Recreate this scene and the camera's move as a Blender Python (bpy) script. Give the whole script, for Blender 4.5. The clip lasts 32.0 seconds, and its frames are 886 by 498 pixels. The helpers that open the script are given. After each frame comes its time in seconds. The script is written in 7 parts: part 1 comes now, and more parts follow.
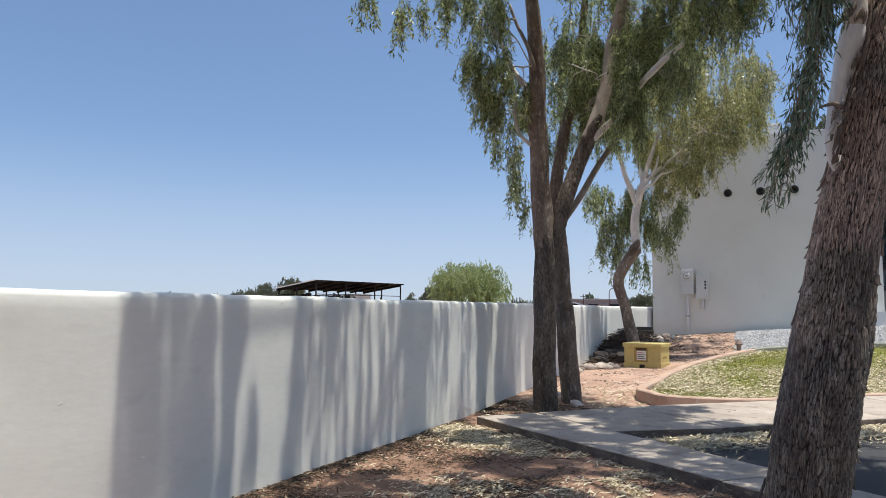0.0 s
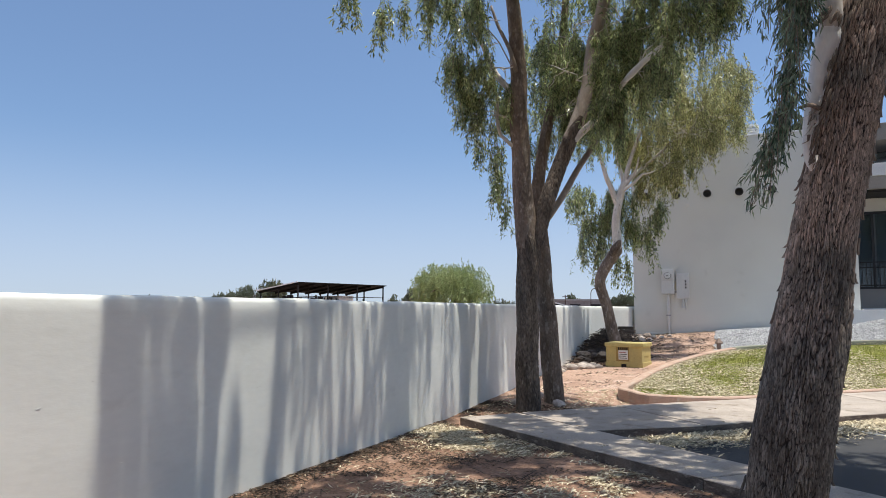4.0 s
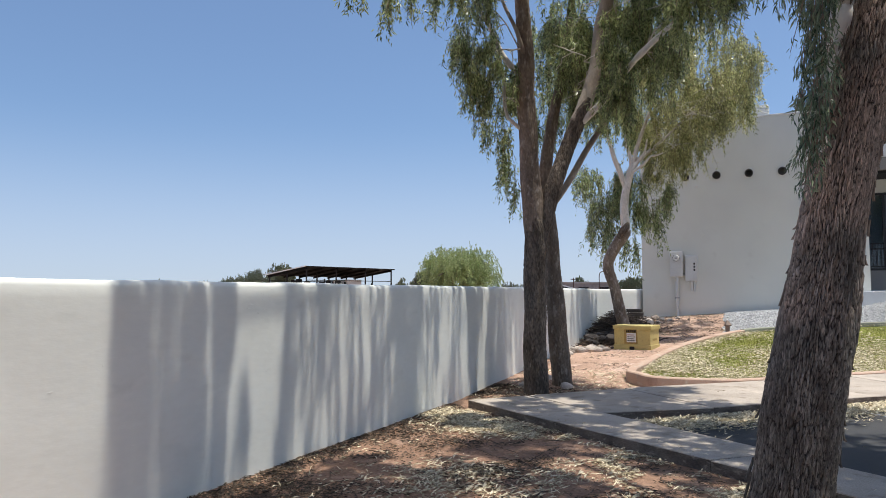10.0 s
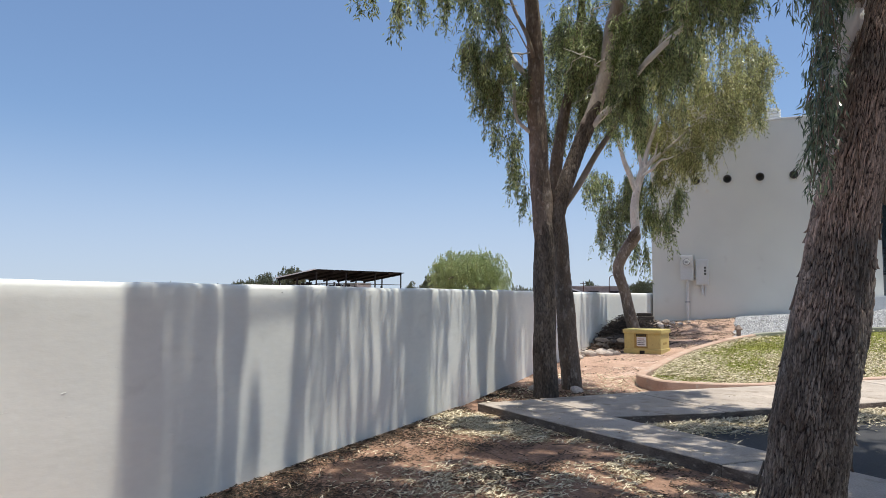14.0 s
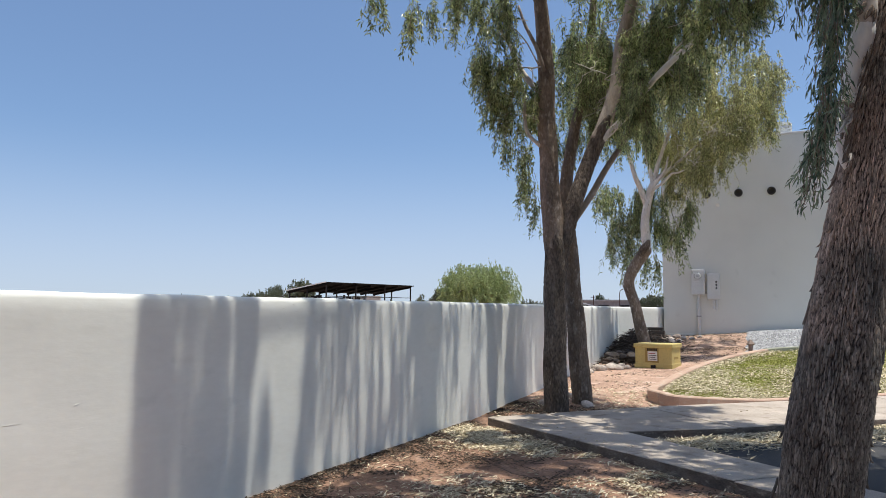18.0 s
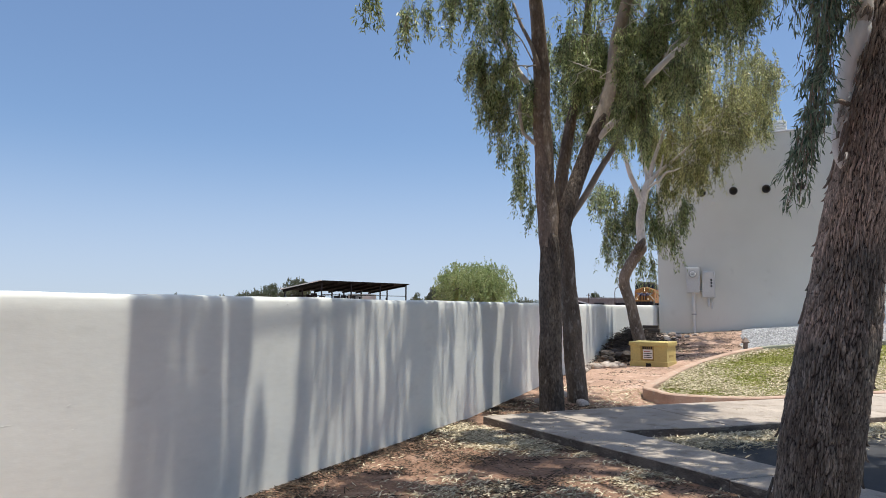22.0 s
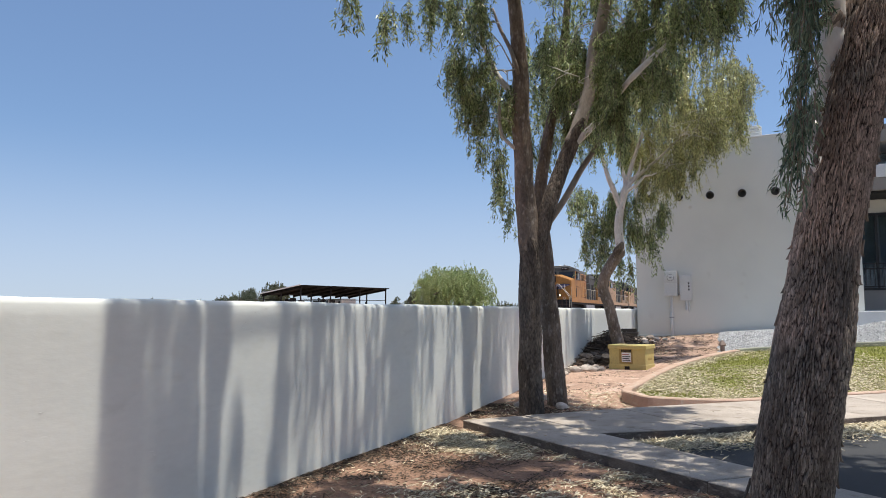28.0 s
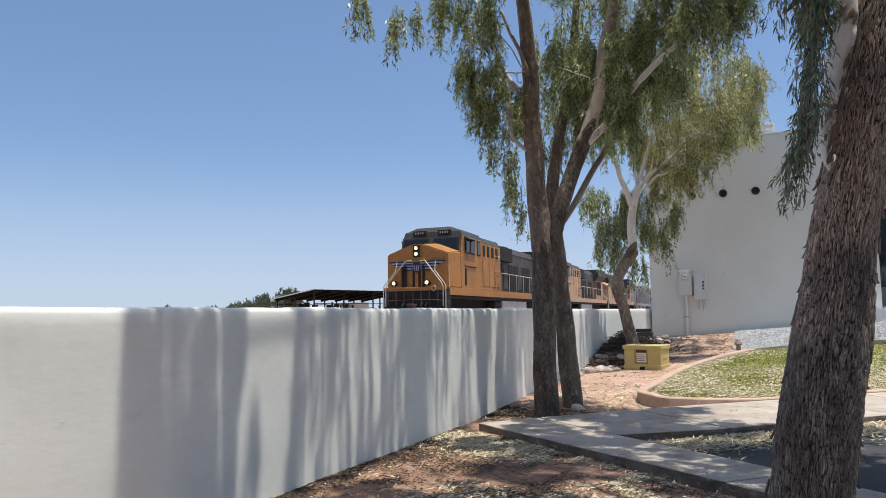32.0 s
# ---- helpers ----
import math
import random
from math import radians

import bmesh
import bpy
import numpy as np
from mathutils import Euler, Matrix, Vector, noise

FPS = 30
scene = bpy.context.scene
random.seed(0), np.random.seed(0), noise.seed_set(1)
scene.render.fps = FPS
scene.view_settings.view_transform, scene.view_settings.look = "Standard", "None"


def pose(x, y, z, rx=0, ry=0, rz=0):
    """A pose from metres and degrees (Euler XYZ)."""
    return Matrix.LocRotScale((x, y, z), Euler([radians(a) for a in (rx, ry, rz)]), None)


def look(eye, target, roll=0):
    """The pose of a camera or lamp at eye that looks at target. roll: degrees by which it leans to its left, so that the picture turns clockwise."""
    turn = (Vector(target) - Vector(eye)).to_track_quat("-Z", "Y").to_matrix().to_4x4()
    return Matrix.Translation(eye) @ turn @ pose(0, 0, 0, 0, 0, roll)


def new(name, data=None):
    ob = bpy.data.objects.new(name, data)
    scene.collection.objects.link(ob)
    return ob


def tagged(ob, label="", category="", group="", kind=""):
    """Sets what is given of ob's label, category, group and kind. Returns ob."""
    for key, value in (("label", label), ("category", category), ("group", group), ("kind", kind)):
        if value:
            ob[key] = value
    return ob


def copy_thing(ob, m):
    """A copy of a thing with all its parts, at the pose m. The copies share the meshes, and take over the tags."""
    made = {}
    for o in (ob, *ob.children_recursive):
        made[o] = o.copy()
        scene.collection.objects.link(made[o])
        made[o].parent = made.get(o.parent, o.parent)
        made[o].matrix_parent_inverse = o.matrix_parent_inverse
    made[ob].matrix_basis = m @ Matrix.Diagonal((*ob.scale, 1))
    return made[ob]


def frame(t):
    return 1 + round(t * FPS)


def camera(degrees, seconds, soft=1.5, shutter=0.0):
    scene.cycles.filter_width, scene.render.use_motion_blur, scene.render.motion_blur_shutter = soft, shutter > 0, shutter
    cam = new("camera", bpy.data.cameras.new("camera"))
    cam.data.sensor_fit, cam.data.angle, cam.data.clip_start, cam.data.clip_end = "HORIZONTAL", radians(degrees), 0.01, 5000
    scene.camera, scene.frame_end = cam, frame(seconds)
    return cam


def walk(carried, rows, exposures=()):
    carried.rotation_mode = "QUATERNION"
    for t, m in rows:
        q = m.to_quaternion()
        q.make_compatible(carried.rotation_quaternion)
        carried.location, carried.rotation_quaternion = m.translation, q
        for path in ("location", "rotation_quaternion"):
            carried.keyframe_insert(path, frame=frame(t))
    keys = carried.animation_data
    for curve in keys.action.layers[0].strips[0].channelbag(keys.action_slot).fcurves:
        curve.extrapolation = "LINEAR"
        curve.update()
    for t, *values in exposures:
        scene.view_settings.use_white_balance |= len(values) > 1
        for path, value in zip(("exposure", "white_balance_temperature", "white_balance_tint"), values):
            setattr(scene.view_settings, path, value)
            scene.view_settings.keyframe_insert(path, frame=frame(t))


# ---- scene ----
# one place: a stucco wall, gum trees, a parking lot's walk, a stucco building, a railway behind the wall
ROWS = [
    (0, 0.009, -0.025, 1.685, 24.826, 4.802, 0.491),
    (0.5, 0.011, -0.025, 1.684, 24.437, 4.754, 0.412),
    (1, 0.017, -0.022, 1.688, 24.026, 4.834, 0.269),
    (1.5, 0.017, -0.026, 1.687, 23.652, 4.915, 0.221),
    (2, 0.018, -0.031, 1.684, 23.386, 4.916, 0.213),
    (2.5, 0.023, -0.030, 1.687, 23.401, 4.894, 0.053),
    (3, 0.019, -0.022, 1.687, 23.407, 4.908, 0.099),
    (3.5, 0.012, -0.036, 1.685, 23.433, 4.939, 0.093),
    (5.5, -0.000, 0.015, 1.680, 23.141, 4.483, 0.012),
    (6, -0.001, -0.001, 1.679, 23.197, 4.263, 0.000),
    (6.5, 0.002, -0.008, 1.681, 23.344, 4.070, -0.001),
    (7, -0.005, -0.016, 1.682, 23.437, 3.960, -0.053),
    (7.5, -0.004, -0.011, 1.680, 23.599, 3.834, -0.090),
    (8, 0.005, -0.003, 1.681, 23.746, 3.696, -0.110),
    (8.5, 0.007, 0.008, 1.678, 23.803, 3.596, -0.140),
    (9, 0.010, -0.006, 1.682, 23.988, 3.551, -0.095),
    (9.5, 0.008, -0.014, 1.683, 24.071, 3.552, -0.091),
    (10, 0.012, -0.017, 1.685, 24.041, 3.562, -0.143),
    (10.5, 0.025, -0.011, 1.686, 24.081, 3.590, -0.231),
    (11, 0.032, -0.017, 1.683, 24.154, 3.636, -0.160),
    (11.5, 0.028, -0.022, 1.682, 24.363, 3.699, -0.124),
    (12, 0.016, -0.031, 1.680, 24.492, 3.754, -0.141),
    (12.5, 0.014, -0.029, 1.681, 24.616, 3.742, -0.168),
    (13, 0.014, -0.030, 1.680, 24.752, 3.781, -0.065),
    (13.5, 0.018, -0.037, 1.682, 24.812, 3.835, -0.155),
    (14, 0.018, -0.037, 1.679, 24.818, 3.856, 0.009),
    (14.5, 0.009, -0.039, 1.680, 24.774, 3.966, 0.129),
    (16.5, 0.019, -0.036, 1.687, 25.060, 4.587, 0.124),
    (17, 0.019, -0.048, 1.685, 25.318, 4.749, 0.120),
    (17.5, 0.015, -0.070, 1.686, 25.485, 4.925, 0.127),
    (18, 0.014, -0.051, 1.678, 25.608, 4.926, 0.242),
    (18.5, 0.014, -0.066, 1.682, 25.662, 5.055, 0.399),
    (19, 0.010, -0.058, 1.682, 25.672, 5.244, 0.347),
    (19.5, 0.010, -0.034, 1.683, 25.769, 5.208, 0.268),
    (20, 0.011, -0.035, 1.681, 25.787, 5.102, 0.320),
    (20.5, 0.011, -0.040, 1.681, 25.675, 5.008, 0.271),
    (21, 0.012, -0.046, 1.684, 25.632, 4.920, 0.271),
    (21.5, 0.014, -0.040, 1.685, 25.485, 4.839, 0.253),
    (22, 0.007, -0.027, 1.690, 25.240, 4.771, 0.148),
    (22.5, 0.010, -0.035, 1.686, 24.861, 4.753, 0.035),
    (23, 0.014, -0.032, 1.688, 24.611, 4.682, 0.006),
    (23.5, 0.012, -0.035, 1.686, 24.345, 4.719, 0.083),
    (24, 0.007, -0.030, 1.689, 24.013, 4.812, 0.073),
    (24.5, 0.005, -0.029, 1.684, 23.823, 4.865, 0.103),
    (25, 0.006, -0.031, 1.683, 23.719, 4.894, 0.058),
    (25.5, 0.006, -0.038, 1.685, 23.640, 4.978, 0.007),
    (27.5, -0.001, -0.028, 1.684, 23.562, 5.050, -0.008),
    (28, 0.003, -0.017, 1.685, 23.595, 5.115, -0.066),
    (28.5, 0.008, -0.021, 1.687, 23.667, 5.081, -0.148),
    (29, 0.006, -0.026, 1.689, 23.720, 5.105, -0.198),
    (29.5, 0.003, -0.024, 1.685, 23.805, 5.168, -0.231),
    (30, 0.010, -0.025, 1.688, 23.979, 5.148, -0.355),
    (30.5, 0.004, -0.022, 1.687, 24.008, 5.078, -0.470),
    (31, 0.007, -0.029, 1.689, 24.192, 5.120, -0.537),
    (31.5, 0.001, -0.027, 1.692, 24.359, 5.202, -0.638),
    (32, 0.002, -0.035, 1.699, 24.585, 5.308, -0.883),
]
cam = camera(64.2, 32.0, soft=0.6)
walk(cam, [(t, pose(x, y, z, 90 + pitch, 0, yaw) @ pose(0, 0, 0, 0, 0, roll)) for t, x, y, z, yaw, pitch, roll in ROWS])

# ---- light ----
SUN = Vector((0.22, 0.03, 0.975)).normalized()
world = bpy.data.worlds.new("world")
scene.world = world
world.use_nodes = True
wn = world.node_tree.nodes
sky = wn.new("ShaderNodeTexSky")
sky.sky_type = "NISHITA"
sky.sun_disc = False
sky.sun_elevation = math.asin(SUN.z)
sky.sun_rotation = math.atan2(SUN.x, SUN.y)
sky.air_density, sky.dust_density, sky.ozone_density = 1.0, 1.3, 2.2
wn["Background"].inputs[1].default_value = 0.148
tone = wn.new("ShaderNodeVectorMath")
tone.operation = "MULTIPLY"
tone.inputs[1].default_value = (0.93, 1.0, 1.055)
world.node_tree.links.new(sky.outputs[0], tone.inputs[0])
# pale dust low over the desert
haze, low, up = wn.new("ShaderNodeMix"), wn.new("ShaderNodeMapRange"), wn.new("ShaderNodeSeparateXYZ")
haze.data_type = "RGBA"
haze.inputs["B"].default_value = (4.1, 4.38, 5.38, 1)
low.inputs["From Min"].default_value, low.inputs["From Max"].default_value = 0.0, 0.25
low.inputs["To Min"].default_value, low.inputs["To Max"].default_value = 0.55, 0.0
low.interpolation_type = "SMOOTHSTEP"
world.node_tree.links.new(tone.outputs[0], haze.inputs["A"])
world.node_tree.links.new(up.outputs["Z"], low.inputs["Value"])
world.node_tree.links.new(low.outputs[0], haze.inputs["Factor"])
world.node_tree.links.new(haze.outputs["Result"], wn["Background"].inputs[0])
# the haze at the horizon is as pale as the sky a little above it
way, lift = wn.new("ShaderNodeTexCoord"), wn.new("ShaderNodeVectorMath")
lift.operation = "ADD"
lift.inputs[1].default_value = (0, 0, 0.065)
world.node_tree.links.new(way.outputs["Generated"], lift.inputs[0])
world.node_tree.links.new(way.outputs["Generated"], up.inputs[0])
world.node_tree.links.new(lift.outputs[0], sky.inputs[0])
sun_data = bpy.data.lights.new("sun", "SUN")
sun_data.energy, sun_data.angle, sun_data.color = 5.0, radians(0.53), (1.0, 0.96, 0.865)
sun = new("sun", sun_data)
sun.matrix_world = look(SUN * 60, (0, 0, 0))
scene.view_settings.exposure = 0.0


# ---- materials ----
def mat(name, col, col2=None, rough=0.8, metal=0.0, scale=1.5, fine=40.0, bump=0.3, dist=0.01, grain=0.15,
        piece=0.0, island=0.0, stretch=(1, 1, 1), spec=0.4, clear=0.0, dirt=None, dirt_at=0.58):
    """Base colour between two tones by coarse and fine noise, with relief; piece / island: change from piece to piece."""
    m = bpy.data.materials.new(name)
    m.use_nodes = True
    n, ln = m.node_tree.nodes, m.node_tree.links.new
    b = n["Principled BSDF"]
    b.inputs["Roughness"].default_value, b.inputs["Metallic"].default_value = rough, metal
    b.inputs["Specular IOR Level"].default_value = spec
    b.inputs["Coat Weight"].default_value = clear
    tc, mp = n.new("ShaderNodeTexCoord"), n.new("ShaderNodeMapping")
    mp.inputs["Scale"].default_value = stretch
    ln(tc.outputs["Object"], mp.inputs["Vector"])
    big, small = n.new("ShaderNodeTexNoise"), n.new("ShaderNodeTexNoise")
    big.inputs["Scale"].default_value, small.inputs["Scale"].default_value = scale, fine
    big.inputs["Detail"].default_value, small.inputs["Detail"].default_value = 5, 4
    ln(mp.outputs[0], big.inputs["Vector"]), ln(mp.outputs[0], small.inputs["Vector"])
    col2 = col2 or tuple(c * 0.72 for c in col)
    ramp = n.new("ShaderNodeMapRange")
    ramp.inputs["From Min"].default_value, ramp.inputs["From Max"].default_value = 0.35, 0.65
    ln(big.outputs["Fac"], ramp.inputs["Value"])
    mix = n.new("ShaderNodeMix")
    mix.data_type = "RGBA"
    mix.inputs["A"].default_value, mix.inputs["B"].default_value = (*col, 1), (*col2, 1)
    ln(ramp.outputs[0], mix.inputs["Factor"])
    out = mix.outputs["Result"]
    if dirt:
        spots, cut, lay = n.new("ShaderNodeTexNoise"), n.new("ShaderNodeMapRange"), n.new("ShaderNodeMix")
        spots.inputs["Scale"].default_value, spots.inputs["Detail"].default_value = scale * 3.1, 8
        cut.inputs["From Min"].default_value, cut.inputs["From Max"].default_value = dirt_at, dirt_at + 0.14
        lay.data_type = "RGBA"
        lay.inputs["B"].default_value = (*dirt, 1)
        ln(mp.outputs[0], spots.inputs["Vector"]), ln(spots.outputs["Fac"], cut.inputs["Value"])
        ln(cut.outputs[0], lay.inputs["Factor"]), ln(out, lay.inputs["A"])
        out = lay.outputs["Result"]
    val = n.new("ShaderNodeMapRange")
    val.inputs["To Min"].default_value, val.inputs["To Max"].default_value = 1 - grain, 1 + grain
    val.inputs["From Min"].default_value, val.inputs["From Max"].default_value = 0.3, 0.7
    ln(small.outputs["Fac"], val.inputs["Value"])
    fac = val.outputs[0]
    for weight, source in ((piece, ("ShaderNodeObjectInfo", "Random")), (island, ("ShaderNodeNewGeometry", "Random Per Island"))):
        if weight:
            one, rng, mul = n.new(source[0]), n.new("ShaderNodeMapRange"), n.new("ShaderNodeMath")
            rng.inputs["To Min"].default_value, rng.inputs["To Max"].default_value = 1 - weight, 1 + weight
            mul.operation = "MULTIPLY"
            ln(one.outputs[source[1]], rng.inputs["Value"]), ln(rng.outputs[0], mul.inputs[0]), ln(fac, mul.inputs[1])
            fac = mul.outputs[0]
    tint = n.new("ShaderNodeVectorMath")
    tint.operation = "SCALE"
    ln(out, tint.inputs[0]), ln(fac, tint.inputs["Scale"])
    ln(tint.outputs[0], b.inputs["Base Color"])
    if bump:
        add, bp = n.new("ShaderNodeMath"), n.new("ShaderNodeBump")
        add.operation = "ADD"
        ln(big.outputs["Fac"], add.inputs[0]), ln(small.outputs["Fac"], add.inputs[1])
        bp.inputs["Strength"].default_value, bp.inputs["Distance"].default_value = bump, dist
        ln(add.outputs[0], bp.inputs["Height"]), ln(bp.outputs[0], b.inputs["Normal"])
    return m


def leaf_mat(name, col, col2, through_light=0.35, rough=0.45):
    m = bpy.data.materials.new(name)
    m.use_nodes = True
    n, ln = m.node_tree.nodes, m.node_tree.links.new
    b, o = n["Principled BSDF"], n["Material Output"]
    geo, mix, tr, sh = n.new("ShaderNodeNewGeometry"), n.new("ShaderNodeMix"), n.new("ShaderNodeBsdfTranslucent"), n.new("ShaderNodeMixShader")
    mix.data_type = "RGBA"
    mix.inputs["A"].default_value, mix.inputs["B"].default_value = (*col, 1), (*col2, 1)
    ln(geo.outputs["Random Per Island"], mix.inputs["Factor"])
    ln(mix.outputs["Result"], b.inputs["Base Color"]), ln(mix.outputs["Result"], tr.inputs["Color"])
    b.inputs["Roughness"].default_value = rough
    sh.inputs[0].default_value = through_light
    ln(b.outputs[0], sh.inputs[1]), ln(tr.outputs[0], sh.inputs[2]), ln(sh.outputs[0], o.inputs[0])
    return m


def glow_mat(name, col, strength):
    m = bpy.data.materials.new(name)
    m.use_nodes = True
    b = m.node_tree.nodes["Principled BSDF"]
    b.inputs["Base Color"].default_value = (*col, 1)
    b.inputs["Emission Color"].default_value, b.inputs["Emission Strength"].default_value = (*col, 1), strength
    return m


def glass_mat(name, col=(0.75, 0.82, 0.85), rough=0.02):
    m = bpy.data.materials.new(name)
    m.use_nodes = True
    b = m.node_tree.nodes["Principled BSDF"]
    b.inputs["Base Color"].default_value = (*col, 1)
    b.inputs["Roughness"].default_value, b.inputs["Transmission Weight"].default_value, b.inputs["IOR"].default_value = rough, 1.0, 1.5
    return m


STUCCO = mat("white_stucco", (0.762, 0.772, 0.728), (0.71, 0.72, 0.677), rough=0.9, scale=0.9, fine=14, bump=0.14, dist=0.01, grain=0.02, stretch=(1, 0.6, 1.5), dirt=(0.675, 0.685, 0.64), dirt_at=0.6)
HOUSE = mat("pale_grey_stucco", (0.765, 0.755, 0.69), (0.715, 0.705, 0.645), rough=0.9, scale=0.7, fine=90, bump=0.25, dist=0.006, grain=0.05, dirt=(0.67, 0.655, 0.59), dirt_at=0.64)
BAND = mat("taupe_stucco", (0.3, 0.27, 0.24), (0.26, 0.235, 0.21), rough=0.9, scale=0.8, fine=80, bump=0.2)
CAP = mat("white_cap", (0.8, 0.8, 0.78), (0.72, 0.71, 0.69), rough=0.7, fine=30, grain=0.05)
DIRT = mat("red_dirt", (0.43, 0.283, 0.198), (0.28, 0.176, 0.121), rough=0.95, scale=0.9, fine=28, bump=0.8, dist=0.03, grain=0.28, dirt=(0.52, 0.375, 0.285), dirt_at=0.56)
# near dirt tinted dark for humus and tree shade, far dirt paler for sun
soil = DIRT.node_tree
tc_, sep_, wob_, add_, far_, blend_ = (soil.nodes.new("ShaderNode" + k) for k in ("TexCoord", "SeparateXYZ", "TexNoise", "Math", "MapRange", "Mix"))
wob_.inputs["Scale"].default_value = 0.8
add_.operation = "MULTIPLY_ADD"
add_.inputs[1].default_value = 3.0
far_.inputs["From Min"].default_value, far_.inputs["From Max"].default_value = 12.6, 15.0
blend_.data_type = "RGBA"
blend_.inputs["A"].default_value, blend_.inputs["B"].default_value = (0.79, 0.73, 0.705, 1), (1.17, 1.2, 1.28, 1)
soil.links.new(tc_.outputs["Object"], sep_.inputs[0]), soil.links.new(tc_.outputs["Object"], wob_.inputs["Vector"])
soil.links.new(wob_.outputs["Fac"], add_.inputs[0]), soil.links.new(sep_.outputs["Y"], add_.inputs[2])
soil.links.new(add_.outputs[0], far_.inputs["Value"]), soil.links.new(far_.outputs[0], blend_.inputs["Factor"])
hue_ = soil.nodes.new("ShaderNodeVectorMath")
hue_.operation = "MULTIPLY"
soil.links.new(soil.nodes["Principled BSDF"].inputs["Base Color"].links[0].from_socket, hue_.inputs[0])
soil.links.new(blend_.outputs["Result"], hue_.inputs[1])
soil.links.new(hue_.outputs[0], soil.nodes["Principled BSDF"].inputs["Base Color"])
CONCRETE = mat("walk_concrete", (0.47, 0.405, 0.345), (0.37, 0.315, 0.265), rough=0.9, scale=1.6, fine=70, bump=0.35, dist=0.006, grain=0.16, piece=0.06, dirt=(0.28, 0.235, 0.19), dirt_at=0.56)
# soil stains with the shade of the panel sides mixed into the colour
SOILED_SHADED = mat("soiled_shaded_concrete", (0.2, 0.165, 0.135), (0.1, 0.08, 0.065), rough=0.95, scale=3, fine=40, bump=0.6, dist=0.012, grain=0.3, stretch=(1, 1, 2.5), dirt=(0.33, 0.28, 0.23), dirt_at=0.57)
ASPHALT = mat("asphalt", (0.045, 0.046, 0.05), (0.062, 0.061, 0.061), rough=0.85, scale=0.8, fine=140, bump=0.6, dist=0.008, grain=0.35)
PAINT_LINE = mat("road_paint", (0.7, 0.7, 0.68), (0.45, 0.45, 0.44), rough=0.8, fine=60, grain=0.2)
KERB = mat("terracotta_kerb", (0.52, 0.37, 0.28), (0.42, 0.28, 0.21), rough=0.9, scale=2.5, fine=60, bump=0.4, grain=0.15, dirt=(0.5, 0.42, 0.34), dirt_at=0.56)
KERB_GREEN = mat("green_kerb", (0.34, 0.34, 0.27), (0.27, 0.28, 0.21), rough=0.9, scale=2.5, fine=60)
GRASS = mat("lawn", (0.275, 0.28, 0.055), (0.2, 0.215, 0.045), rough=0.9, scale=1.3, fine=90, bump=1.0, dist=0.03, grain=0.35, dirt=(0.32, 0.3, 0.1), dirt_at=0.56)
GRAVEL = mat("grey_gravel", (0.42, 0.42, 0.42), (0.34, 0.34, 0.345), rough=0.9, scale=3, fine=30, bump=0.5, island=0.35)
DARK_ROCK = mat("dark_lava_rock", (0.085, 0.072, 0.065), (0.05, 0.042, 0.038), rough=0.95, scale=6, fine=30, bump=0.8, piece=0.3, dirt=(0.26, 0.22, 0.19), dirt_at=0.6)
PALE_ROCK = mat("pale_field_rock", (0.52, 0.45, 0.4), (0.4, 0.34, 0.29), rough=0.9, scale=5, fine=50, bump=0.5, piece=0.2)
ROCK = mat("brown_rock", (0.3, 0.24, 0.2), (0.18, 0.15, 0.13), rough=0.9, scale=6, fine=50, bump=0.6, piece=0.3)


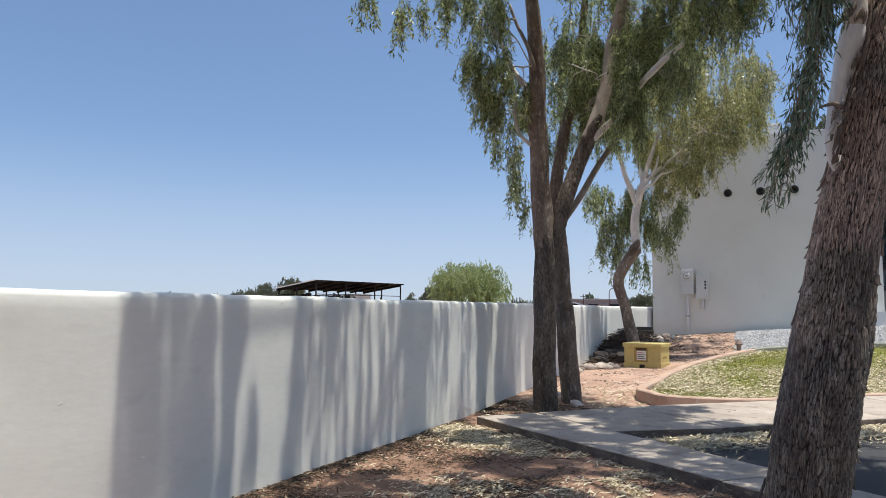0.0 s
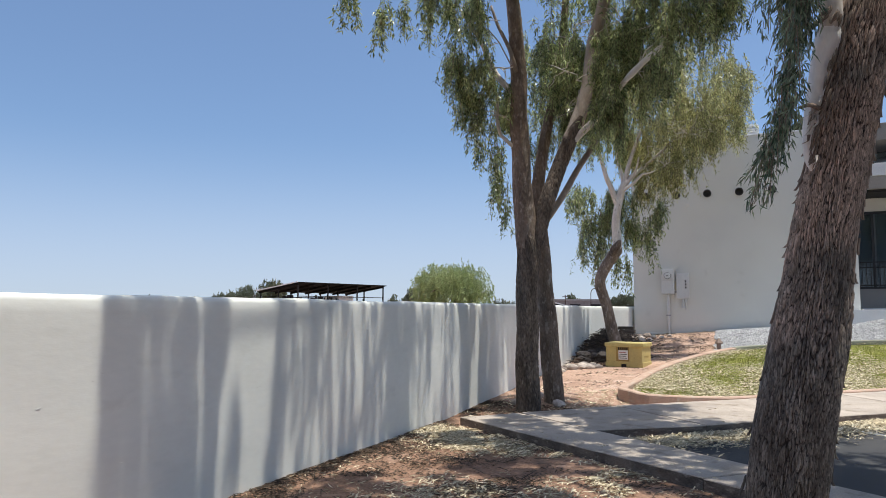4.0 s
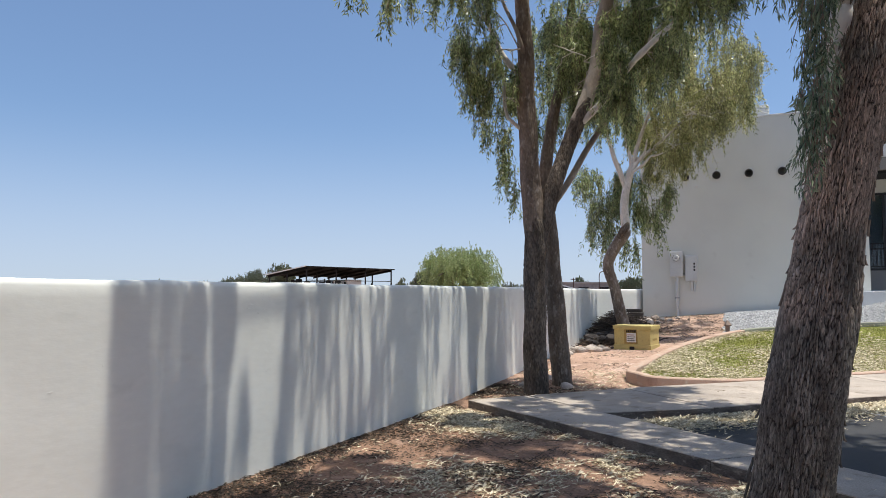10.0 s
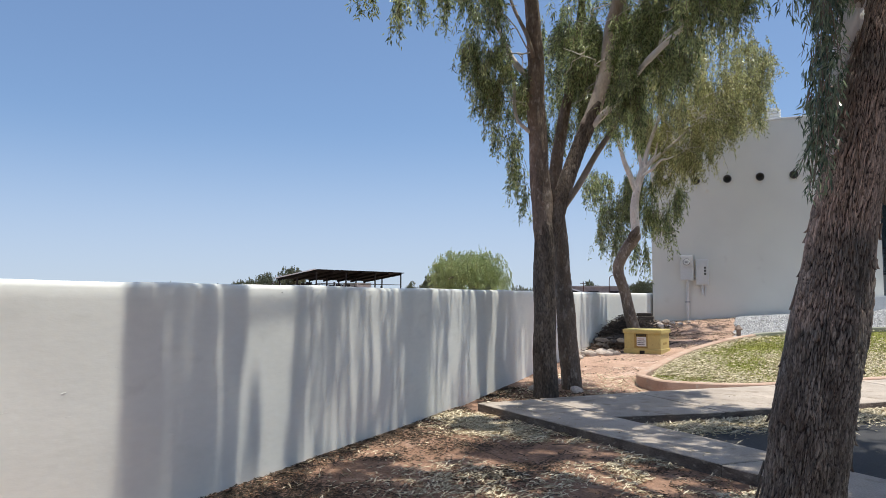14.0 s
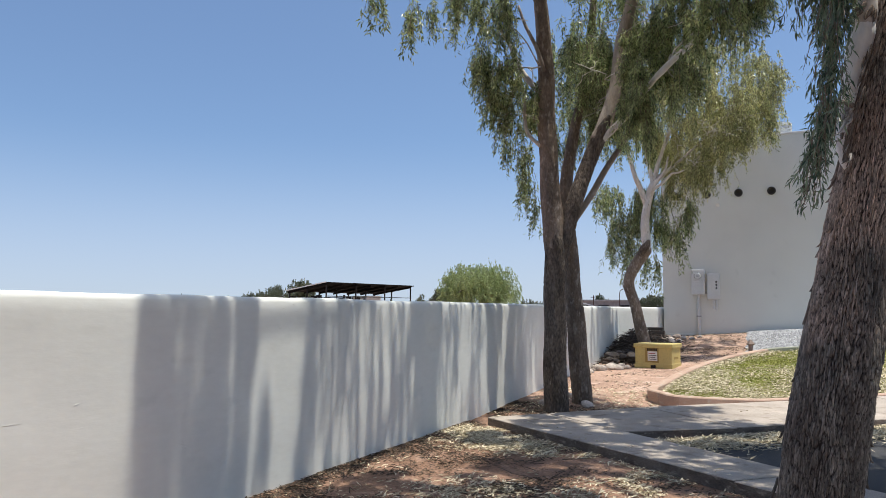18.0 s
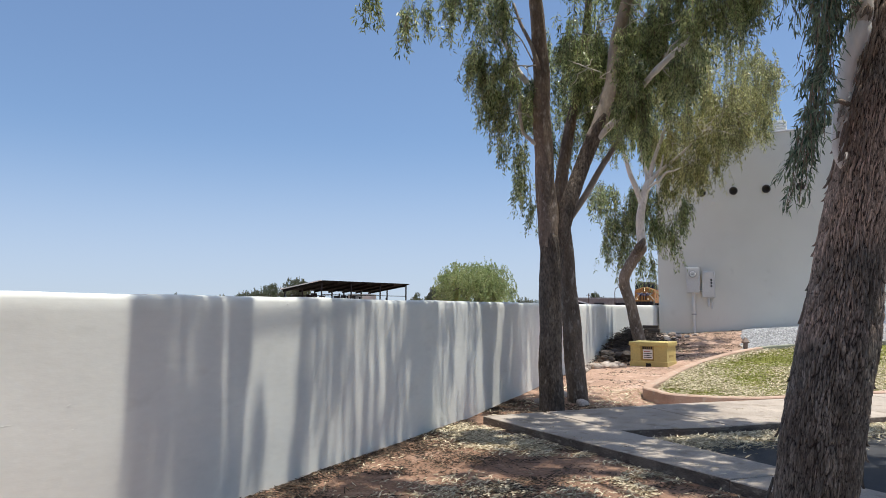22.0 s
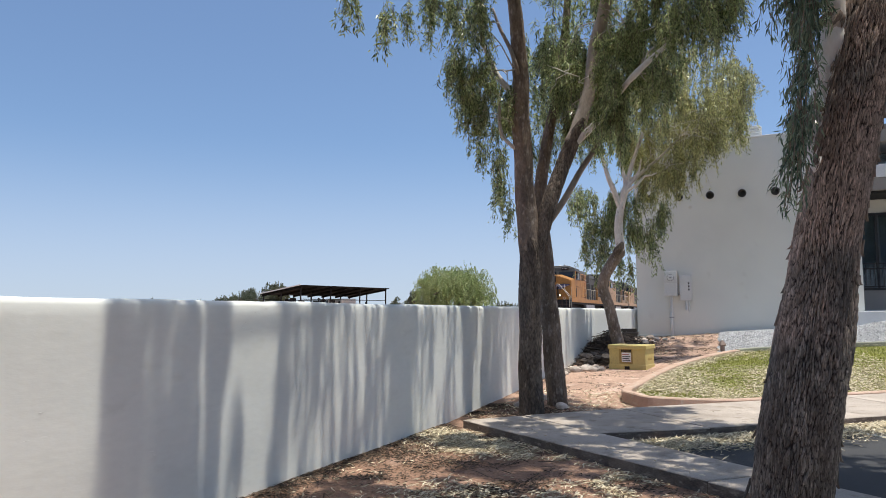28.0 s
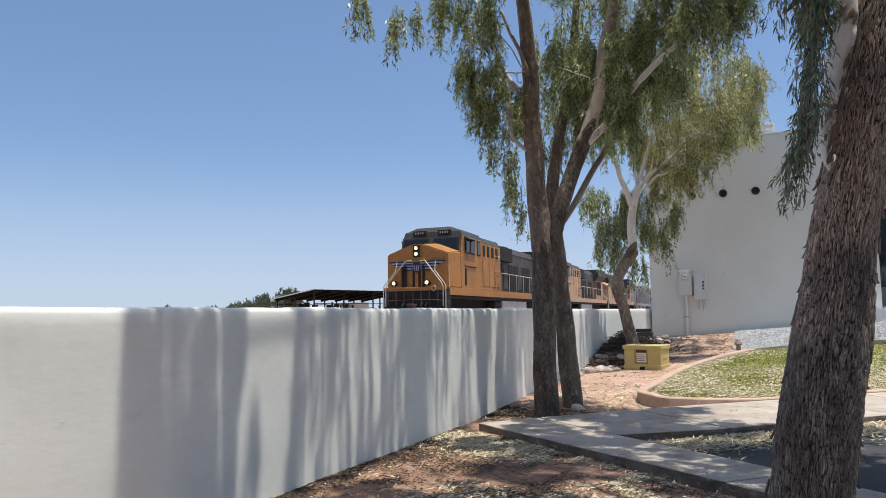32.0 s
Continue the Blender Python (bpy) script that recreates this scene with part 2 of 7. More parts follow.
def bark_mat(name, pale, dark, inner, tan, lean=0.0):
    """Weathered bark strips of differing tone, inner bark in the fissures blackened for their shade, tan where the old
    bark has come away high up.
    """
    m = mat(name, pale, dark, rough=0.95, scale=7, fine=60, bump=0, grain=0.2, stretch=(1, 1, 0.3))
    n, ln = m.node_tree.nodes, m.node_tree.links.new
    b = n["Principled BSDF"]
    base = b.inputs["Base Color"].links[0].from_socket
    strip, cleft_shade, tc, sep = n.new("ShaderNodeAttribute"), n.new("ShaderNodeAttribute"), n.new("ShaderNodeTexCoord"), n.new("ShaderNodeSeparateXYZ")
    strip.attribute_name, cleft_shade.attribute_name = "strip", "cleft_shade"
    fm, fib, grain, tone, both, lit = (n.new("ShaderNode" + k) for k in ("Mapping", "TexNoise", "MapRange", "MapRange", "Math", "VectorMath"))
    fm.inputs["Rotation"].default_value, fm.inputs["Scale"].default_value = (0, lean, 0), (190, 190, 9)
    ln(tc.outputs["Object"], fm.inputs["Vector"]), ln(fm.outputs[0], fib.inputs["Vector"])
    fib.inputs["Scale"].default_value, fib.inputs["Detail"].default_value = 1.0, 4
    grain.inputs["From Min"].default_value, grain.inputs["From Max"].default_value = 0.32, 0.68
    grain.inputs["To Min"].default_value, grain.inputs["To Max"].default_value = 0.55, 1.45
    tone.inputs["To Min"].default_value, tone.inputs["To Max"].default_value = 0.58, 1.4
    ln(fib.outputs["Fac"], grain.inputs["Value"]), ln(strip.outputs["Fac"], tone.inputs["Value"])
    both.operation, lit.operation = "MULTIPLY", "SCALE"
    ln(grain.outputs[0], both.inputs[0]), ln(tone.outputs[0], both.inputs[1])
    # the tan shows on the upper trunk
    patch, high, sum_, cut = (n.new("ShaderNode" + k) for k in ("TexNoise", "MapRange", "Math", "MapRange"))
    patch.inputs["Scale"].default_value, patch.inputs["Detail"].default_value = 2.2, 4
    ln(tc.outputs["Object"], patch.inputs["Vector"]), ln(tc.outputs["Object"], sep.inputs[0])
    high.inputs["From Min"].default_value, high.inputs["From Max"].default_value = 1.1, 2.3
    high.inputs["To Max"].default_value = 0.3
    ln(sep.outputs["Z"], high.inputs["Value"])
    sum_.operation = "ADD"
    ln(patch.outputs["Fac"], sum_.inputs[0]), ln(high.outputs[0], sum_.inputs[1])
    cut.inputs["From Min"].default_value, cut.inputs["From Max"].default_value = 0.58, 0.76
    ln(sum_.outputs[0], cut.inputs["Value"])
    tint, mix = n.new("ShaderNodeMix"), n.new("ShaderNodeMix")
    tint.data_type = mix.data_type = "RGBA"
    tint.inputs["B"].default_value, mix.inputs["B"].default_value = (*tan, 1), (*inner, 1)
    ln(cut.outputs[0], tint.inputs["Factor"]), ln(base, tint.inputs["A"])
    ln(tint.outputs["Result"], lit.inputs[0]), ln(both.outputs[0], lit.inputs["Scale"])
    ln(lit.outputs[0], mix.inputs["A"]), ln(cleft_shade.outputs["Fac"], mix.inputs["Factor"]), ln(mix.outputs["Result"], b.inputs["Base Color"])
    bp = n.new("ShaderNodeBump")
    bp.inputs["Strength"].default_value, bp.inputs["Distance"].default_value = 0.9, 0.008
    ln(fib.outputs["Fac"], bp.inputs["Height"]), ln(bp.outputs[0], b.inputs["Normal"])
    return m


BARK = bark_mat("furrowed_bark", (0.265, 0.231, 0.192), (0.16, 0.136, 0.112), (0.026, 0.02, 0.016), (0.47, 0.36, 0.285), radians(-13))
BARK_BROWN = mat("mottled_brown_bark", (0.265, 0.203, 0.155), (0.14, 0.106, 0.082), rough=0.9, scale=4, fine=35, bump=0.7, dist=0.02, grain=0.25, stretch=(1, 1, 0.5), dirt=(0.38, 0.32, 0.27), dirt_at=0.55)
BARK_DARK = mat("dark_bark", (0.178, 0.14, 0.11), (0.088, 0.068, 0.052), rough=0.95, scale=6, fine=38, bump=1.0, dist=0.03, grain=0.5, stretch=(1, 1, 0.4), dirt=(0.23, 0.193, 0.157), dirt_at=0.6)
BARK_TAN = mat("tan_smooth_bark", (0.35, 0.29, 0.235), (0.25, 0.195, 0.155), rough=0.8, scale=4, fine=35, bump=0.4, grain=0.15, stretch=(1, 1, 0.5), dirt=(0.5, 0.45, 0.4), dirt_at=0.56)
BARK_LIGHT = mat("light_tan_bark", (0.42, 0.355, 0.29), (0.3, 0.245, 0.2), rough=0.8, scale=4, fine=35, bump=0.4, grain=0.15, stretch=(1, 1, 0.5), dirt=(0.24, 0.18, 0.14), dirt_at=0.6)
BARK_PALE = mat("pale_smooth_bark", (0.74, 0.69, 0.63), (0.6, 0.54, 0.48), rough=0.7, scale=5, fine=35, bump=0.3, grain=0.12, stretch=(1, 1, 0.5), dirt=(0.2, 0.14, 0.1), dirt_at=0.62)
# peeled wood of the stout tree, and painted sunlight on a side branch
PEELED_SUNLIT = mat("bare_and_sunlit_wood", (0.9, 0.87, 0.83), (0.82, 0.78, 0.74), rough=0.6, scale=6, fine=30, bump=0.3, grain=0.08, stretch=(1, 1, 0.4), dirt=(0.35, 0.27, 0.2), dirt_at=0.66)
TWIG = mat("twig_bark", (0.3, 0.23, 0.17), rough=0.9, fine=60)
LEAF_A = leaf_mat("gum_leaf", (0.07, 0.11, 0.04), (0.62, 0.68, 0.33), 0.5, 0.28)
LEAF_C = leaf_mat("yellow_green_leaf", (0.16, 0.185, 0.055), (0.8, 0.77, 0.4), 0.5, 0.32)
LEAF_R = leaf_mat("blue_green_leaf", (0.055, 0.095, 0.055), (0.36, 0.43, 0.27), 0.45, 0.33)
LEAF_S = leaf_mat("shrub_leaf", (0.24, 0.33, 0.11), (0.54, 0.58, 0.3), 0.5)
LEAF_D = leaf_mat("far_leaf", (0.07, 0.09, 0.05), (0.17, 0.19, 0.11))
LITTER = leaf_mat("dry_leaf", (0.34, 0.28, 0.175), (0.87, 0.77, 0.57), 0.1, 0.8)
MULCH = leaf_mat("dark_mulch", (0.035, 0.025, 0.018), (0.13, 0.095, 0.065), 0.0, 0.9)
YELLOW = mat("yellow_paint", (0.57, 0.455, 0.17), (0.49, 0.395, 0.16), rough=0.6, scale=3, fine=40, bump=0.15, grain=0.1, dirt=(0.36, 0.27, 0.1), dirt_at=0.6)
ORANGE = mat("orange_paint", (0.42, 0.195, 0.052), (0.33, 0.155, 0.046), rough=0.55, scale=0.9, fine=14, bump=0.05, grain=0.16, spec=0.25, dirt=(0.2, 0.1, 0.04), dirt_at=0.61)
ORANGE_OLD = mat("faded_orange_paint", (0.5, 0.31, 0.165), (0.4, 0.245, 0.13), rough=0.5, scale=0.8, fine=20, bump=0.05, grain=0.1, dirt=(0.3, 0.2, 0.12), dirt_at=0.56)
TRAIN_GREY = mat("train_grey", (0.085, 0.084, 0.083), (0.055, 0.053, 0.051), rough=0.7, spec=0.25, fine=20, bump=0.05, grain=0.1)
BLACK = mat("black_steel", (0.02, 0.02, 0.02), (0.034, 0.031, 0.028), rough=0.75, spec=0.2, scale=3, fine=30, bump=0.2)
DEEP_BLACK = mat("deep_black_steel", (0.009, 0.009, 0.009), (0.014, 0.013, 0.012), rough=0.85, spec=0.1, scale=3, fine=30, bump=0.1)
SILVER = mat("pale_steel", (0.45, 0.45, 0.44), (0.36, 0.35, 0.34), rough=0.5, metal=0.2, scale=2, fine=30, bump=0.1)
CREAM = mat("cream_rail_paint", (0.68, 0.62, 0.48), rough=0.5, fine=20)
HOPPER = mat("grey_hopper_paint", (0.3, 0.31, 0.32), (0.22, 0.22, 0.225), rough=0.6, scale=0.7, fine=12, bump=0.1, grain=0.1, stretch=(1, 1, 0.3), dirt=(0.14, 0.12, 0.1), dirt_at=0.6)
NAVY = mat("navy_paint", (0.016, 0.022, 0.09), rough=0.5)
LAVENDER = mat("pale_wing_paint", (0.36, 0.36, 0.46), rough=0.5)
RED = mat("red_paint", (0.34, 0.06, 0.04), rough=0.5)
WHITE = mat("white_enamel", (0.75, 0.75, 0.73), (0.68, 0.68, 0.66), rough=0.5, fine=25, bump=0.05, grain=0.04)
BOX_GREY = mat("grey_enamel", (0.74, 0.73, 0.7), (0.68, 0.67, 0.64), rough=0.5, fine=25, bump=0.08, grain=0.05)
RUST = mat("dark_rusty_steel", (0.06, 0.035, 0.028), (0.1, 0.055, 0.04), rough=0.8, scale=2, fine=30)
DARK = mat("dark_interior", (0.03, 0.03, 0.032), rough=0.9)
FRAME = mat("black_window_frame", (0.025, 0.025, 0.027), rough=0.4, fine=30, bump=0.05)
FAR_WALL = mat("far_building_wall", (0.235, 0.225, 0.225), (0.19, 0.183, 0.183), rough=0.9, scale=0.1, fine=2)
BALLAST = mat("ballast", (0.2, 0.18, 0.17), (0.14, 0.13, 0.12), rough=0.95, scale=2, fine=25, bump=1.0, dist=0.05, grain=0.4)
GLASS = glass_mat("window_glass", (0.6, 0.68, 0.72))
CAB_GLASS = mat("dark_cab_glass", (0.012, 0.014, 0.016), rough=0.08, bump=0, grain=0.05, spec=0.5)
LAMP = glow_mat("lit_lamp", (1.0, 0.82, 0.52), 1.5)


# ---- mesh helpers ----
def box(bm, x0, x1, y0, y1, z0, z1, bevel=0.0):
    r = bmesh.ops.create_cube(bm, size=1)
    bmesh.ops.scale(bm, vec=(x1 - x0, y1 - y0, z1 - z0), verts=r["verts"])
    bmesh.ops.translate(bm, vec=((x0 + x1) / 2, (y0 + y1) / 2, (z0 + z1) / 2), verts=r["verts"])
    if bevel:
        edges = list({e for v in r["verts"] for e in v.link_edges})
        bmesh.ops.bevel(bm, geom=edges, offset=bevel, segments=2, affect="EDGES", profile=0.6)
    return bm


def block(x0, x1, y0, y1, z0, z1, bevel=0.0):
    return box(bmesh.new(), x0, x1, y0, y1, z0, z1, bevel)


def prism(bm, outline, axis, a, b):
    """A closed outline pulled along an axis from a to b; outline points are the two other coordinates in order."""
    def at(p, q):
        return {"x": (q, p[0], p[1]), "y": (p[0], q, p[1]), "z": (p[0], p[1], q)}[axis]
    lo, hi = [bm.verts.new(at(p, a)) for p in outline], [bm.verts.new(at(p, b)) for p in outline]
    k = len(outline)
    for i in range(k):
        bm.faces.new((lo[i], lo[(i + 1) % k], hi[(i + 1) % k], hi[i]))
    bm.faces.new(lo[::-1]), bm.faces.new(hi)
    bmesh.ops.recalc_face_normals(bm, faces=bm.faces)
    return bm


def tube(bm, pts, radii, sides=10, cap=True):
    pts = [Vector(p) for p in pts]
    rings, up = [], Vector((0.3, 1, 0.1))
    for i, p in enumerate(pts):
        d = (pts[min(i + 1, len(pts) - 1)] - pts[max(i - 1, 0)]).normalized()
        a = d.cross(up if abs(d.dot(up.normalized())) < 0.97 else Vector((1, 0, 0))).normalized()
        b = d.cross(a)
        r = radii[i] if hasattr(radii, "__len__") else radii
        rings.append([bm.verts.new(p + (a * math.cos(2 * math.pi * k / sides) + b * math.sin(2 * math.pi * k / sides)) * r) for k in range(sides)])
    for r0, r1 in zip(rings, rings[1:]):
        for k in range(sides):
            bm.faces.new((r0[k], r0[(k + 1) % sides], r1[(k + 1) % sides], r1[k]))
    if cap:
        bm.faces.new(rings[0][::-1]), bm.faces.new(rings[-1])
    return bm


def cyl(bm, p, q, r, sides=12):
    return tube(bm, [p, q], r, sides)


def mesh_from(name, verts, faces, material, smooth=False):
    me = bpy.data.meshes.new(name)
    me.from_pydata(verts, [], faces)
    me.materials.append(material)
    if smooth:
        me.polygons.foreach_set("use_smooth", [True] * len(me.polygons))
    return me


def part(name, bm, material, parent=None, label="", smooth=False):
    if isinstance(bm, bmesh.types.BMesh):
        me = bpy.data.meshes.new(name)
        bm.to_mesh(me)
        bm.free()
        me.materials.append(material)
        if smooth:
            me.polygons.foreach_set("use_smooth", [True] * len(me.polygons))
    else:
        me = bm
    ob = new(name, me)
    ob.parent = parent
    return tagged(ob, label=label)


def thing(name, m, label, category, group="", kind=""):
    ob = new(name)
    ob.empty_display_size = 0.2
    ob.matrix_basis = m
    return tagged(ob, label=label, category=category, group=group, kind=kind)


def settle(bm):
    bmesh.ops.recalc_face_normals(bm, faces=bm.faces)
    return bm


# ---- ground ----
def ease(a, b, t):
    t = min(1.0, max(0.0, (t - a) / (b - a)))
    return t * t * (3 - 2 * t)


def rise(x, y):
    """The slope from the walk up to the building."""
    s = max(0.0, -0.69 * (x + 2) + 0.72 * (y - 12.36))
    z = s * min(0.2, max(0.05, 0.05 + 0.02 * (x + 4.3)))
    top = 0.83 + 0.07 * (min(x, 9) + 3.5)
    if y > 20.8:
        z += (max(top, z) - z) * ease(20.8, 24, y)
    z += 0.15 * ease(2.6, 3.6, x) * ease(21.5, 23.4, y)
    return min(z, 1.9)


TRACK_X, TRACK_TURN, RAIL_Z = -12.75, radians(-2.83), 1.14


def land(x, y):
    if x > -4.4:
        far = 1 - ease(30, 60, max(abs(x), y))
        z = rise(x, y) * far + 0.02 * noise.noise((x * 0.9, y * 0.9, 3)) + 0.008 * noise.noise((x * 4, y * 4, 1))
        return z if y < 24.2 or x < -3.6 else min(z, rise(x, 24) * far)
    d = abs(x - (TRACK_X + math.tan(TRACK_TURN) * y)) * math.cos(TRACK_TURN)
    return 0.55 * (1 - ease(1.7, 4.4, d)) if y < 600 else 0.0


def spread(*runs):
    out = []
    for a, b, k in runs:
        out += [a + (b - a) * i / k for i in range(k)]
    return out + [runs[-1][1]]


gx = spread((-2500, -200, 6), (-200, -30, 8), (-30, -4.5, 50), (-4.5, 6, 90), (6, 14, 24), (14, 60, 10), (60, 2500, 8))
gy = spread((-2500, -60, 7), (-60, -4, 10), (-4, 2, 12), (2, 25, 190), (25, 60, 30), (60, 600, 30), (600, 2500, 5))
verts = [(x, y, land(x, y)) for y in gy for x in gx]
nx = len(gx)
faces = [(j * nx + i, j * nx + i + 1, (j + 1) * nx + i + 1, (j + 1) * nx + i) for j in range(len(gy) - 1) for i in range(nx - 1)]
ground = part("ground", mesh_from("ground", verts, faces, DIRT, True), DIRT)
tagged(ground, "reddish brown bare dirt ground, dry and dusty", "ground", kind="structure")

# ---- the white wall ----
WALL_X, WALL_TOP = -4.34, 1.79


def wall_x(y):
    """The wall's face: straight along the trees, then turned in to meet the building."""
    return WALL_X + 0.29 * max(0.0, y - 21.4)


def wall_skin(y, k):
    """Profile of the wall at y: front face up, over a rounded top, and down the back."""
    top = WALL_TOP + 0.012 * noise.noise((y * 0.7, 0, 5)) + 0.006 * noise.noise((y * 3.1, 0, 9))
    f = [(0, -0.3), (0, 0.0), (0, 0.22), (0, 0.45), (0, 0.68), (0, 0.9), (0, 1.12), (0, 1.34), (0, 1.52), (0, 1.66),
         (-0.004, top - 0.045), (-0.016, top - 0.014), (-0.045, top), (-0.1, top + 0.004), (-0.155, top), (-0.19, top - 0.02), (-0.2, top - 0.06), (-0.2, 0.9), (-0.2, -0.3)]
    x, z = f[k]
    lump = 0.012 * noise.noise((y * 0.8, z * 0.8, 2)) + 0.005 * noise.noise((y * 3, z * 4, 7)) + 0.002 * noise.noise((y * 11, z * 14, 4))
    return (wall_x(y) + x + (lump if k < 12 else 0), y, z)


wy = spread((-9, 1, 20), (1, 16, 300), (16, 21.4, 30), (21.4, 24.3, 20))
verts = [wall_skin(y, k) for y in wy for k in range(19)]
faces = [(j * 19 + k, (j + 1) * 19 + k, (j + 1) * 19 + k + 1, j * 19 + k + 1) for j in range(len(wy) - 1) for k in range(18)]
wall = part("wall_west", mesh_from("wall_west", verts, faces, STUCCO, True), STUCCO)
tagged(wall, "long white painted stucco block wall with rounded top", "wall", kind="structure")
rs_wall = random.Random(8)


def on_wall(y, z):
    return WALL_X + 0.012 * noise.noise((y * 0.8, z * 0.8, 2)) + 0.005 * noise.noise((y * 3, z * 4, 7)) + 0.002 * noise.noise((y * 11, z * 14, 4))


def trowel_mark(y, z, length, thick, fall, n_):
    pts = []
    for i in range(n_ + 1):
        q, h = y + length * i / n_, z - fall * i / n_ + rs_wall.uniform(-0.3, 0.3) * thick
        pts.append((on_wall(q, h) - 0.3 * thick, q, h))
    radii = [thick * 0.2] + [thick * rs_wall.uniform(0.5, 1) for _ in range(n_ - 1)] + [thick * 0.2]
    part("trowel_ridge", tube(bmesh.new(), pts, radii, 6), STUCCO, wall)


for k in range(26):
    # clusters of short chatter marks and crumbs left by the trowel
    cy, cz = rs_wall.uniform(1.6, 8.5), rs_wall.choice((rs_wall.uniform(0.3, 1.0), rs_wall.uniform(0.9, 1.72)))
    for _ in range(rs_wall.randint(1, 5)):
        trowel_mark(cy + rs_wall.gauss(0, 0.07), cz + rs_wall.gauss(0, 0.035), rs_wall.uniform(0.012, 0.07), rs_wall.uniform(0.0012, 0.003), rs_wall.uniform(-0.01, 0.012), 4)
for k in range(9):
    trowel_mark(rs_wall.uniform(1.6, 7), rs_wall.uniform(0.3, 1.6), rs_wall.uniform(0.2, 0.5), 0.0018, rs_wall.uniform(-0.03, 0.02), 8)

# ---- paved ground: asphalt lot, walk and strip of concrete panels ----
def flat(name, outline, z, material, label, category, thick=0.05):
    bm = bmesh.new()
    prism(bm, outline, "z", z - thick, z)
    return tagged(part(name, bm, material), label, category, kind="structure")


ALONG, ACROSS = Vector((0.722, 0.692)), Vector((-0.692, 0.722))
# the unseen stretch behind the camera is added to cut light bounced off dirt
lot = flat("parking_lot", [(-1.75, 9.3), (-0.15, 7.55), (3.2, 4.2), (5, 2.5), (5, -40), (60, -40), (60, 20), (16, 20), (8, 18.35), (2.2, 12.86)], 0.025, ASPHALT, "dark worn asphalt parking lot beside the walk", "parking lot", 0.08)


def stripe(a, b, w):
    d = (Vector(b) - Vector(a)).normalized()
    s = Vector((-d.y, d.x)) * w / 2
    bm = prism(bmesh.new(), [tuple(Vector(a) - s), tuple(Vector(b) - s), tuple(Vector(b) + s), tuple(Vector(a) + s)], "z", 0.02, 0.03)
    return bm


part("parking_line", stripe((0.98, 11.7), (3.6, 8.95), 0.1), PAINT_LINE, lot, "white painted parking line")
part("parking_line", stripe((4.2, 13.3), (6.8, 10.6), 0.1), PAINT_LINE, lot, "white painted parking line")


def panel(outline, z0, z1):
    bm = prism(bmesh.new(), outline, "z", z0, z1)
    top = [e for e in bm.edges if all(abs(v.co.z - z1) < 1e-5 for v in e.verts)]
    bmesh.ops.bevel(bm, geom=top, offset=0.012, segments=2, affect="EDGES", profile=0.5)
    return bm


def soil_shade_edge(ob):
    """Upright panel faces carry soil crust and stains, their colour darkened further for shade."""
    ob.data.materials.append(SOILED_SHADED)
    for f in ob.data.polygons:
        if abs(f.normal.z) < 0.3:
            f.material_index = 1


def shrink(q, d):
    c = sum((Vector(p) for p in q), Vector((0, 0))) / len(q)
    return [tuple(Vector(p) + (c - Vector(p)).normalized() * d) for p in q]


pavement = thing("pavement", pose(0, 0, 0), "weathered concrete walk laid in panels with raised edge", "walkway", kind="structure")
O0, O1 = Vector((-3.94, 9.73)), Vector((3.05, 4.55))
I0, I1 = Vector((-3.28, 10.5)), Vector((3.6, 5.0))
for i in range(6):
    a, b = i / 6, (i + 1) / 6
    q = [O0.lerp(O1, a), O0.lerp(O1, b), I0.lerp(I1, b), I0.lerp(I1, a)]
    soil_shade_edge(part("panel", panel(shrink([tuple(p) for p in q], 0.006), -0.12, 0.12 + 0.004 * ((i * 7) % 3 - 1)), CONCRETE, pavement))
for i in range(9):
    s0, s1 = (-0.35 if i == 0 else i * 1.5), (i + 1) * 1.5
    n0, f0 = Vector((-1.66, 9.36)) + ALONG * s0, Vector((-3.22, 10.78)) + ALONG * (i * 1.62)
    n1, f1 = Vector((-1.66, 9.36)) + ALONG * s1, Vector((-3.22, 10.78)) + ALONG * ((i + 1) * 1.62)
    if i == 0:
        n0, f0 = Vector((-1.9, 9.4)), Vector((-3.26, 10.55))
    soil_shade_edge(part("panel", panel(shrink([tuple(p) for p in (n0, n1, f1, f0)], 0.006), -0.12, 0.118 + 0.003 * ((i * 5) % 3 - 1)), CONCRETE, pavement))


# ---- lawn, its kerb, the gravel bank ----
def curve(points, per=8):
    """A smooth line through points."""
    p = [Vector(q) for q in points]
    p = [p[0] * 2 - p[1], *p, p[-1] * 2 - p[-2]]
    out = []
    for a, b, c, d in zip(p, p[1:], p[2:], p[3:]):
        for k in range(per):
            t = k / per
            out.append(0.5 * (2 * b + (c - a) * t + (2 * a - 5 * b + 4 * c - d) * t * t + (3 * b - a - 3 * c + d) * t ** 3))
    return [*out, p[-2]]


back_line = curve([(-1.95, 13.0), (-2.17, 13.35), (-2.17, 14.3), (-1.98, 16.0), (-1.55, 17.9), (-0.72, 19.78), (0.3, 20.74), (2.7, 21.65), (6, 22.1), (12, 22.4)])
front_line = curve([(-1.95, 13.0), (-1.6, 12.95), (-0.6, 13.72), (1.75, 15.98), (5, 19.1), (8.2, 22.1)])


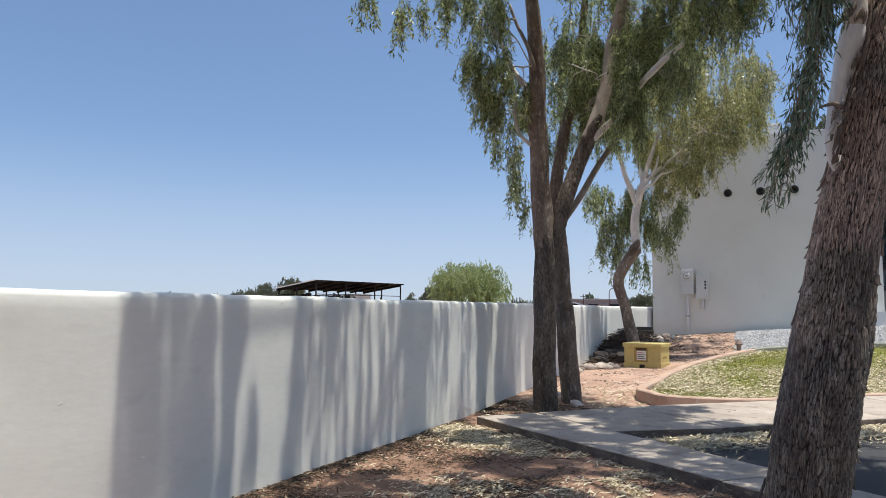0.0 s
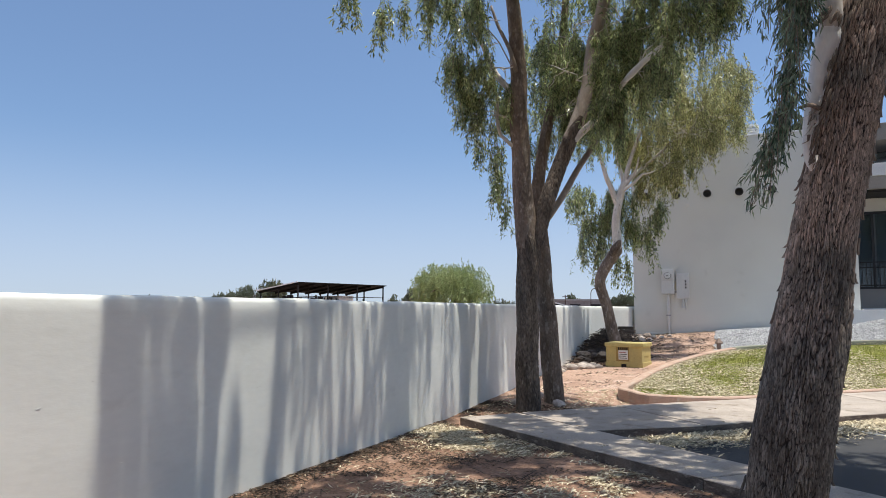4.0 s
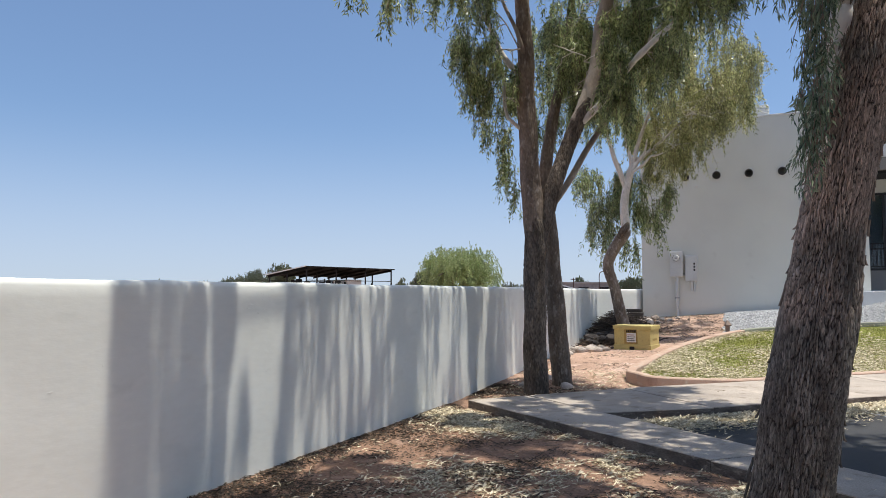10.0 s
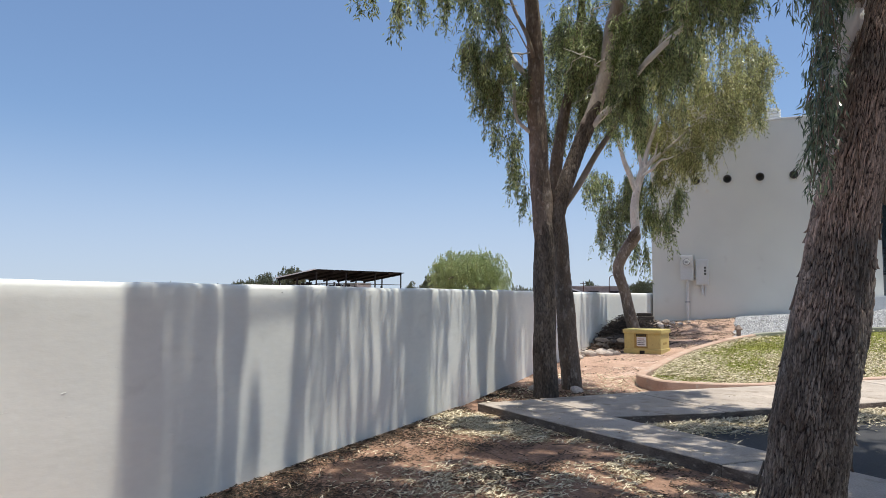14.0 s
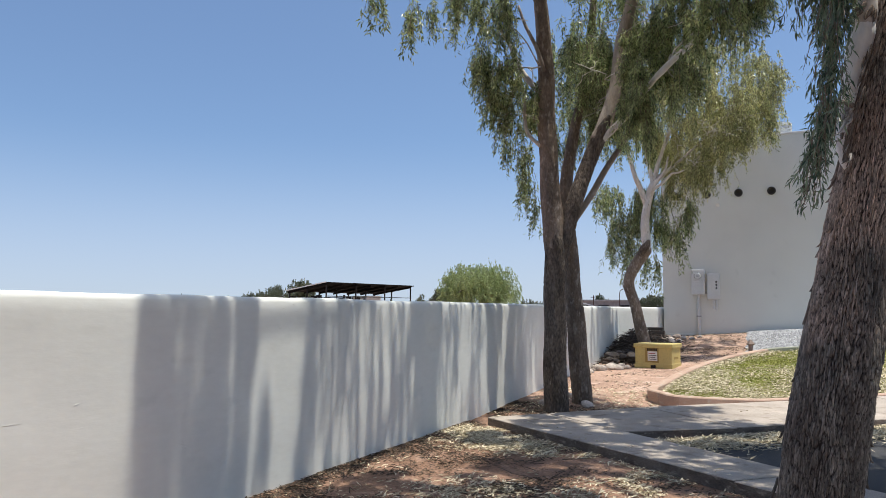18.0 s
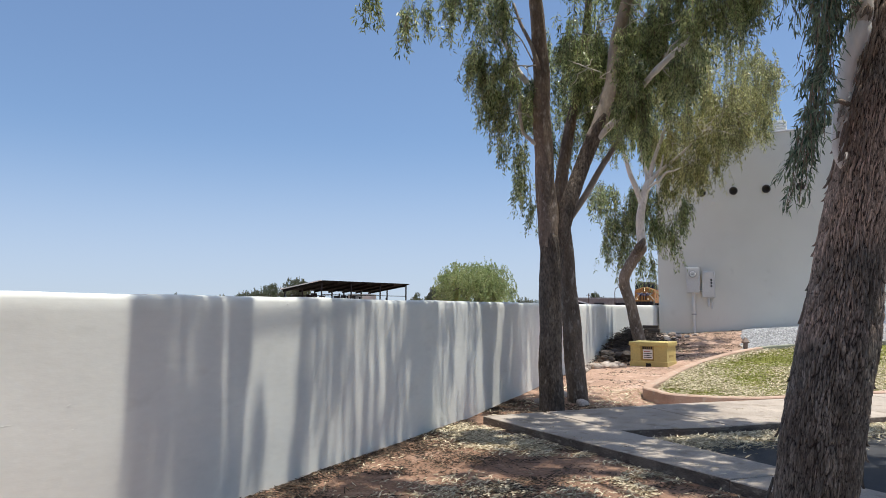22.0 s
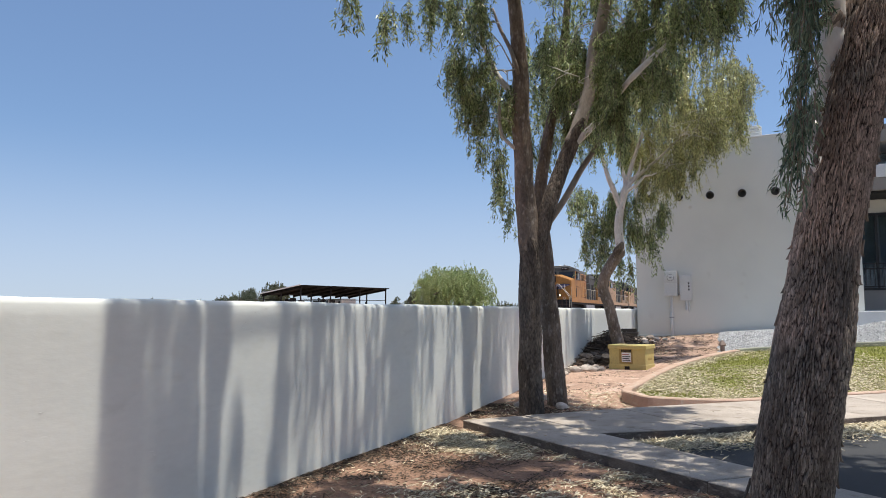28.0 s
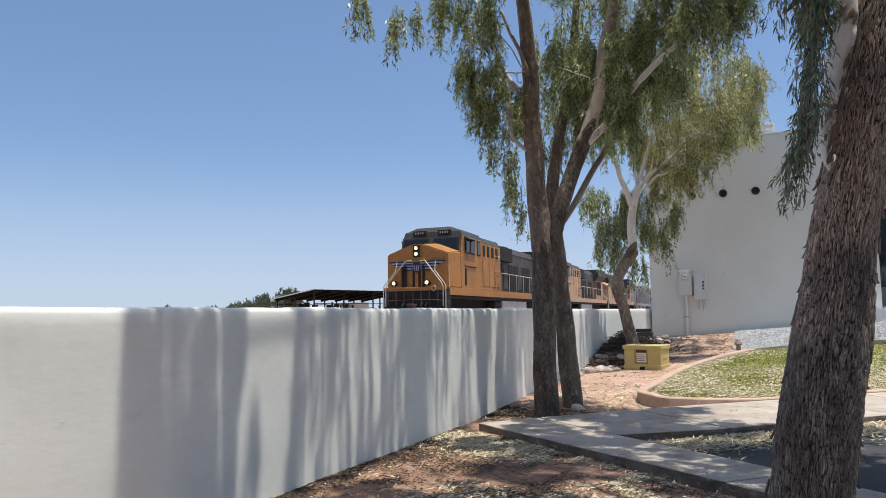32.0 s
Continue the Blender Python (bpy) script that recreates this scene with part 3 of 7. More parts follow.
def kerb_bm(line, width, height, lift=0.0):
    bm, rings = bmesh.new(), []
    for i, p in enumerate(line):
        d = (line[min(i + 1, len(line) - 1)] - line[max(i - 1, 0)]).normalized()
        s = Vector((-d.y, d.x)) * width / 2
        z = rise(p.x, p.y)
        height_, height = height, height + 0.1 * max(0.0, 1 - (p - Vector((-1.95, 13.0))).length / 1.8)
        prof = [(-1, -0.15), (-1, height - 0.02), (-0.8, height), (0.8, height), (1, height - 0.02), (1, -0.15)]
        rings.append([bm.verts.new((p.x + s.x * a, p.y + s.y * a, z + b + lift)) for a, b in prof])
        height = height_
    for r0, r1 in zip(rings, rings[1:]):
        for k in range(5):
            bm.faces.new((r0[k], r0[k + 1], r1[k + 1], r1[k]))
    bm.faces.new(rings[0]), bm.faces.new(rings[-1][::-1])
    return settle(bm)


kerb = thing("lawn_kerb", pose(0, 0, 0), "terracotta coloured concrete kerb curving round the lawn", "kerb", kind="structure")
cut = 44
part("kerb_run", kerb_bm(list(reversed(back_line[:cut])) + front_line[1:], 0.18, 0.115), KERB, kerb)
part("kerb_run", kerb_bm(back_line[cut - 1:], 0.14, 0.13), KERB_GREEN, kerb, "green grey painted kerb")


def x_at(line, y):
    for a, b in zip(line, line[1:]):
        if min(a.y, b.y) <= y <= max(a.y, b.y) and a.y != b.y:
            return a.x + (b.x - a.x) * (y - a.y) / (b.y - a.y)
    return None


verts, faces, rows = [], [], []
for j in range(73):
    y = 13.05 + j * 9.25 / 72
    a = x_at(back_line[8:], y) if y > 13.4 else -2.1 + (13.4 - y) * 0.5
    b = x_at(front_line[8:], y)
    if a is None or b is None:
        continue
    rows.append([(a + (b - a) * i / 36, y) for i in range(37)])
for row in rows:
    verts += [(x, y, rise(x, y) + 0.035 + 0.008 * noise.noise((x * 2, y * 2, 0))) for x, y in row]
faces = [(j * 37 + i, j * 37 + i + 1, (j + 1) * 37 + i + 1, (j + 1) * 37 + i) for j in range(len(rows) - 1) for i in range(36)]
lawn = tagged(part("lawn", mesh_from("lawn", verts, faces, GRASS, True), GRASS), "short green lawn strewn with fallen dry leaves", "lawn", kind="structure")


def in_lawn(x, y):
    a, b = x_at(back_line[8:], y), x_at(front_line[8:], y)
    return a is not None and b is not None and a + 0.1 < x < b - 0.1


def scatter(name, count, place, size, material, label, category, seed, lean=0.5, shape="leaf"):
    """Many small leaves, blades or stones in one mesh. place(rng) gives x, y, z or None."""
    rng = random.Random(seed)
    v, f = [], []
    while count > 0:
        count -= 1
        p = place(rng)
        if p is None:
            continue
        x, y, z = p
        a, ln_ = rng.uniform(0, 6.283), size * rng.uniform(0.6, 1.4)
        c, s = math.cos(a), math.sin(a)
        k = len(v)
        if shape == "leaf":
            w, up = ln_ * rng.uniform(0.06, 0.12), rng.uniform(-0.2, 1) * lean * ln_ * 0.5
            z += 0.012
            bow = rng.uniform(-0.25, 0.25) * ln_
            v += [(x - c * ln_ / 2, y - s * ln_ / 2, z), (x - s * w + c * 0 - s * bow * 0.5, y + c * w + c * bow * 0.5, z + 0.01 + up * 0.3),
                  (x + c * ln_ / 2, y + s * ln_ / 2, z + max(up, 0)), (x + s * w - s * bow * 0.5, y - c * w + c * bow * 0.5, z + 0.004 + up * 0.3)]
            f.append((k, k + 1, k + 2, k + 3))
        elif shape == "blade":
            w = 0.006
            v += [(x - c * w, y - s * w, z - 0.005), (x + c * w, y + s * w, z - 0.005), (x + s * ln_ * 0.4, y - c * ln_ * 0.4, z + ln_)]
            f.append((k, k + 1, k + 2))
        else:
            r = ln_ / 2
            h = r * rng.uniform(0.5, 0.9)
            v += [(x + c * r, y + s * r, z), (x - s * r * 0.8, y + c * r * 0.8, z + h * 0.1), (x - c * r * 0.9, y - s * r * 0.9, z), (x + s * r * 0.8, y - c * r * 0.8, z - h * 0.1),
                  (x + c * r * 0.1, y + s * r * 0.2, z + h), (x, y, z - h)]
            f += [(k, k + 1, k + 4), (k + 1, k + 2, k + 4), (k + 2, k + 3, k + 4), (k + 3, k, k + 4)]
    return tagged(part(name, mesh_from(name, v, f, material), material), label, category, kind="stuff")


def lawn_spot(rng):
    y = rng.uniform(13.1, 22)
    x = rng.uniform(-2.2, 6.5)
    return (x, y, rise(x, y) + 0.04) if in_lawn(x, y) else None


def lawn_leaf(rng):
    p = lawn_spot(rng)
    if p is None:
        return None
    near = -0.69 * (p[0] + 2) + 0.72 * (p[1] - 12.36)
    keep = (max(0.08, 1.0 - near / 3.2) + 0.9 * max(0.0, 1 - (p[0] - x_at(back_line[8:], p[1])) / 0.7)) * (0.55 + 0.9 * noise.noise((p[0] * 0.9, p[1] * 0.9, 8)))
    return (p[0], p[1], p[2] + 0.035) if rng.random() < keep * 2.6 else None


scatter("grass_blades", 60000, lawn_spot, 0.035, GRASS, "short green grass blades on the lawn", "grass", 3, shape="blade")
scatter("lawn_leaves", 110000, lawn_leaf, 0.07, LITTER, "pale dry fallen leaves on the lawn", "fallen leaves", 4, 0.15)


def bank_spot(rng):
    x, y = rng.uniform(-0.95, 7), rng.uniform(20.2, 24.0)
    line_y = 20.74 + (x - 0.3) * 0.33 if x < 2.7 else 21.6 + (x - 2.7) * 0.13
    if y < line_y + 0.12 or x < -0.75 - 0.12 * (y - 20.5) + 0.15 * noise.noise((y * 2, 0, 0)) or (x > 3.2 and y > 23.3):
        return None
    return x, y, rise(x, y) + 0.03


verts = []
bx = [-0.9 + 8.4 * i / 40 for i in range(41)]
for j in range(21):
    for x in bx:
        lo = (20.74 + (x - 0.3) * 0.33 if x < 2.7 else 21.6 + (x - 2.7) * 0.13)
        y = lo + (24.0 - lo) * j / 20
        verts.append((x + (0.1 * noise.noise((y * 2, 0, 0)) if x == bx[0] else 0), y, rise(x, y) + 0.022))
faces = [(j * 41 + i, j * 41 + i + 1, (j + 1) * 41 + i + 1, (j + 1) * 41 + i) for j in range(20) for i in range(40)]
tagged(part("gravel_bed", mesh_from("gravel_bed", verts, faces, GRAVEL, True), GRAVEL), "pale grey crushed gravel bank along the building", "gravel", kind="structure")
scatter("gravel", 15000, bank_spot, 0.075, GRAVEL, "loose pale grey gravel stones on the bank", "gravel", 5, shape="stone")


# ---- leaf litter on the dirt ----
def litter_spot(rng):
    x, y = rng.uniform(-4.3, 0.9), rng.uniform(3.2, 10.9)
    d = (Vector((x, y)) - O0).dot(Vector((0.595, 0.804)))
    if d > -0.04:
        return None
    drift = math.exp(-((d + 0.42) / 0.5) ** 2) * 1.5 + 0.5 * math.exp(-((y - 5.6) / 0.9) ** 2) * ease(-3.4, -2.4, x) + 0.04
    patch = 0.42 + 1.3 * noise.noise((x * 0.75, y * 0.75, 4)) + 0.9 * noise.noise((x * 2.6, y * 2.6, 6))
    return (x, y, land(x, y)) if rng.random() < drift * patch else None


def mulch_spot(rng):
    x, y = rng.uniform(-4.32, 0.6), rng.uniform(3.6, 12.0)
    if -0.04 < (Vector((x, y)) - O0).dot(Vector((0.595, 0.804))) < 1.4 and y > 9.0 - x or (Vector((x, y)) - O0).dot(Vector((0.595, 0.804))) > -0.04 and y < 10.6:
        return None
    foot = 1.4 * math.exp(-(x + 4.34) / 0.3)
    keep = 0.12 + 1.1 * noise.noise((x * 1.1, y * 1.1, 9)) + 0.5 * noise.noise((x * 3.7, y * 3.7, 3)) + foot
    return (x, y, land(x, y) - 0.004) if rng.random() < keep else None


def edge_litter(rng):
    s, w = rng.uniform(-0.1, 9), abs(rng.gauss(0, 0.36 + 0.1 * noise.noise((rng.random() * 9, 0, 0))))
    p = Vector((-1.55, 9.3)) + ALONG * s - ACROSS * (0.02 + w)
    return p.x, p.y, 0.03


def far_litter(rng):
    x, y = rng.uniform(-4.2, -1.9), rng.uniform(10.6, 14.0)
    if (Vector((x, y)) - Vector((-3.22, 10.78))).dot(ACROSS) < 0.05:
        return None
    return (x, y, land(x, y)) if rng.random() < 0.4 + 0.8 * noise.noise((x, y, 2)) else None


def slab_litter(rng):
    p = O0.lerp(O1, rng.random()).lerp(I0, rng.uniform(0, 0.25)) + ALONG * rng.uniform(0, 5) * (rng.random() < 0.4)
    return p.x, p.y, 0.125


scatter("leaf_litter", 125000, litter_spot, 0.07, LITTER, "drifts of pale dry gum leaves on the dirt", "fallen leaves", 11, 0.8)
# real debris, laid thick enough to darken the near dirt's shade as well
scatter("leaf_mulch", 120000, mulch_spot, 0.05, MULCH, "dark crumbled leaf mulch on the shaded dirt", "leaf mulch", 17, 0.6)
scatter("kerb_leaves", 20000, edge_litter, 0.085, LITTER, "dry leaves heaped along the walk's edge", "fallen leaves", 12, 0.9)
scatter("dirt_leaves", 3000, far_litter, 0.09, LITTER, "scattered dry leaves round the tree trunks", "fallen leaves", 13, 0.8)
def slope_spot(rng):
    x, y = rng.uniform(-3.6, 0.3), rng.uniform(13.4, 23.9)
    if in_lawn(x, y):
        return None
    keep = (0.5 if y > 18.5 else 0.16) + 1.2 * noise.noise((x * 0.9, y * 1.6, 12)) + 0.6 * noise.noise((x * 2.9, y * 4.0, 13))
    return (x, y, land(x, y) + 0.002) if rng.random() < keep else None


# leaf debris whose dark patches also stand in for dappled shade
scatter("slope_mulch", 21000, slope_spot, 0.06, MULCH, "dark crumbled leaves on the dirt slope, also standing for shade dapples", "leaf mulch", 18, 0.6)
scatter("slope_leaves", 4000, slope_spot, 0.07, LITTER, "dry gum leaves strewn over the dirt slope", "fallen leaves", 19, 0.8)
scatter("walk_leaves", 120, slab_litter, 0.07, LITTER, "a few dry leaves on the concrete", "fallen leaves", 14, 0.4)


def pebble_spot(rng):
    x, y = rng.uniform(-4.3, -1.0), rng.uniform(3.5, 22)
    return (x, y, land(x, y)) if not in_lawn(x, y) and ((Vector((x, y)) - O0).dot(Vector((0.595, 0.804))) < -0.1 or y > 13.5) else None


scatter("pebbles", 5000, pebble_spot, 0.025, DIRT, "small reddish pebbles and clods in the dirt", "pebbles", 15, shape="stone")


# ---- rocks by the wall ----
def rock_mesh(seed, material, sharp=0.0):
    rng = random.Random(seed)
    bm = bmesh.new()
    bmesh.ops.create_icosphere(bm, subdivisions=2, radius=0.5)
    for v in bm.verts:
        v.co *= 1 + 0.35 * noise.noise(v.co * 2.2 + Vector((seed * 7.3, 0, 0))) + sharp * rng.uniform(-1, 1)
        v.co.z *= 0.62
        v.co.x *= 1 + 0.3 * rng.random() * 0.2
    me = bpy.data.meshes.new("rock")
    bm.to_mesh(me)
    bm.free()
    me.materials.append(material)
    return me


rocks = [rock_mesh(s, ROCK) for s in range(5)]
pale_rocks = [rock_mesh(s + 9, PALE_ROCK, 0.05) for s in range(4)]
dark_rocks = [rock_mesh(s + 20, DARK_ROCK, 0.16) for s in range(5)]
rng = random.Random(21)
for i in range(90):
    y = rng.uniform(15.4, 23.2)
    x = wall_x(y) + 0.14 + abs(rng.gauss(0, 0.42)) * ease(14.5, 18.5, y)
    if x > -2.9 or abs(x + 3.3) < 0.25 and abs(y - 19.4) < 0.3 or (y < 18.0 and x > -3.4):
        continue
    size = rng.uniform(0.08, 0.24) if y < 18.5 else rng.uniform(0.12, 0.34)
    ob = new("rock", rocks[i % 5])
    ob.matrix_basis = pose(x, y, land(x, y) + size * 0.17, rng.uniform(-15, 15), rng.uniform(-15, 15), rng.uniform(0, 360)) @ Matrix.Diagonal((size, size * rng.uniform(0.7, 1), size, 1))
    tagged(ob, "rough brown field rock lying by the white wall", "rock", "rocks along the wall")
for x, y, s in ((-3.1, 22.6, 0.3), (-2.75, 22.8, 0.24), (-2.5, 22.7, 0.19), (-3.3, 22.8, 0.24), (-2.3, 23.0, 0.16), (-3.05, 12.05, 0.26), (-3.75, 11.9, 0.2), (-3.6, 12.7, 0.24), (-3.35, 22.3, 0.26), (-3.0, 22.2, 0.3), (-2.8, 22.35, 0.22), (-3.2, 22.1, 0.2), (-4.05, 17.1, 0.24), (-3.9, 16.8, 0.28), (-3.7, 17.0, 0.3), (-3.5, 16.9, 0.24), (-3.75, 17.4, 0.26), (-3.35, 17.1, 0.2), (-4.1, 16.4, 0.22), (-3.55, 17.5, 0.22)):
    ob = new("rock", pale_rocks[int(s * 100) % 4])
    ob.matrix_basis = pose(x, y, land(x, y) + s * 0.15, 8, 4, x * 90) @ Matrix.Diagonal((s, s * 0.8, s, 1))
    tagged(ob, "pale rounded rock half set in the dirt", "rock", "loose pale rocks")

# ---- brush heaped against the wall ----
def brush(name, cx, cy, wx, wy, h, count, seed, label, thick=1.0):
    r_ = random.Random(seed)
    bm = bmesh.new()
    for _ in range(count):
        x, y = cx + r_.gauss(0, wx), cy + r_.gauss(0, wy)
        x = max(x, wall_x(y) + 0.12)
        k = math.exp(-((x - cx) / wx) ** 2 * 0.4 - ((y - cy) / wy) ** 2 * 0.4)
        z = land(x, y) + r_.uniform(0, h) * k
        a, ln_ = r_.uniform(0, 6.28), r_.uniform(0.08, 0.34)
        d = Vector((math.cos(a), math.sin(a), r_.uniform(-0.25, 0.35))) * ln_
        p = Vector((x, y, z + 0.01))
        q = p + d
        q.x = max(q.x, wall_x(q.y) + 0.05)
        q.z = max(q.z, land(q.x, q.y) + 0.01)
        m_ = (p + q) / 2 + Vector((r_.uniform(-0.04, 0.04), r_.uniform(-0.04, 0.04), r_.uniform(-0.02, 0.05)))
        w_ = r_.uniform(0.005, 0.018) * thick
        tube(bm, [p, m_, q], [w_, w_ * 0.8, w_ * 0.4], 4, False)
    return tagged(part(name, bm, TWIG_DARK), label, "brush pile", kind="stuff")


TWIG_DARK = mat("dead_twig", (0.055, 0.043, 0.036), (0.11, 0.085, 0.068), rough=0.95, fine=30, bump=0, island=0.4)
brush("brush_pile", -3.8, 20.6, 0.46, 1.2, 0.68, 3000, 61, "dark heap of dead twigs and rocks against the wall")
# these sticks mostly imitate the tree's shadow marks on the slope
brush("ground_twigs", -2.0, 21.6, 0.9, 0.9, 0.02, 80, 62, "thin dark sticks on the dirt slope, mostly standing for shadows", 0.3)
brush("fallen_twigs", -2.2, 6.6, 1.2, 1.8, 0.02, 70, 63, "thin dead twigs on the dirt", 0.3)
for k in range(84):
    r_ = random.Random(700 + k)
    x, y = -4.05 + abs(r_.gauss(0, 0.42)), r_.uniform(17.9, 22.3)
    x = max(x, wall_x(y) + 0.2)
    if abs(x + 3.3) < 0.3 and abs(y - 19.4) < 0.35:
        continue
    s_ = r_.uniform(0.18, 0.4)
    ob = new("rock", dark_rocks[k % 5])
    ob.matrix_basis = pose(x, y, land(x, y) + s_ * 0.2 + r_.uniform(0, 0.12), r_.uniform(-25, 25), r_.uniform(-25, 25), r_.uniform(0, 360)) @ Matrix.Diagonal((s_, s_ * 0.8, s_, 1))
    tagged(ob, "jagged dark rock heaped against the wall", "rock", "rocks along the wall")

# ---- the yellow ground box ----
LABEL_BROWN = mat("faded_label", (0.38, 0.26, 0.08), rough=0.7)
ybox = thing("utility_box", pose(-2.72, 17.62, rise(-2.72, 17.3) - 0.03, 0, 0, -10), "yellow ground-mounted utility box with a warning label", "utility box")
part("body", block(-0.44, 0.44, -0.33, 0.33, 0.0, 0.5, 0.012), YELLOW, ybox)
part("lid", block(-0.47, 0.47, -0.36, 0.36, 0.5, 0.6, 0.02), YELLOW, ybox, "yellow overhanging lid")
part("skirt", block(-0.455, 0.455, -0.345, 0.345, 0.0, 0.14, 0.01), YELLOW, ybox)
plate = part("label_plate", block(-0.19, 0.13, -0.337, -0.331, 0.16, 0.5), LABEL_BROWN, ybox, "brown and white warning label")
part("label_paper", block(-0.13, 0.1, -0.342, -0.338, 0.2, 0.42), WHITE, plate)
for k in range(5):
    part("label_bar", block(-0.14 + k * 0.05, -0.105 + k * 0.05, -0.342, -0.338, 0.43, 0.49), BLACK, plate)
for k in range(4):
    part("label_bar", block(-0.11, 0.08 - 0.03 * (k % 2), -0.346, -0.3425, 0.23 + k * 0.045, 0.245 + k * 0.045), RED if k == 3 else BLACK, plate)
for k in range(4):
    part("side_bar", block(0.441, 0.4425, -0.16 + k * 0.08, -0.105 + k * 0.08, 0.24, 0.29), LABEL_BROWN, ybox, "faded dark lettering bar")
part("latch", block(-0.06, 0.06, -0.362, -0.34, 0.0, 0.1, 0.008), BLACK, ybox, "dark latch recess")

# ---- the building ----
BY = 24.0
BX0, BX1 = -3.49, 3.02
bld = thing("stucco_building", pose(0, 0, 0), "pale grey stucco building with flat parapet and round drain holes", "building")
HOLES = [-3.02 + 0.95 * k for k in range(7)]
HZ, HR = 5.42, 0.125


def front_wall():
    """The near face with round openings, thick, closed behind."""
    bm = bmesh.new()
    zs = [0.2, HZ - 0.3, HZ + 0.3, 7.17]
    def quad(a, b, c, d):
        bm.faces.new([bm.verts.new(p) for p in (a, b, c, d)])
    quad((BX0, BY, zs[0]), (BX1, BY, zs[0]), (BX1, BY, zs[1]), (BX0, BY, zs[1]))
    quad((BX0, BY, zs[2]), (BX1, BY, zs[2]), (BX1, BY, zs[3]), (BX0, BY, zs[3]))
    cuts = [BX0] + [h + s for h in HOLES[:-1] for s in (-0.3, 0.3)] + [BX1]
    for a, b in zip(cuts[0::2], cuts[1::2]):
        quad((a, BY, zs[1]), (b, BY, zs[1]), (b, BY, zs[2]), (a, BY, zs[2]))
    for h in HOLES[:-1]:
        ring = [(h + HR * math.cos(k * math.pi / 12), HZ + HR * math.sin(k * math.pi / 12)) for k in range(24)]
        sq = [(h + 0.3 * max(-1, min(1, 1.42 * math.cos(k * math.pi / 12))), HZ + 0.3 * max(-1, min(1, 1.42 * math.sin(k * math.pi / 12)))) for k in range(24)]
        for k in range(24):
            n = (k + 1) % 24
            quad((ring[k][0], BY, ring[k][1]), (sq[k][0], BY, sq[k][1]), (sq[n][0], BY, sq[n][1]), (ring[n][0], BY, ring[n][1]))
            quad((ring[k][0], BY, ring[k][1]), (ring[n][0], BY, ring[n][1]), (ring[n][0], BY + 0.3, ring[n][1]), (ring[k][0], BY + 0.3, ring[k][1]))
    quad((BX0, BY, 0.2), (BX0, BY, 7.17), (BX0, BY + 14, 7.17), (BX0, BY + 14, 0.2))
    quad((BX1, BY, 0.2), (BX1, BY, 7.17), (BX1, BY + 1.6, 7.17), (BX1, BY + 1.6, 0.2))
    quad((BX0, BY + 14, 0.2), (BX1 + 9, BY + 14, 0.2), (BX1 + 9, BY + 14, 7.17), (BX0, BY + 14, 7.17))
    bmesh.ops.remove_doubles(bm, verts=bm.verts, dist=0.0005)
    return settle(bm)


part("wall", front_wall(), HOUSE, bld)
part("roof", block(BX0 + 0.25, BX1 - 0.02, BY + 0.32, BY + 13.9, 6.6, 6.8), HOUSE, bld)
part("roof", block(BX1 + 0.004, BX1 + 8.74, BY + 2.22, BY + 13.9, 6.6, 6.8), HOUSE, bld)
part("wall", block(BX1 + 8.75, BX1 + 9, BY + 1.87, BY + 13.98, 0.2, 7.17), HOUSE, bld)
part("parapet_cap", block(BX0 - 0.02, BX1 + 0.02, BY - 0.025, BY + 0.3, 7.17, 7.23, 0.015), CAP, bld, "bright white parapet edge")
part("parapet_cap", block(BX0 - 0.02, BX0 + 0.3, BY + 0.304, BY + 14, 7.17, 7.23, 0.015), CAP, bld, "bright white parapet edge")
for h in HOLES[:-1]:
    bm = bmesh.new()
    ring = [(h + HR * math.cos(k * math.pi / 12), HZ + HR * math.sin(k * math.pi / 12)) for k in range(24)]
    inner = [(h + (HR - 0.035) * math.cos(k * math.pi / 12), HZ + (HR - 0.035) * math.sin(k * math.pi / 12)) for k in range(24)]
    for y0, y1 in ((BY - 0.05, BY + 0.06),):
        a, b = [bm.verts.new((x, y0, z)) for x, z in ring], [bm.verts.new((x, y1, z)) for x, z in ring]
        c, d = [bm.verts.new((x, y0, z)) for x, z in inner], [bm.verts.new((x, y1, z)) for x, z in inner]
        for k in range(24):
            n = (k + 1) % 24
            bm.faces.new((a[k], a[n], b[n], b[k])), bm.faces.new((c[k], d[k], d[n], c[n])), bm.faces.new((a[k], c[k], c[n], a[n]))
        bm.faces.new(d)
    part("drain_pipe", settle(bm), mat("drain_clay", (0.1, 0.092, 0.084), (0.07, 0.064, 0.058), rough=0.9) if h == HOLES[0] else bpy.data.materials["drain_clay"], bld, "dark round drain hole")
chim = part("roof_vent", block(0.08, 0.44, BY + 0.5, BY + 0.9, 6.8, 7.68, 0.02), WHITE, bld, "white louvred roof vent")
for k in range(5):
    part("vent_slat", block(0.04, 0.48, BY + 0.46, BY + 0.94, 7.24 + k * 0.085, 7.28 + k * 0.085, 0.01), WHITE, chim)
part("spotlight", tube(bmesh.new(), [(-1.72, BY, 5.1), (-1.72, BY - 0.12, 5.08), (-1.72, BY - 0.2, 5.04)], [0.02, 0.02, 0.06], 10), WHITE, bld, "small white wall light")
part("base_ledge", block(BX0 - 0.01, -2.45, BY - 0.03, BY + 0.05, 0.5, 0.95, 0.01), HOUSE, bld, "low stucco plinth")

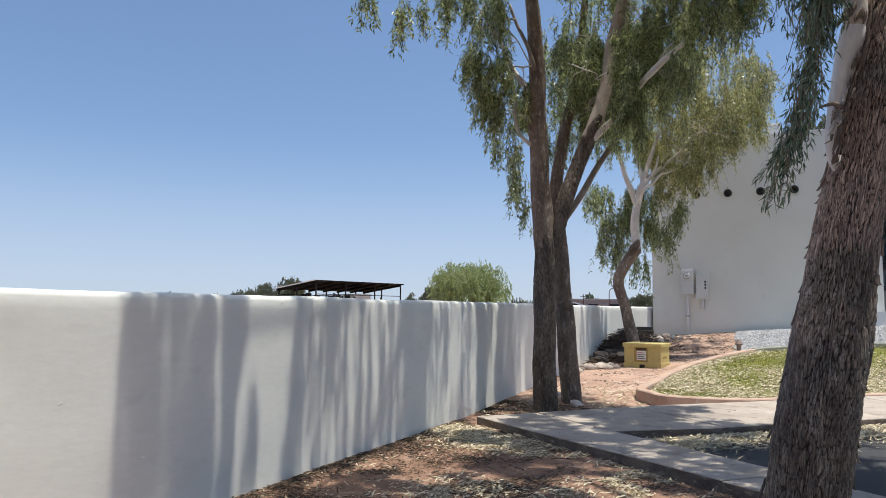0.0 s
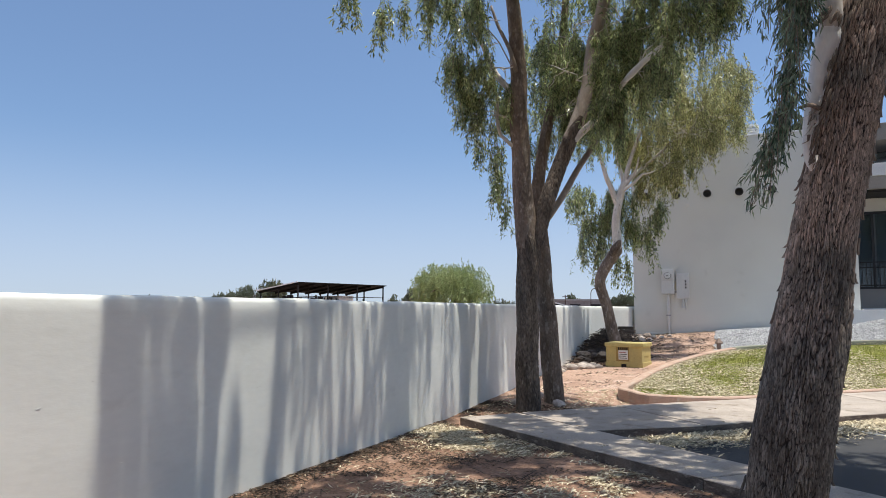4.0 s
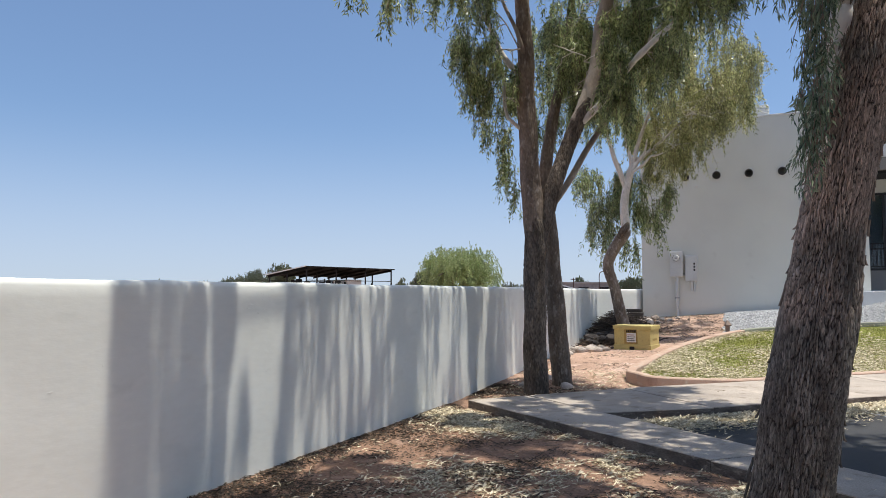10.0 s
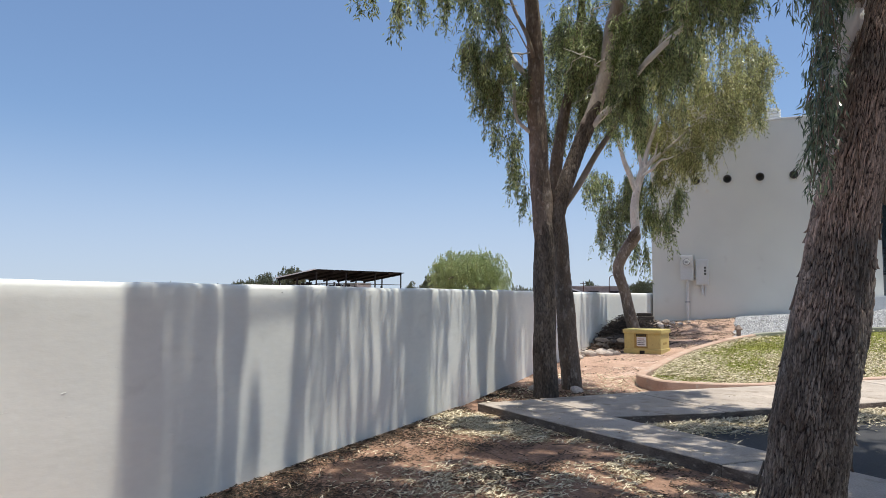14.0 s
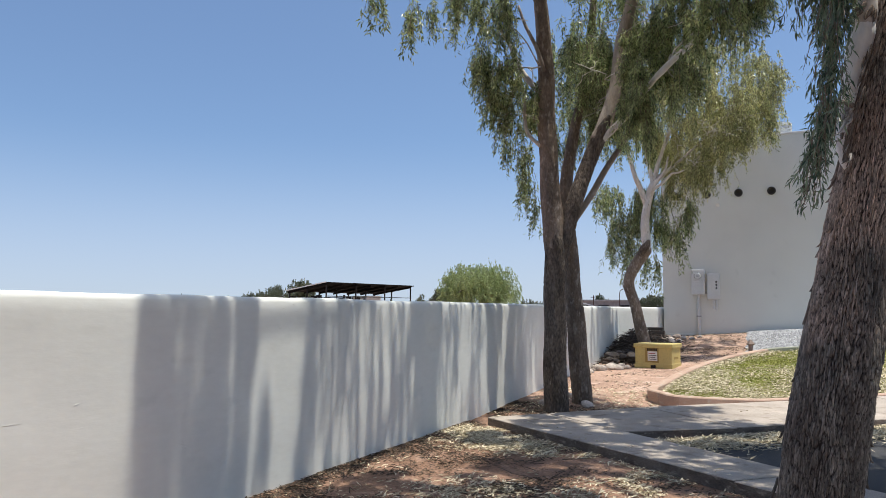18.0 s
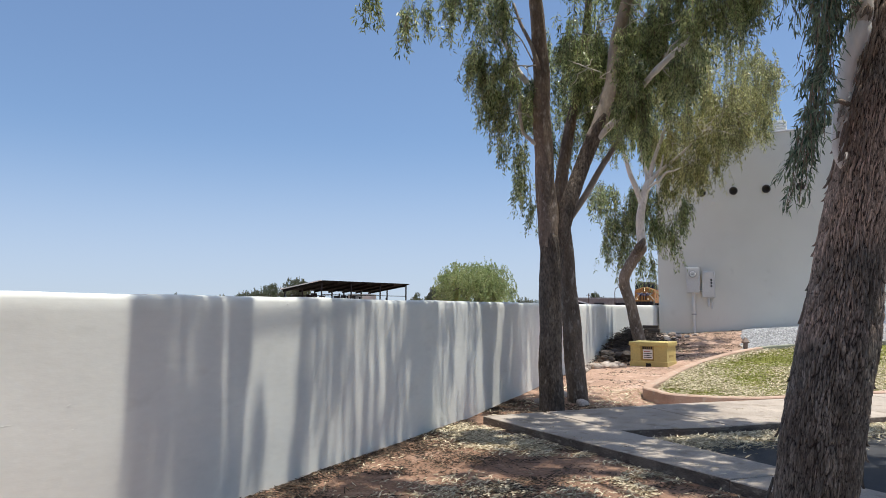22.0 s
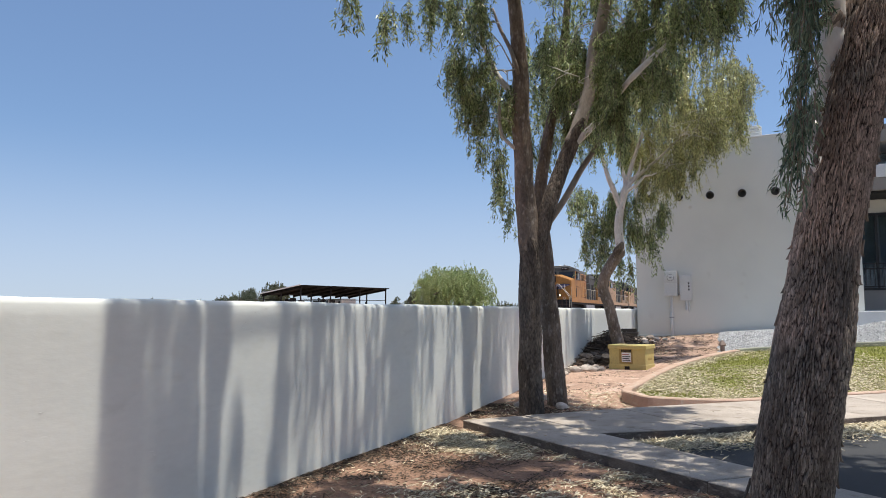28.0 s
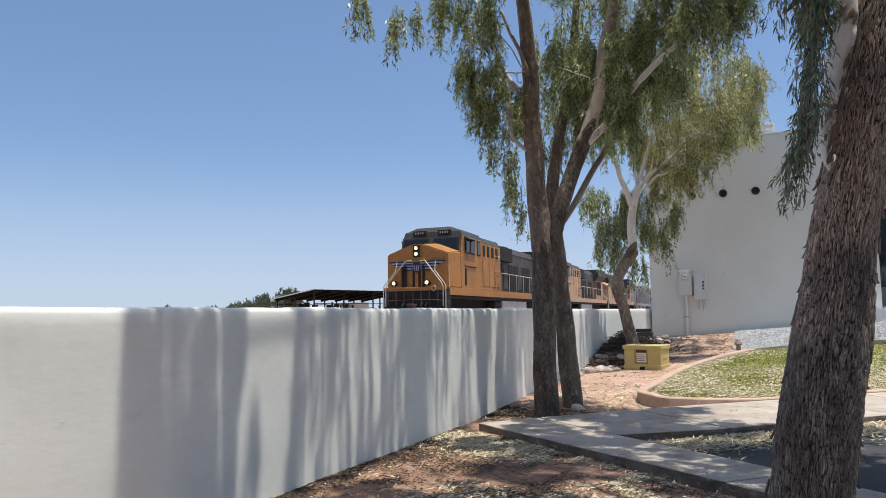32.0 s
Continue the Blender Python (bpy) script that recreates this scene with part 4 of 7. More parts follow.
# recessed window bay at the right of the face
RY = BY + 1.6
part("bay_wall", block(BX1 + 0.002, BX1 + 9, RY, RY + 0.25, 0.3, 2.35), BAND, bld, "taupe stucco below the window")
part("bay_wall", block(BX1 + 0.002, BX1 + 9, RY, RY + 0.25, 4.78, 5.2), HOUSE, bld)
part("bay_soffit", block(BX1 + 0.002, BX1 + 9, BY + 0.25, RY + 0.6, 5.2, 5.28), DARK, bld, "dark shaded soffit")
part("bay_beam", block(BX1 + 0.002, BX1 + 9, BY + 0.1, BY + 0.5, 5.28, 5.66, 0.01), BAND, bld, "taupe fascia beam")
part("bay_ledge", block(BX1 + 0.002, BX1 + 9, BY + 0.08, RY + 0.6, 5.664, 6.05, 0.015), CAP, bld, "pale balcony ledge")
part("upper_wall", block(BX1 + 0.002, BX1 + 9, RY + 0.4, RY + 0.6, 6.75, 7.25), BAND, bld)
part("upper_fascia", block(BX1 + 0.002, BX1 + 9, BY + 0.3, RY + 0.39, 6.78, 7.3, 0.01), BAND, bld, "taupe roof fascia")
part("bay_plinth", block(BX1 - 0.35, BX1 + 9, BY - 0.6, RY - 0.004, 0.6, 1.7, 0.015), CAP, bld, "pale raised planter edge")
part("plinth_gravel", block(BX1 + 0.1, BX1 + 9, BY + 0.3, RY - 0.01, 1.704, 1.74), GRAVEL, bld)
win = part("window", block(BX1 + 0.02, BX1 + 0.1, RY - 0.02, RY + 0.06, 2.35, 4.78, 0.005), FRAME, bld, "black framed window")
for x in (0.62, 1.22, 1.84):
    part("mullion", block(BX1 + x - 0.035, BX1 + x + 0.035, RY - 0.02, RY + 0.06, 2.42, 4.7), FRAME, win)
part("window_frame", block(BX1 + 0.1, BX1 + 1.9, RY - 0.02, RY + 0.06, 4.7, 4.78), FRAME, win)
part("window_frame", block(BX1 + 0.1, BX1 + 1.9, RY - 0.02, RY + 0.06, 2.35, 2.42), FRAME, win)
for k in range(3):
    g_ = part("pane", block(BX1 + 0.1 + k * 0.61, BX1 + 0.585 + k * 0.61, RY + 0.015, RY + 0.025, 2.42, 4.7), GLASS, win)
part("window_back", block(BX1 + 1.9, BX1 + 9, RY + 0.01, RY + 0.2, 2.352, 4.778), HOUSE, bld)
part("window_blind", block(BX1 + 0.06, BX1 + 1.88, RY + 0.12, RY + 0.14, 2.36, 4.77), mat("grey_blind", (0.2, 0.22, 0.235), (0.16, 0.175, 0.19), rough=0.7, bump=0), bld, "grey blind behind the glass")
rail = part("railing", block(BX1 + 0.1, BX1 + 1.9, RY - 0.12, RY - 0.08, 3.16, 3.2), FRAME, bld, "black metal window railing")
part("bottom_rail", block(BX1 + 0.1, BX1 + 1.9, RY - 0.12, RY - 0.08, 2.44, 2.48), FRAME, rail)
for k in range(15):
    part("baluster", block(BX1 + 0.14 + k * 0.12, BX1 + 0.16 + k * 0.12, RY - 0.11, RY - 0.09, 2.48, 3.16), FRAME, rail)
part("rail_panel", block(BX1 + 0.12, BX1 + 1.88, RY - 0.105, RY - 0.095, 3.0, 3.04), FRAME, rail)
clere = part("clerestory", block(BX1 + 0.3, BX1 + 0.36, RY + 0.36, RY + 0.44, 6.05, 6.75), FRAME, bld, "black framed upper window")
part("pane", block(BX1 + 0.36, BX1 + 1.6, RY + 0.4, RY + 0.41, 6.05, 6.75), GLASS, clere)
part("upper_wall", block(BX1 + 0.002, BX1 + 0.3, RY + 0.4, RY + 0.6, 6.052, 6.75), BAND, bld)
part("upper_wall", block(BX1 + 1.6, BX1 + 9, RY + 0.4, RY + 0.6, 6.052, 6.75), BAND, bld)

# meter cabinets on the face
meter = thing("meter_cabinet", pose(-2.395, BY, 2.19), "grey electric meter cabinet on the stucco wall", "meter box")
part("body", block(-0.2, 0.2, -0.16, -0.002, 0.0, 0.82, 0.012), BOX_GREY, meter)
part("cover", block(-0.18, 0.18, -0.175, -0.162, 0.03, 0.42, 0.006), BOX_GREY, meter)
part("cover", block(-0.18, 0.18, -0.175, -0.162, 0.44, 0.79, 0.006), BOX_GREY, meter)
part("meter_ring", tube(bmesh.new(), [(0.0, -0.17, 0.6), (0.0, -0.2, 0.6)], 0.108, 20), TRAIN_GREY, meter, "dark round meter rim")
part("meter_glass", tube(bmesh.new(), [(0.0, -0.19, 0.6), (0.0, -0.25, 0.6)], [0.1, 0.088], 20), WHITE, meter, "white meter face")
part("meter_dial", block(-0.035, 0.035, -0.256, -0.251, 0.58, 0.612), HOPPER, meter)
part("conduit", cyl(bmesh.new(), (0.0, -0.06, -1.45), (0.0, -0.06, 0.0), 0.045), BOX_GREY, meter, "grey conduit pipe")
part("strap", block(-0.07, 0.07, -0.11, -0.002, -0.7, -0.66), SILVER, meter)
panel2 = thing("disconnect_cabinet", pose(-1.94, BY, 2.04), "grey electric disconnect cabinet beside the meter", "electric panel")
part("body", block(-0.19, 0.19, -0.13, -0.002, 0.0, 0.83, 0.012), BOX_GREY, panel2)
part("door", block(-0.17, 0.17, -0.145, -0.132, 0.03, 0.8, 0.008), BOX_GREY, panel2)
sticker = part("warning_strip", block(0.06, 0.13, -0.15, -0.146, 0.3, 0.62), WHITE, panel2, "white label with dark marks")
for k in range(3):
    part("mark", block(0.07, 0.12, -0.154, -0.1505, 0.33 + k * 0.1, 0.39 + k * 0.1), BLACK, sticker)
part("stub_pipe", cyl(bmesh.new(), (0.0, -0.06, -0.3), (0.0, -0.06, 0.0), 0.04), BOX_GREY, panel2)
part("stub_pipe", cyl(bmesh.new(), (0.08, -0.05, -0.36), (0.08, -0.05, 0.0), 0.025), BOX_GREY, panel2)
part("link_pipe", cyl(bmesh.new(), (-0.27, -0.07, 0.22), (-0.19, -0.07, 0.22), 0.035), SILVER, panel2)

# garden lamp at the gravel's corner
lamp = thing("path_lamp", pose(-0.78, 20.55, rise(-0.78, 20.55) + 0.02), "small bronze garden path lamp standing in the dirt", "path lamp")
LAMP_TAN = mat("weathered_bronze", (0.3, 0.22, 0.17), rough=0.6)
part("stake", cyl(bmesh.new(), (0, 0, -0.1), (0, 0, 0.16), 0.06, 8), LAMP_TAN, lamp)
part("shade", tube(bmesh.new(), [(0, 0, 0.15), (0, 0, 0.18), (0, 0, 0.3)], [0.1, 0.11, 0.02], 4), LAMP_TAN, lamp)

# stacked timber and debris by the far wall
pile = thing("timber_pile", pose(-3.6, 22.95, land(-3.6, 22.95) - 0.03), "stack of weathered dark timbers beside the wall", "timber pile")
for k in range(7):
    part("timber", block(-0.24 + 0.03 * (k % 3), 0.27 - 0.02 * (k % 4), -0.09 + 0.2 * (k % 2), 0.08 + 0.2 * (k % 2), 0.0 + 0.11 * (k // 2), 0.1 + 0.11 * (k // 2), 0.01), mat("weathered_timber", (0.06, 0.048, 0.04), (0.1, 0.085, 0.075), rough=0.9, fine=30, stretch=(0.2, 1, 1), piece=0.25) if k == 0 else bpy.data.materials["weathered_timber"], pile)


# ---- trees ----
def limb(pts, sides, step, seed, rough, flare=0.0):
    """A bent, tapered limb through (x, y, z, radius) points, its skin broken up by noise."""
    line = curve([p[:3] for p in pts], 6)
    radii = [r.x for r in curve([(p[3], 0, 0) for p in pts], 6)]
    dense, rad = [], []
    for a, b, ra, rb in zip(line, line[1:], radii, radii[1:]):
        k = max(1, int((b - a).length / step))
        for i in range(k):
            dense.append(a.lerp(b, i / k)), rad.append(ra + (rb - ra) * i / k)
    dense.append(line[-1]), rad.append(radii[-1])
    verts, faces, up = [], [], Vector((0.25, 1, 0.05)).normalized()
    run = 0.0
    for i, p in enumerate(dense):
        d = (dense[min(i + 1, len(dense) - 1)] - dense[max(i - 1, 0)]).normalized()
        a = d.cross(up).normalized()
        b = d.cross(a)
        run += (p - dense[i - 1]).length if i else 0
        base = 1 + flare * math.exp(-run / 0.18)
        for k in range(sides):
            t = 2 * math.pi * k / sides
            q = a * math.cos(t) + b * math.sin(t)
            c = q * rad[i]
            r = rad[i] * base * (1 + 0.07 * noise.noise((c.x * 3, c.y * 3, run * 1.3 + seed)))
            if rough:
                f = abs(noise.noise((c.x * 22, c.y * 22, run * 3.2 + seed))) + 0.5 * abs(noise.noise((c.x * 70, c.y * 70, run * 22 + seed)))
                r += rough * (min(f, 0.45) - 0.2) + 0.3 * rough * noise.noise((c.x * 90, c.y * 90, run * 50))
            verts.append(tuple(p + q * r))
    for i in range(len(dense) - 1):
        for k in range(sides):
            n = (k + 1) % sides
            faces.append((i * sides + k, i * sides + n, (i + 1) * sides + n, (i + 1) * sides + k))
    faces.append(tuple(range(sides))[::-1]), faces.append(tuple((len(dense) - 1) * sides + k for k in range(sides)))
    return verts, faces


def limb_part(name, pts, material, parent, origin, sides=20, step=0.08, seed=0, rough=0.012, flare=0.0, label=""):
    v, f = limb(pts, sides, step, seed, rough, flare)
    v = [(x - origin[0], y - origin[1], z - origin[2]) for x, y, z in v]
    return part(name, mesh_from(name, v, f, material, True), material, parent, label)


def smooth_noise(x, y, z, seed):
    """Gradient noise over arrays."""
    rs = np.random.RandomState(seed)
    perm, ways = rs.permutation(256), rs.normal(size=(256, 3))
    ways /= np.linalg.norm(ways, axis=1)[:, None]
    ix, iy, iz = (np.floor(q).astype(int) for q in (x, y, z))
    fx, fy, fz = x - ix, y - iy, z - iz
    sx, sy, sz = (f ** 3 * (f * (f * 6 - 15) + 10) for f in (fx, fy, fz))
    total = 0
    for dx in (0, 1):
        for dy in (0, 1):
            for dz in (0, 1):
                g = ways[perm[(perm[(perm[(ix + dx) % 256] + iy + dy) % 256] + iz + dz) % 256]]
                dot = g[..., 0] * (fx - dx) + g[..., 1] * (fy - dy) + g[..., 2] * (fz - dz)
                total = total + dot * np.where(dx, sx, 1 - sx) * np.where(dy, sy, 1 - sy) * np.where(dz, sz, 1 - sz)
    return total


def furrowed_part(name, pts, material, parent, origin, sides, step, seed, strip=0.014, run_length=0.105, depth=0.017, furrow=0.012, flare=0.0, label=""):
    """A limb whose bark is built: long strips with raised, lifted plates between real fissures."""
    line = curve([p[:3] for p in pts], 6)
    radii = [r.x for r in curve([(p[3], 0, 0) for p in pts], 6)]
    dense, rad = [], []
    for a, b, ra, rb in zip(line, line[1:], radii, radii[1:]):
        k = max(1, int((b - a).length / step))
        for i in range(k):
            dense.append(a.lerp(b, i / k)), rad.append(ra + (rb - ra) * i / k)
    p, rad = np.array(dense), np.array(rad)
    d = np.gradient(p, axis=0)
    d /= np.linalg.norm(d, axis=1)[:, None]
    a = np.cross(d, np.array([0.25, 1, 0.05]))
    a /= np.linalg.norm(a, axis=1)[:, None]
    b = np.cross(d, a)
    run = np.r_[0, np.cumsum(np.linalg.norm(np.diff(p, axis=0), axis=1))][:, None]
    t = np.linspace(0, 2 * np.pi, sides, endpoint=False)[None, :]
    girth = float(np.median(rad))
    cx, cy = girth * np.cos(t) + 0 * run, girth * np.sin(t) + 0 * run

    def grain(width, length, k):
        return smooth_noise(cx / width + 11 * k, cy / width + 5 * k, run / length + 0 * t + 3.7 * k, seed + k)

    bend = 0.35 * grain(0.09, 0.2, 1)
    cx, cy = cx + strip * bend, cy - strip * bend
    wide_, slim, fine = grain(strip, run_length, 2), grain(strip * 0.48, run_length * 0.62, 3), grain(strip * 0.2, run_length * 0.45, 4)
    a1, a2 = np.clip(np.abs(wide_) / 0.13, 0, 1), np.clip(np.abs(slim) / 0.13, 0, 1)
    ends = np.clip(np.abs(grain(strip * 2.2, run_length * 0.55, 5)) / 0.06, 0, 1)
    body = a1 * (0.4 + 0.3 * a2 + 0.3 * ends)
    own = np.clip(0.5 + 0.75 * wide_ + 0.55 * slim + 0.3 * grain(0.2, 0.5, 6), 0, 1)
    h = body + 0.16 * fine + 0.35 * (own - 0.5)
    # mask for the near-black that paints shade into the fissures
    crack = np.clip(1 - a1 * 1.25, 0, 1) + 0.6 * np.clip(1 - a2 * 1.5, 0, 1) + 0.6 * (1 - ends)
    lump = 0.05 * np.sin(2 * t + 2.1 * run + 1) * np.sin(3 * t - 3.3 * run) + 0.03 * np.sin(5 * t + 5 * run)
    groove = np.abs(np.sin(9 * t + 0.9 * np.sin(2.3 * run + 4 * t) + 0.7 * np.sin(6.1 * run - 3 * t) + 0.4 * np.sin(15 * run + 8 * t))) ** 0.5
    r = furrow * (groove - 0.8) + rad[:, None] * (1 + flare * np.exp(-run / 0.18)) * (1 + lump) + depth * (h - 0.7)
    co = p[:, None, :] + (a[:, None, :] * np.cos(t)[..., None] + b[:, None, :] * np.sin(t)[..., None]) * r[..., None] - np.array(origin)
    n, k = co.shape[:2]
    ids = np.arange(n * k).reshape(n, k)
    quads = np.stack([ids[:-1], np.roll(ids[:-1], -1, 1), np.roll(ids[1:], -1, 1), ids[1:]], -1).reshape(-1, 4)
    me = bpy.data.meshes.new(name)
    me.vertices.add(n * k)
    me.vertices.foreach_set("co", co.astype(np.float32).ravel())
    me.loops.add(len(quads) * 4)
    me.loops.foreach_set("vertex_index", quads.astype(np.int32).ravel())
    me.polygons.add(len(quads))
    me.polygons.foreach_set("loop_start", np.arange(0, len(quads) * 4, 4, dtype=np.int32))
    me.polygons.foreach_set("use_smooth", np.ones(len(quads), bool))
    me.materials.append(material)
    me.update(calc_edges=True)
    for key, field in (("strip", own), ("cleft_shade", np.clip(crack, 0, 1))):
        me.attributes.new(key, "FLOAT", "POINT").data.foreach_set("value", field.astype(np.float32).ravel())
    return part(name, me, material, parent, label)


SWAY = []


def foliage(name, blobs, origin, parent, material, seed, leaf=0.13, width=0.013, sprays=60, per=24, hang=0.55, sway=1.0, loose=0.52, label=""):
    """Hanging sprays of narrow leaves that fill round regions (x, y, z, radius); each region is one mesh that can sway."""
    rs = np.random.RandomState(seed)
    for bx_, by_, bz_, br in blobs:
        k = max(6, int(sprays * (br / 0.5) ** 1.6))
        u = rs.normal(size=(k, 3))
        u /= np.linalg.norm(u, axis=1)[:, None]
        start = u * (br * rs.uniform(0.15, 1.0, (k, 1)) ** 0.5)
        start[:, 2] *= 0.85
        # strands hang in tresses from twig ends, with gaps between
        ends = start[: max(3, k // 6)]
        start = ends[rs.randint(0, len(ends), k)] + rs.normal(scale=0.1 * br ** 0.5, size=(k, 3)) * np.array([0.7, 0.7, 1.3])
        out = start * np.array([1, 1, 0]) * 0.25 + rs.normal(scale=0.12, size=(k, 3))
        out[:, 2] = -np.abs(rs.normal(0.85, 0.15, k))
        out /= np.linalg.norm(out, axis=1)[:, None]
        length = hang * rs.uniform(0.5, 1.7, k)
        s = rs.uniform(0, 1, (k, per))
        pos = start[:, None, :] + out[:, None, :] * (s * length[:, None])[..., None]
        pos[..., 2] -= 0.1 * hang * s ** 2
        pos += rs.normal(scale=0.018, size=pos.shape)
        n = k * per
        pos = pos.reshape(n, 3)
        d = rs.normal(scale=loose, size=(n, 3)) + np.repeat(out, per, 0) * 0.35
        d[:, 2] = -np.abs(rs.normal(0.8, 0.35, n))
        d /= np.linalg.norm(d, axis=1)[:, None]
        side = np.cross(d, rs.normal(size=(n, 3)))
        side /= np.linalg.norm(side, axis=1)[:, None]
        size = rs.uniform(0.55, 1.25, (n, 1))
        ln_, wd = leaf * size, width * size * rs.uniform(0.8, 1.3, (n, 1))
        bend = np.cross(side, d) * ln_ * rs.uniform(-0.12, 0.12, (n, 1))
        quad = np.stack([pos, pos + d * ln_ * 0.42 + side * wd / 1.2 + bend, pos + d * ln_, pos + d * ln_ * 0.42 - side * wd / 1.2 + bend], 1).reshape(-1, 3)
        tw = np.stack([start + out * 0, start + np.array([0.006, 0, 0]), start + out * length[:, None] + np.array([0.003, 0, 0]), start + out * length[:, None]], 1).reshape(-1, 3)
        co = np.concatenate([quad, tw])
        total = n + k
        me = bpy.data.meshes.new(name)
        me.vertices.add(len(co))
        me.vertices.foreach_set("co", co.astype(np.float32).ravel())
        me.loops.add(total * 4)
        me.loops.foreach_set("vertex_index", np.arange(total * 4, dtype=np.int32))
        me.polygons.add(total)
        me.polygons.foreach_set("loop_start", np.arange(0, total * 4, 4, dtype=np.int32))
        me.materials.append(material), me.materials.append(TWIG)
        me.polygons.foreach_set("material_index", np.r_[np.zeros(n, np.int32), np.ones(k, np.int32)])
        me.update(calc_edges=True)
        ob = part(name, me, material, parent, label)
        home = Vector((bx_ - origin[0], by_ - origin[1], bz_ - origin[2]))
        ob.location = home
        if sway:
            SWAY.append((ob, home, sway, rs.uniform(0, 6.28), rs.uniform(0.8, 1.3)))


def twigs(name, root, blobs, origin, parent, material, seed, r0=0.016, forks=5):
    """Thin wandering twigs that run from a limb's point into each region of leaves and fork there."""
    rng = random.Random(seed)
    bm = bmesh.new()
    for x, y, z, br in blobs:
        a, b = Vector(min(root, key=lambda q: (Vector(q) - Vector((x, y, z))).length)), Vector((x, y, z))
        line = [a.lerp(b, k / 5) + Vector((rng.gauss(0, 0.05), rng.gauss(0, 0.05), rng.gauss(0, 0.04))) * (0 < k) for k in range(6)]
        tube(bm, [p - Vector(origin) for p in line], [r0 * (1 - 0.1 * k) for k in range(6)], 6, False)
        for _ in range(forks):
            p = line[rng.choice((2, 3, 4, 5))]
            d = Vector((rng.gauss(0, 1), rng.gauss(0, 1), rng.gauss(0.1, 0.6))).normalized() * br
            tip = [p + d * f + Vector((rng.gauss(0, 0.04), rng.gauss(0, 0.04), -0.25 * br * f * f)) * (f > 0) for f in (0, 0.35, 0.7, 1.0)]
            tube(bm, [q - Vector(origin) for q in tip], [r0 * 0.6, r0 * 0.5, r0 * 0.4, r0 * 0.25], 5, False)
    tagged(part(name, bm, material, parent, "thin pale twigs", True), kind="stuff")


A0 = (-3.41, 11.44, 0.0)
tree_a = thing("gum_tree", pose(*A0), "forked gum tree with dark lower trunk and drooping leaves", "tree", "gum trees")
furrowed_part("trunk", [(-3.4, 11.44, -0.25, 0.225), (-3.41, 11.44, 0.02, 0.205), (-3.39, 11.36, 1.06, 0.185), (-3.37, 11.29, 2.0, 0.178), (-3.33, 11.25, 2.7, 0.195), (-3.355, 11.225, 2.95, 0.17)],
              BARK_DARK, tree_a, A0, 110, 0.03, 1, strip=0.06, run_length=0.18, furrow=0.0, depth=0.01, flare=0.18)
furrowed_part("upper_trunk", [(-3.35, 11.24, 2.62, 0.15), (-3.36, 11.22, 3.0, 0.178), (-3.39, 11.13, 3.86, 0.155), (-3.41, 11.05, 4.8, 0.145), (-3.40, 10.98, 5.73, 0.13), (-3.41, 10.79, 6.62, 0.11), (-3.48, 10.45, 7.81, 0.08), (-3.58, 10.08, 9.13, 0.045)],
              BARK_BROWN, tree_a, A0, 90, 0.03, 41, strip=0.07, run_length=0.2, furrow=0.0, depth=0.008, label="brown upper trunk with paler patches")
furrowed_part("limb", [(-3.3, 11.27, 2.45, 0.1), (-3.22, 11.29, 2.8, 0.13), (-3.04, 11.32, 3.4, 0.133), (-2.85, 11.46, 4.07, 0.125), (-2.66, 11.49, 4.5, 0.118), (-2.54, 11.46, 4.74, 0.085), (-2.43, 11.45, 4.92, 0.02)], BARK_DARK, tree_a, A0, 90, 0.03, 2, strip=0.06, run_length=0.18, furrow=0.0, depth=0.009)
limb_part("upper_limb", [(-2.68, 11.5, 4.5, 0.13), (-2.57, 11.53, 4.75, 0.125), (-2.39, 11.65, 5.42, 0.11), (-2.30, 11.74, 6.22, 0.105), (-2.14, 11.76, 6.79, 0.1), (-1.94, 11.75, 7.94, 0.08), (-1.82, 11.7, 9.19, 0.05)], BARK_LIGHT, tree_a, A0, 18, 0.08, 3, 0.004, label="pale smooth upper limb")
limb_part("branch", [(-2.72, 11.5, 4.4, 0.06), (-2.4, 11.45, 4.66, 0.055), (-2.12, 11.36, 4.88, 0.046), (-1.68, 11.2, 5.33, 0.042), (-1.25, 11.16, 5.68, 0.036), (-0.6, 11.1, 6.2, 0.025)], BARK_PALE, tree_a, A0, 14, 0.08, 4, 0.003, label="pale smooth side branch")
# the white colour here stands in for sun falling on the branch
limb_part("peeled_branch", [(-1.72, 11.2, 5.3, 0.03), (-1.6, 11.16, 5.39, 0.052), (-1.48, 11.14, 5.49, 0.05), (-1.34, 11.14, 5.61, 0.046), (-1.2, 11.14, 5.72, 0.04), (-1.05, 11.15, 5.83, 0.03)], PEELED_SUNLIT, tree_a, A0, 16, 0.04, 26, 0.004, label="side branch coloured white as if sunlit")
limb_part("branch", [(-3.42, 11.0, 5.2, 0.06), (-3.75, 10.9, 5.6, 0.05), (-3.95, 10.75, 6.1, 0.035), (-4.2, 10.4, 6.6, 0.02)], BARK_PALE, tree_a, A0, 10, 0.1, 5, 0.0)
limb_part("branch", [(-3.44, 10.6, 7.2, 0.06), (-3.2, 9.6, 8.4, 0.05), (-2.2, 7.4, 9.2, 0.035), (-1.6, 5.2, 9.5, 0.02)], BARK_DARK, tree_a, A0, 10, 0.1, 6, 0.0)
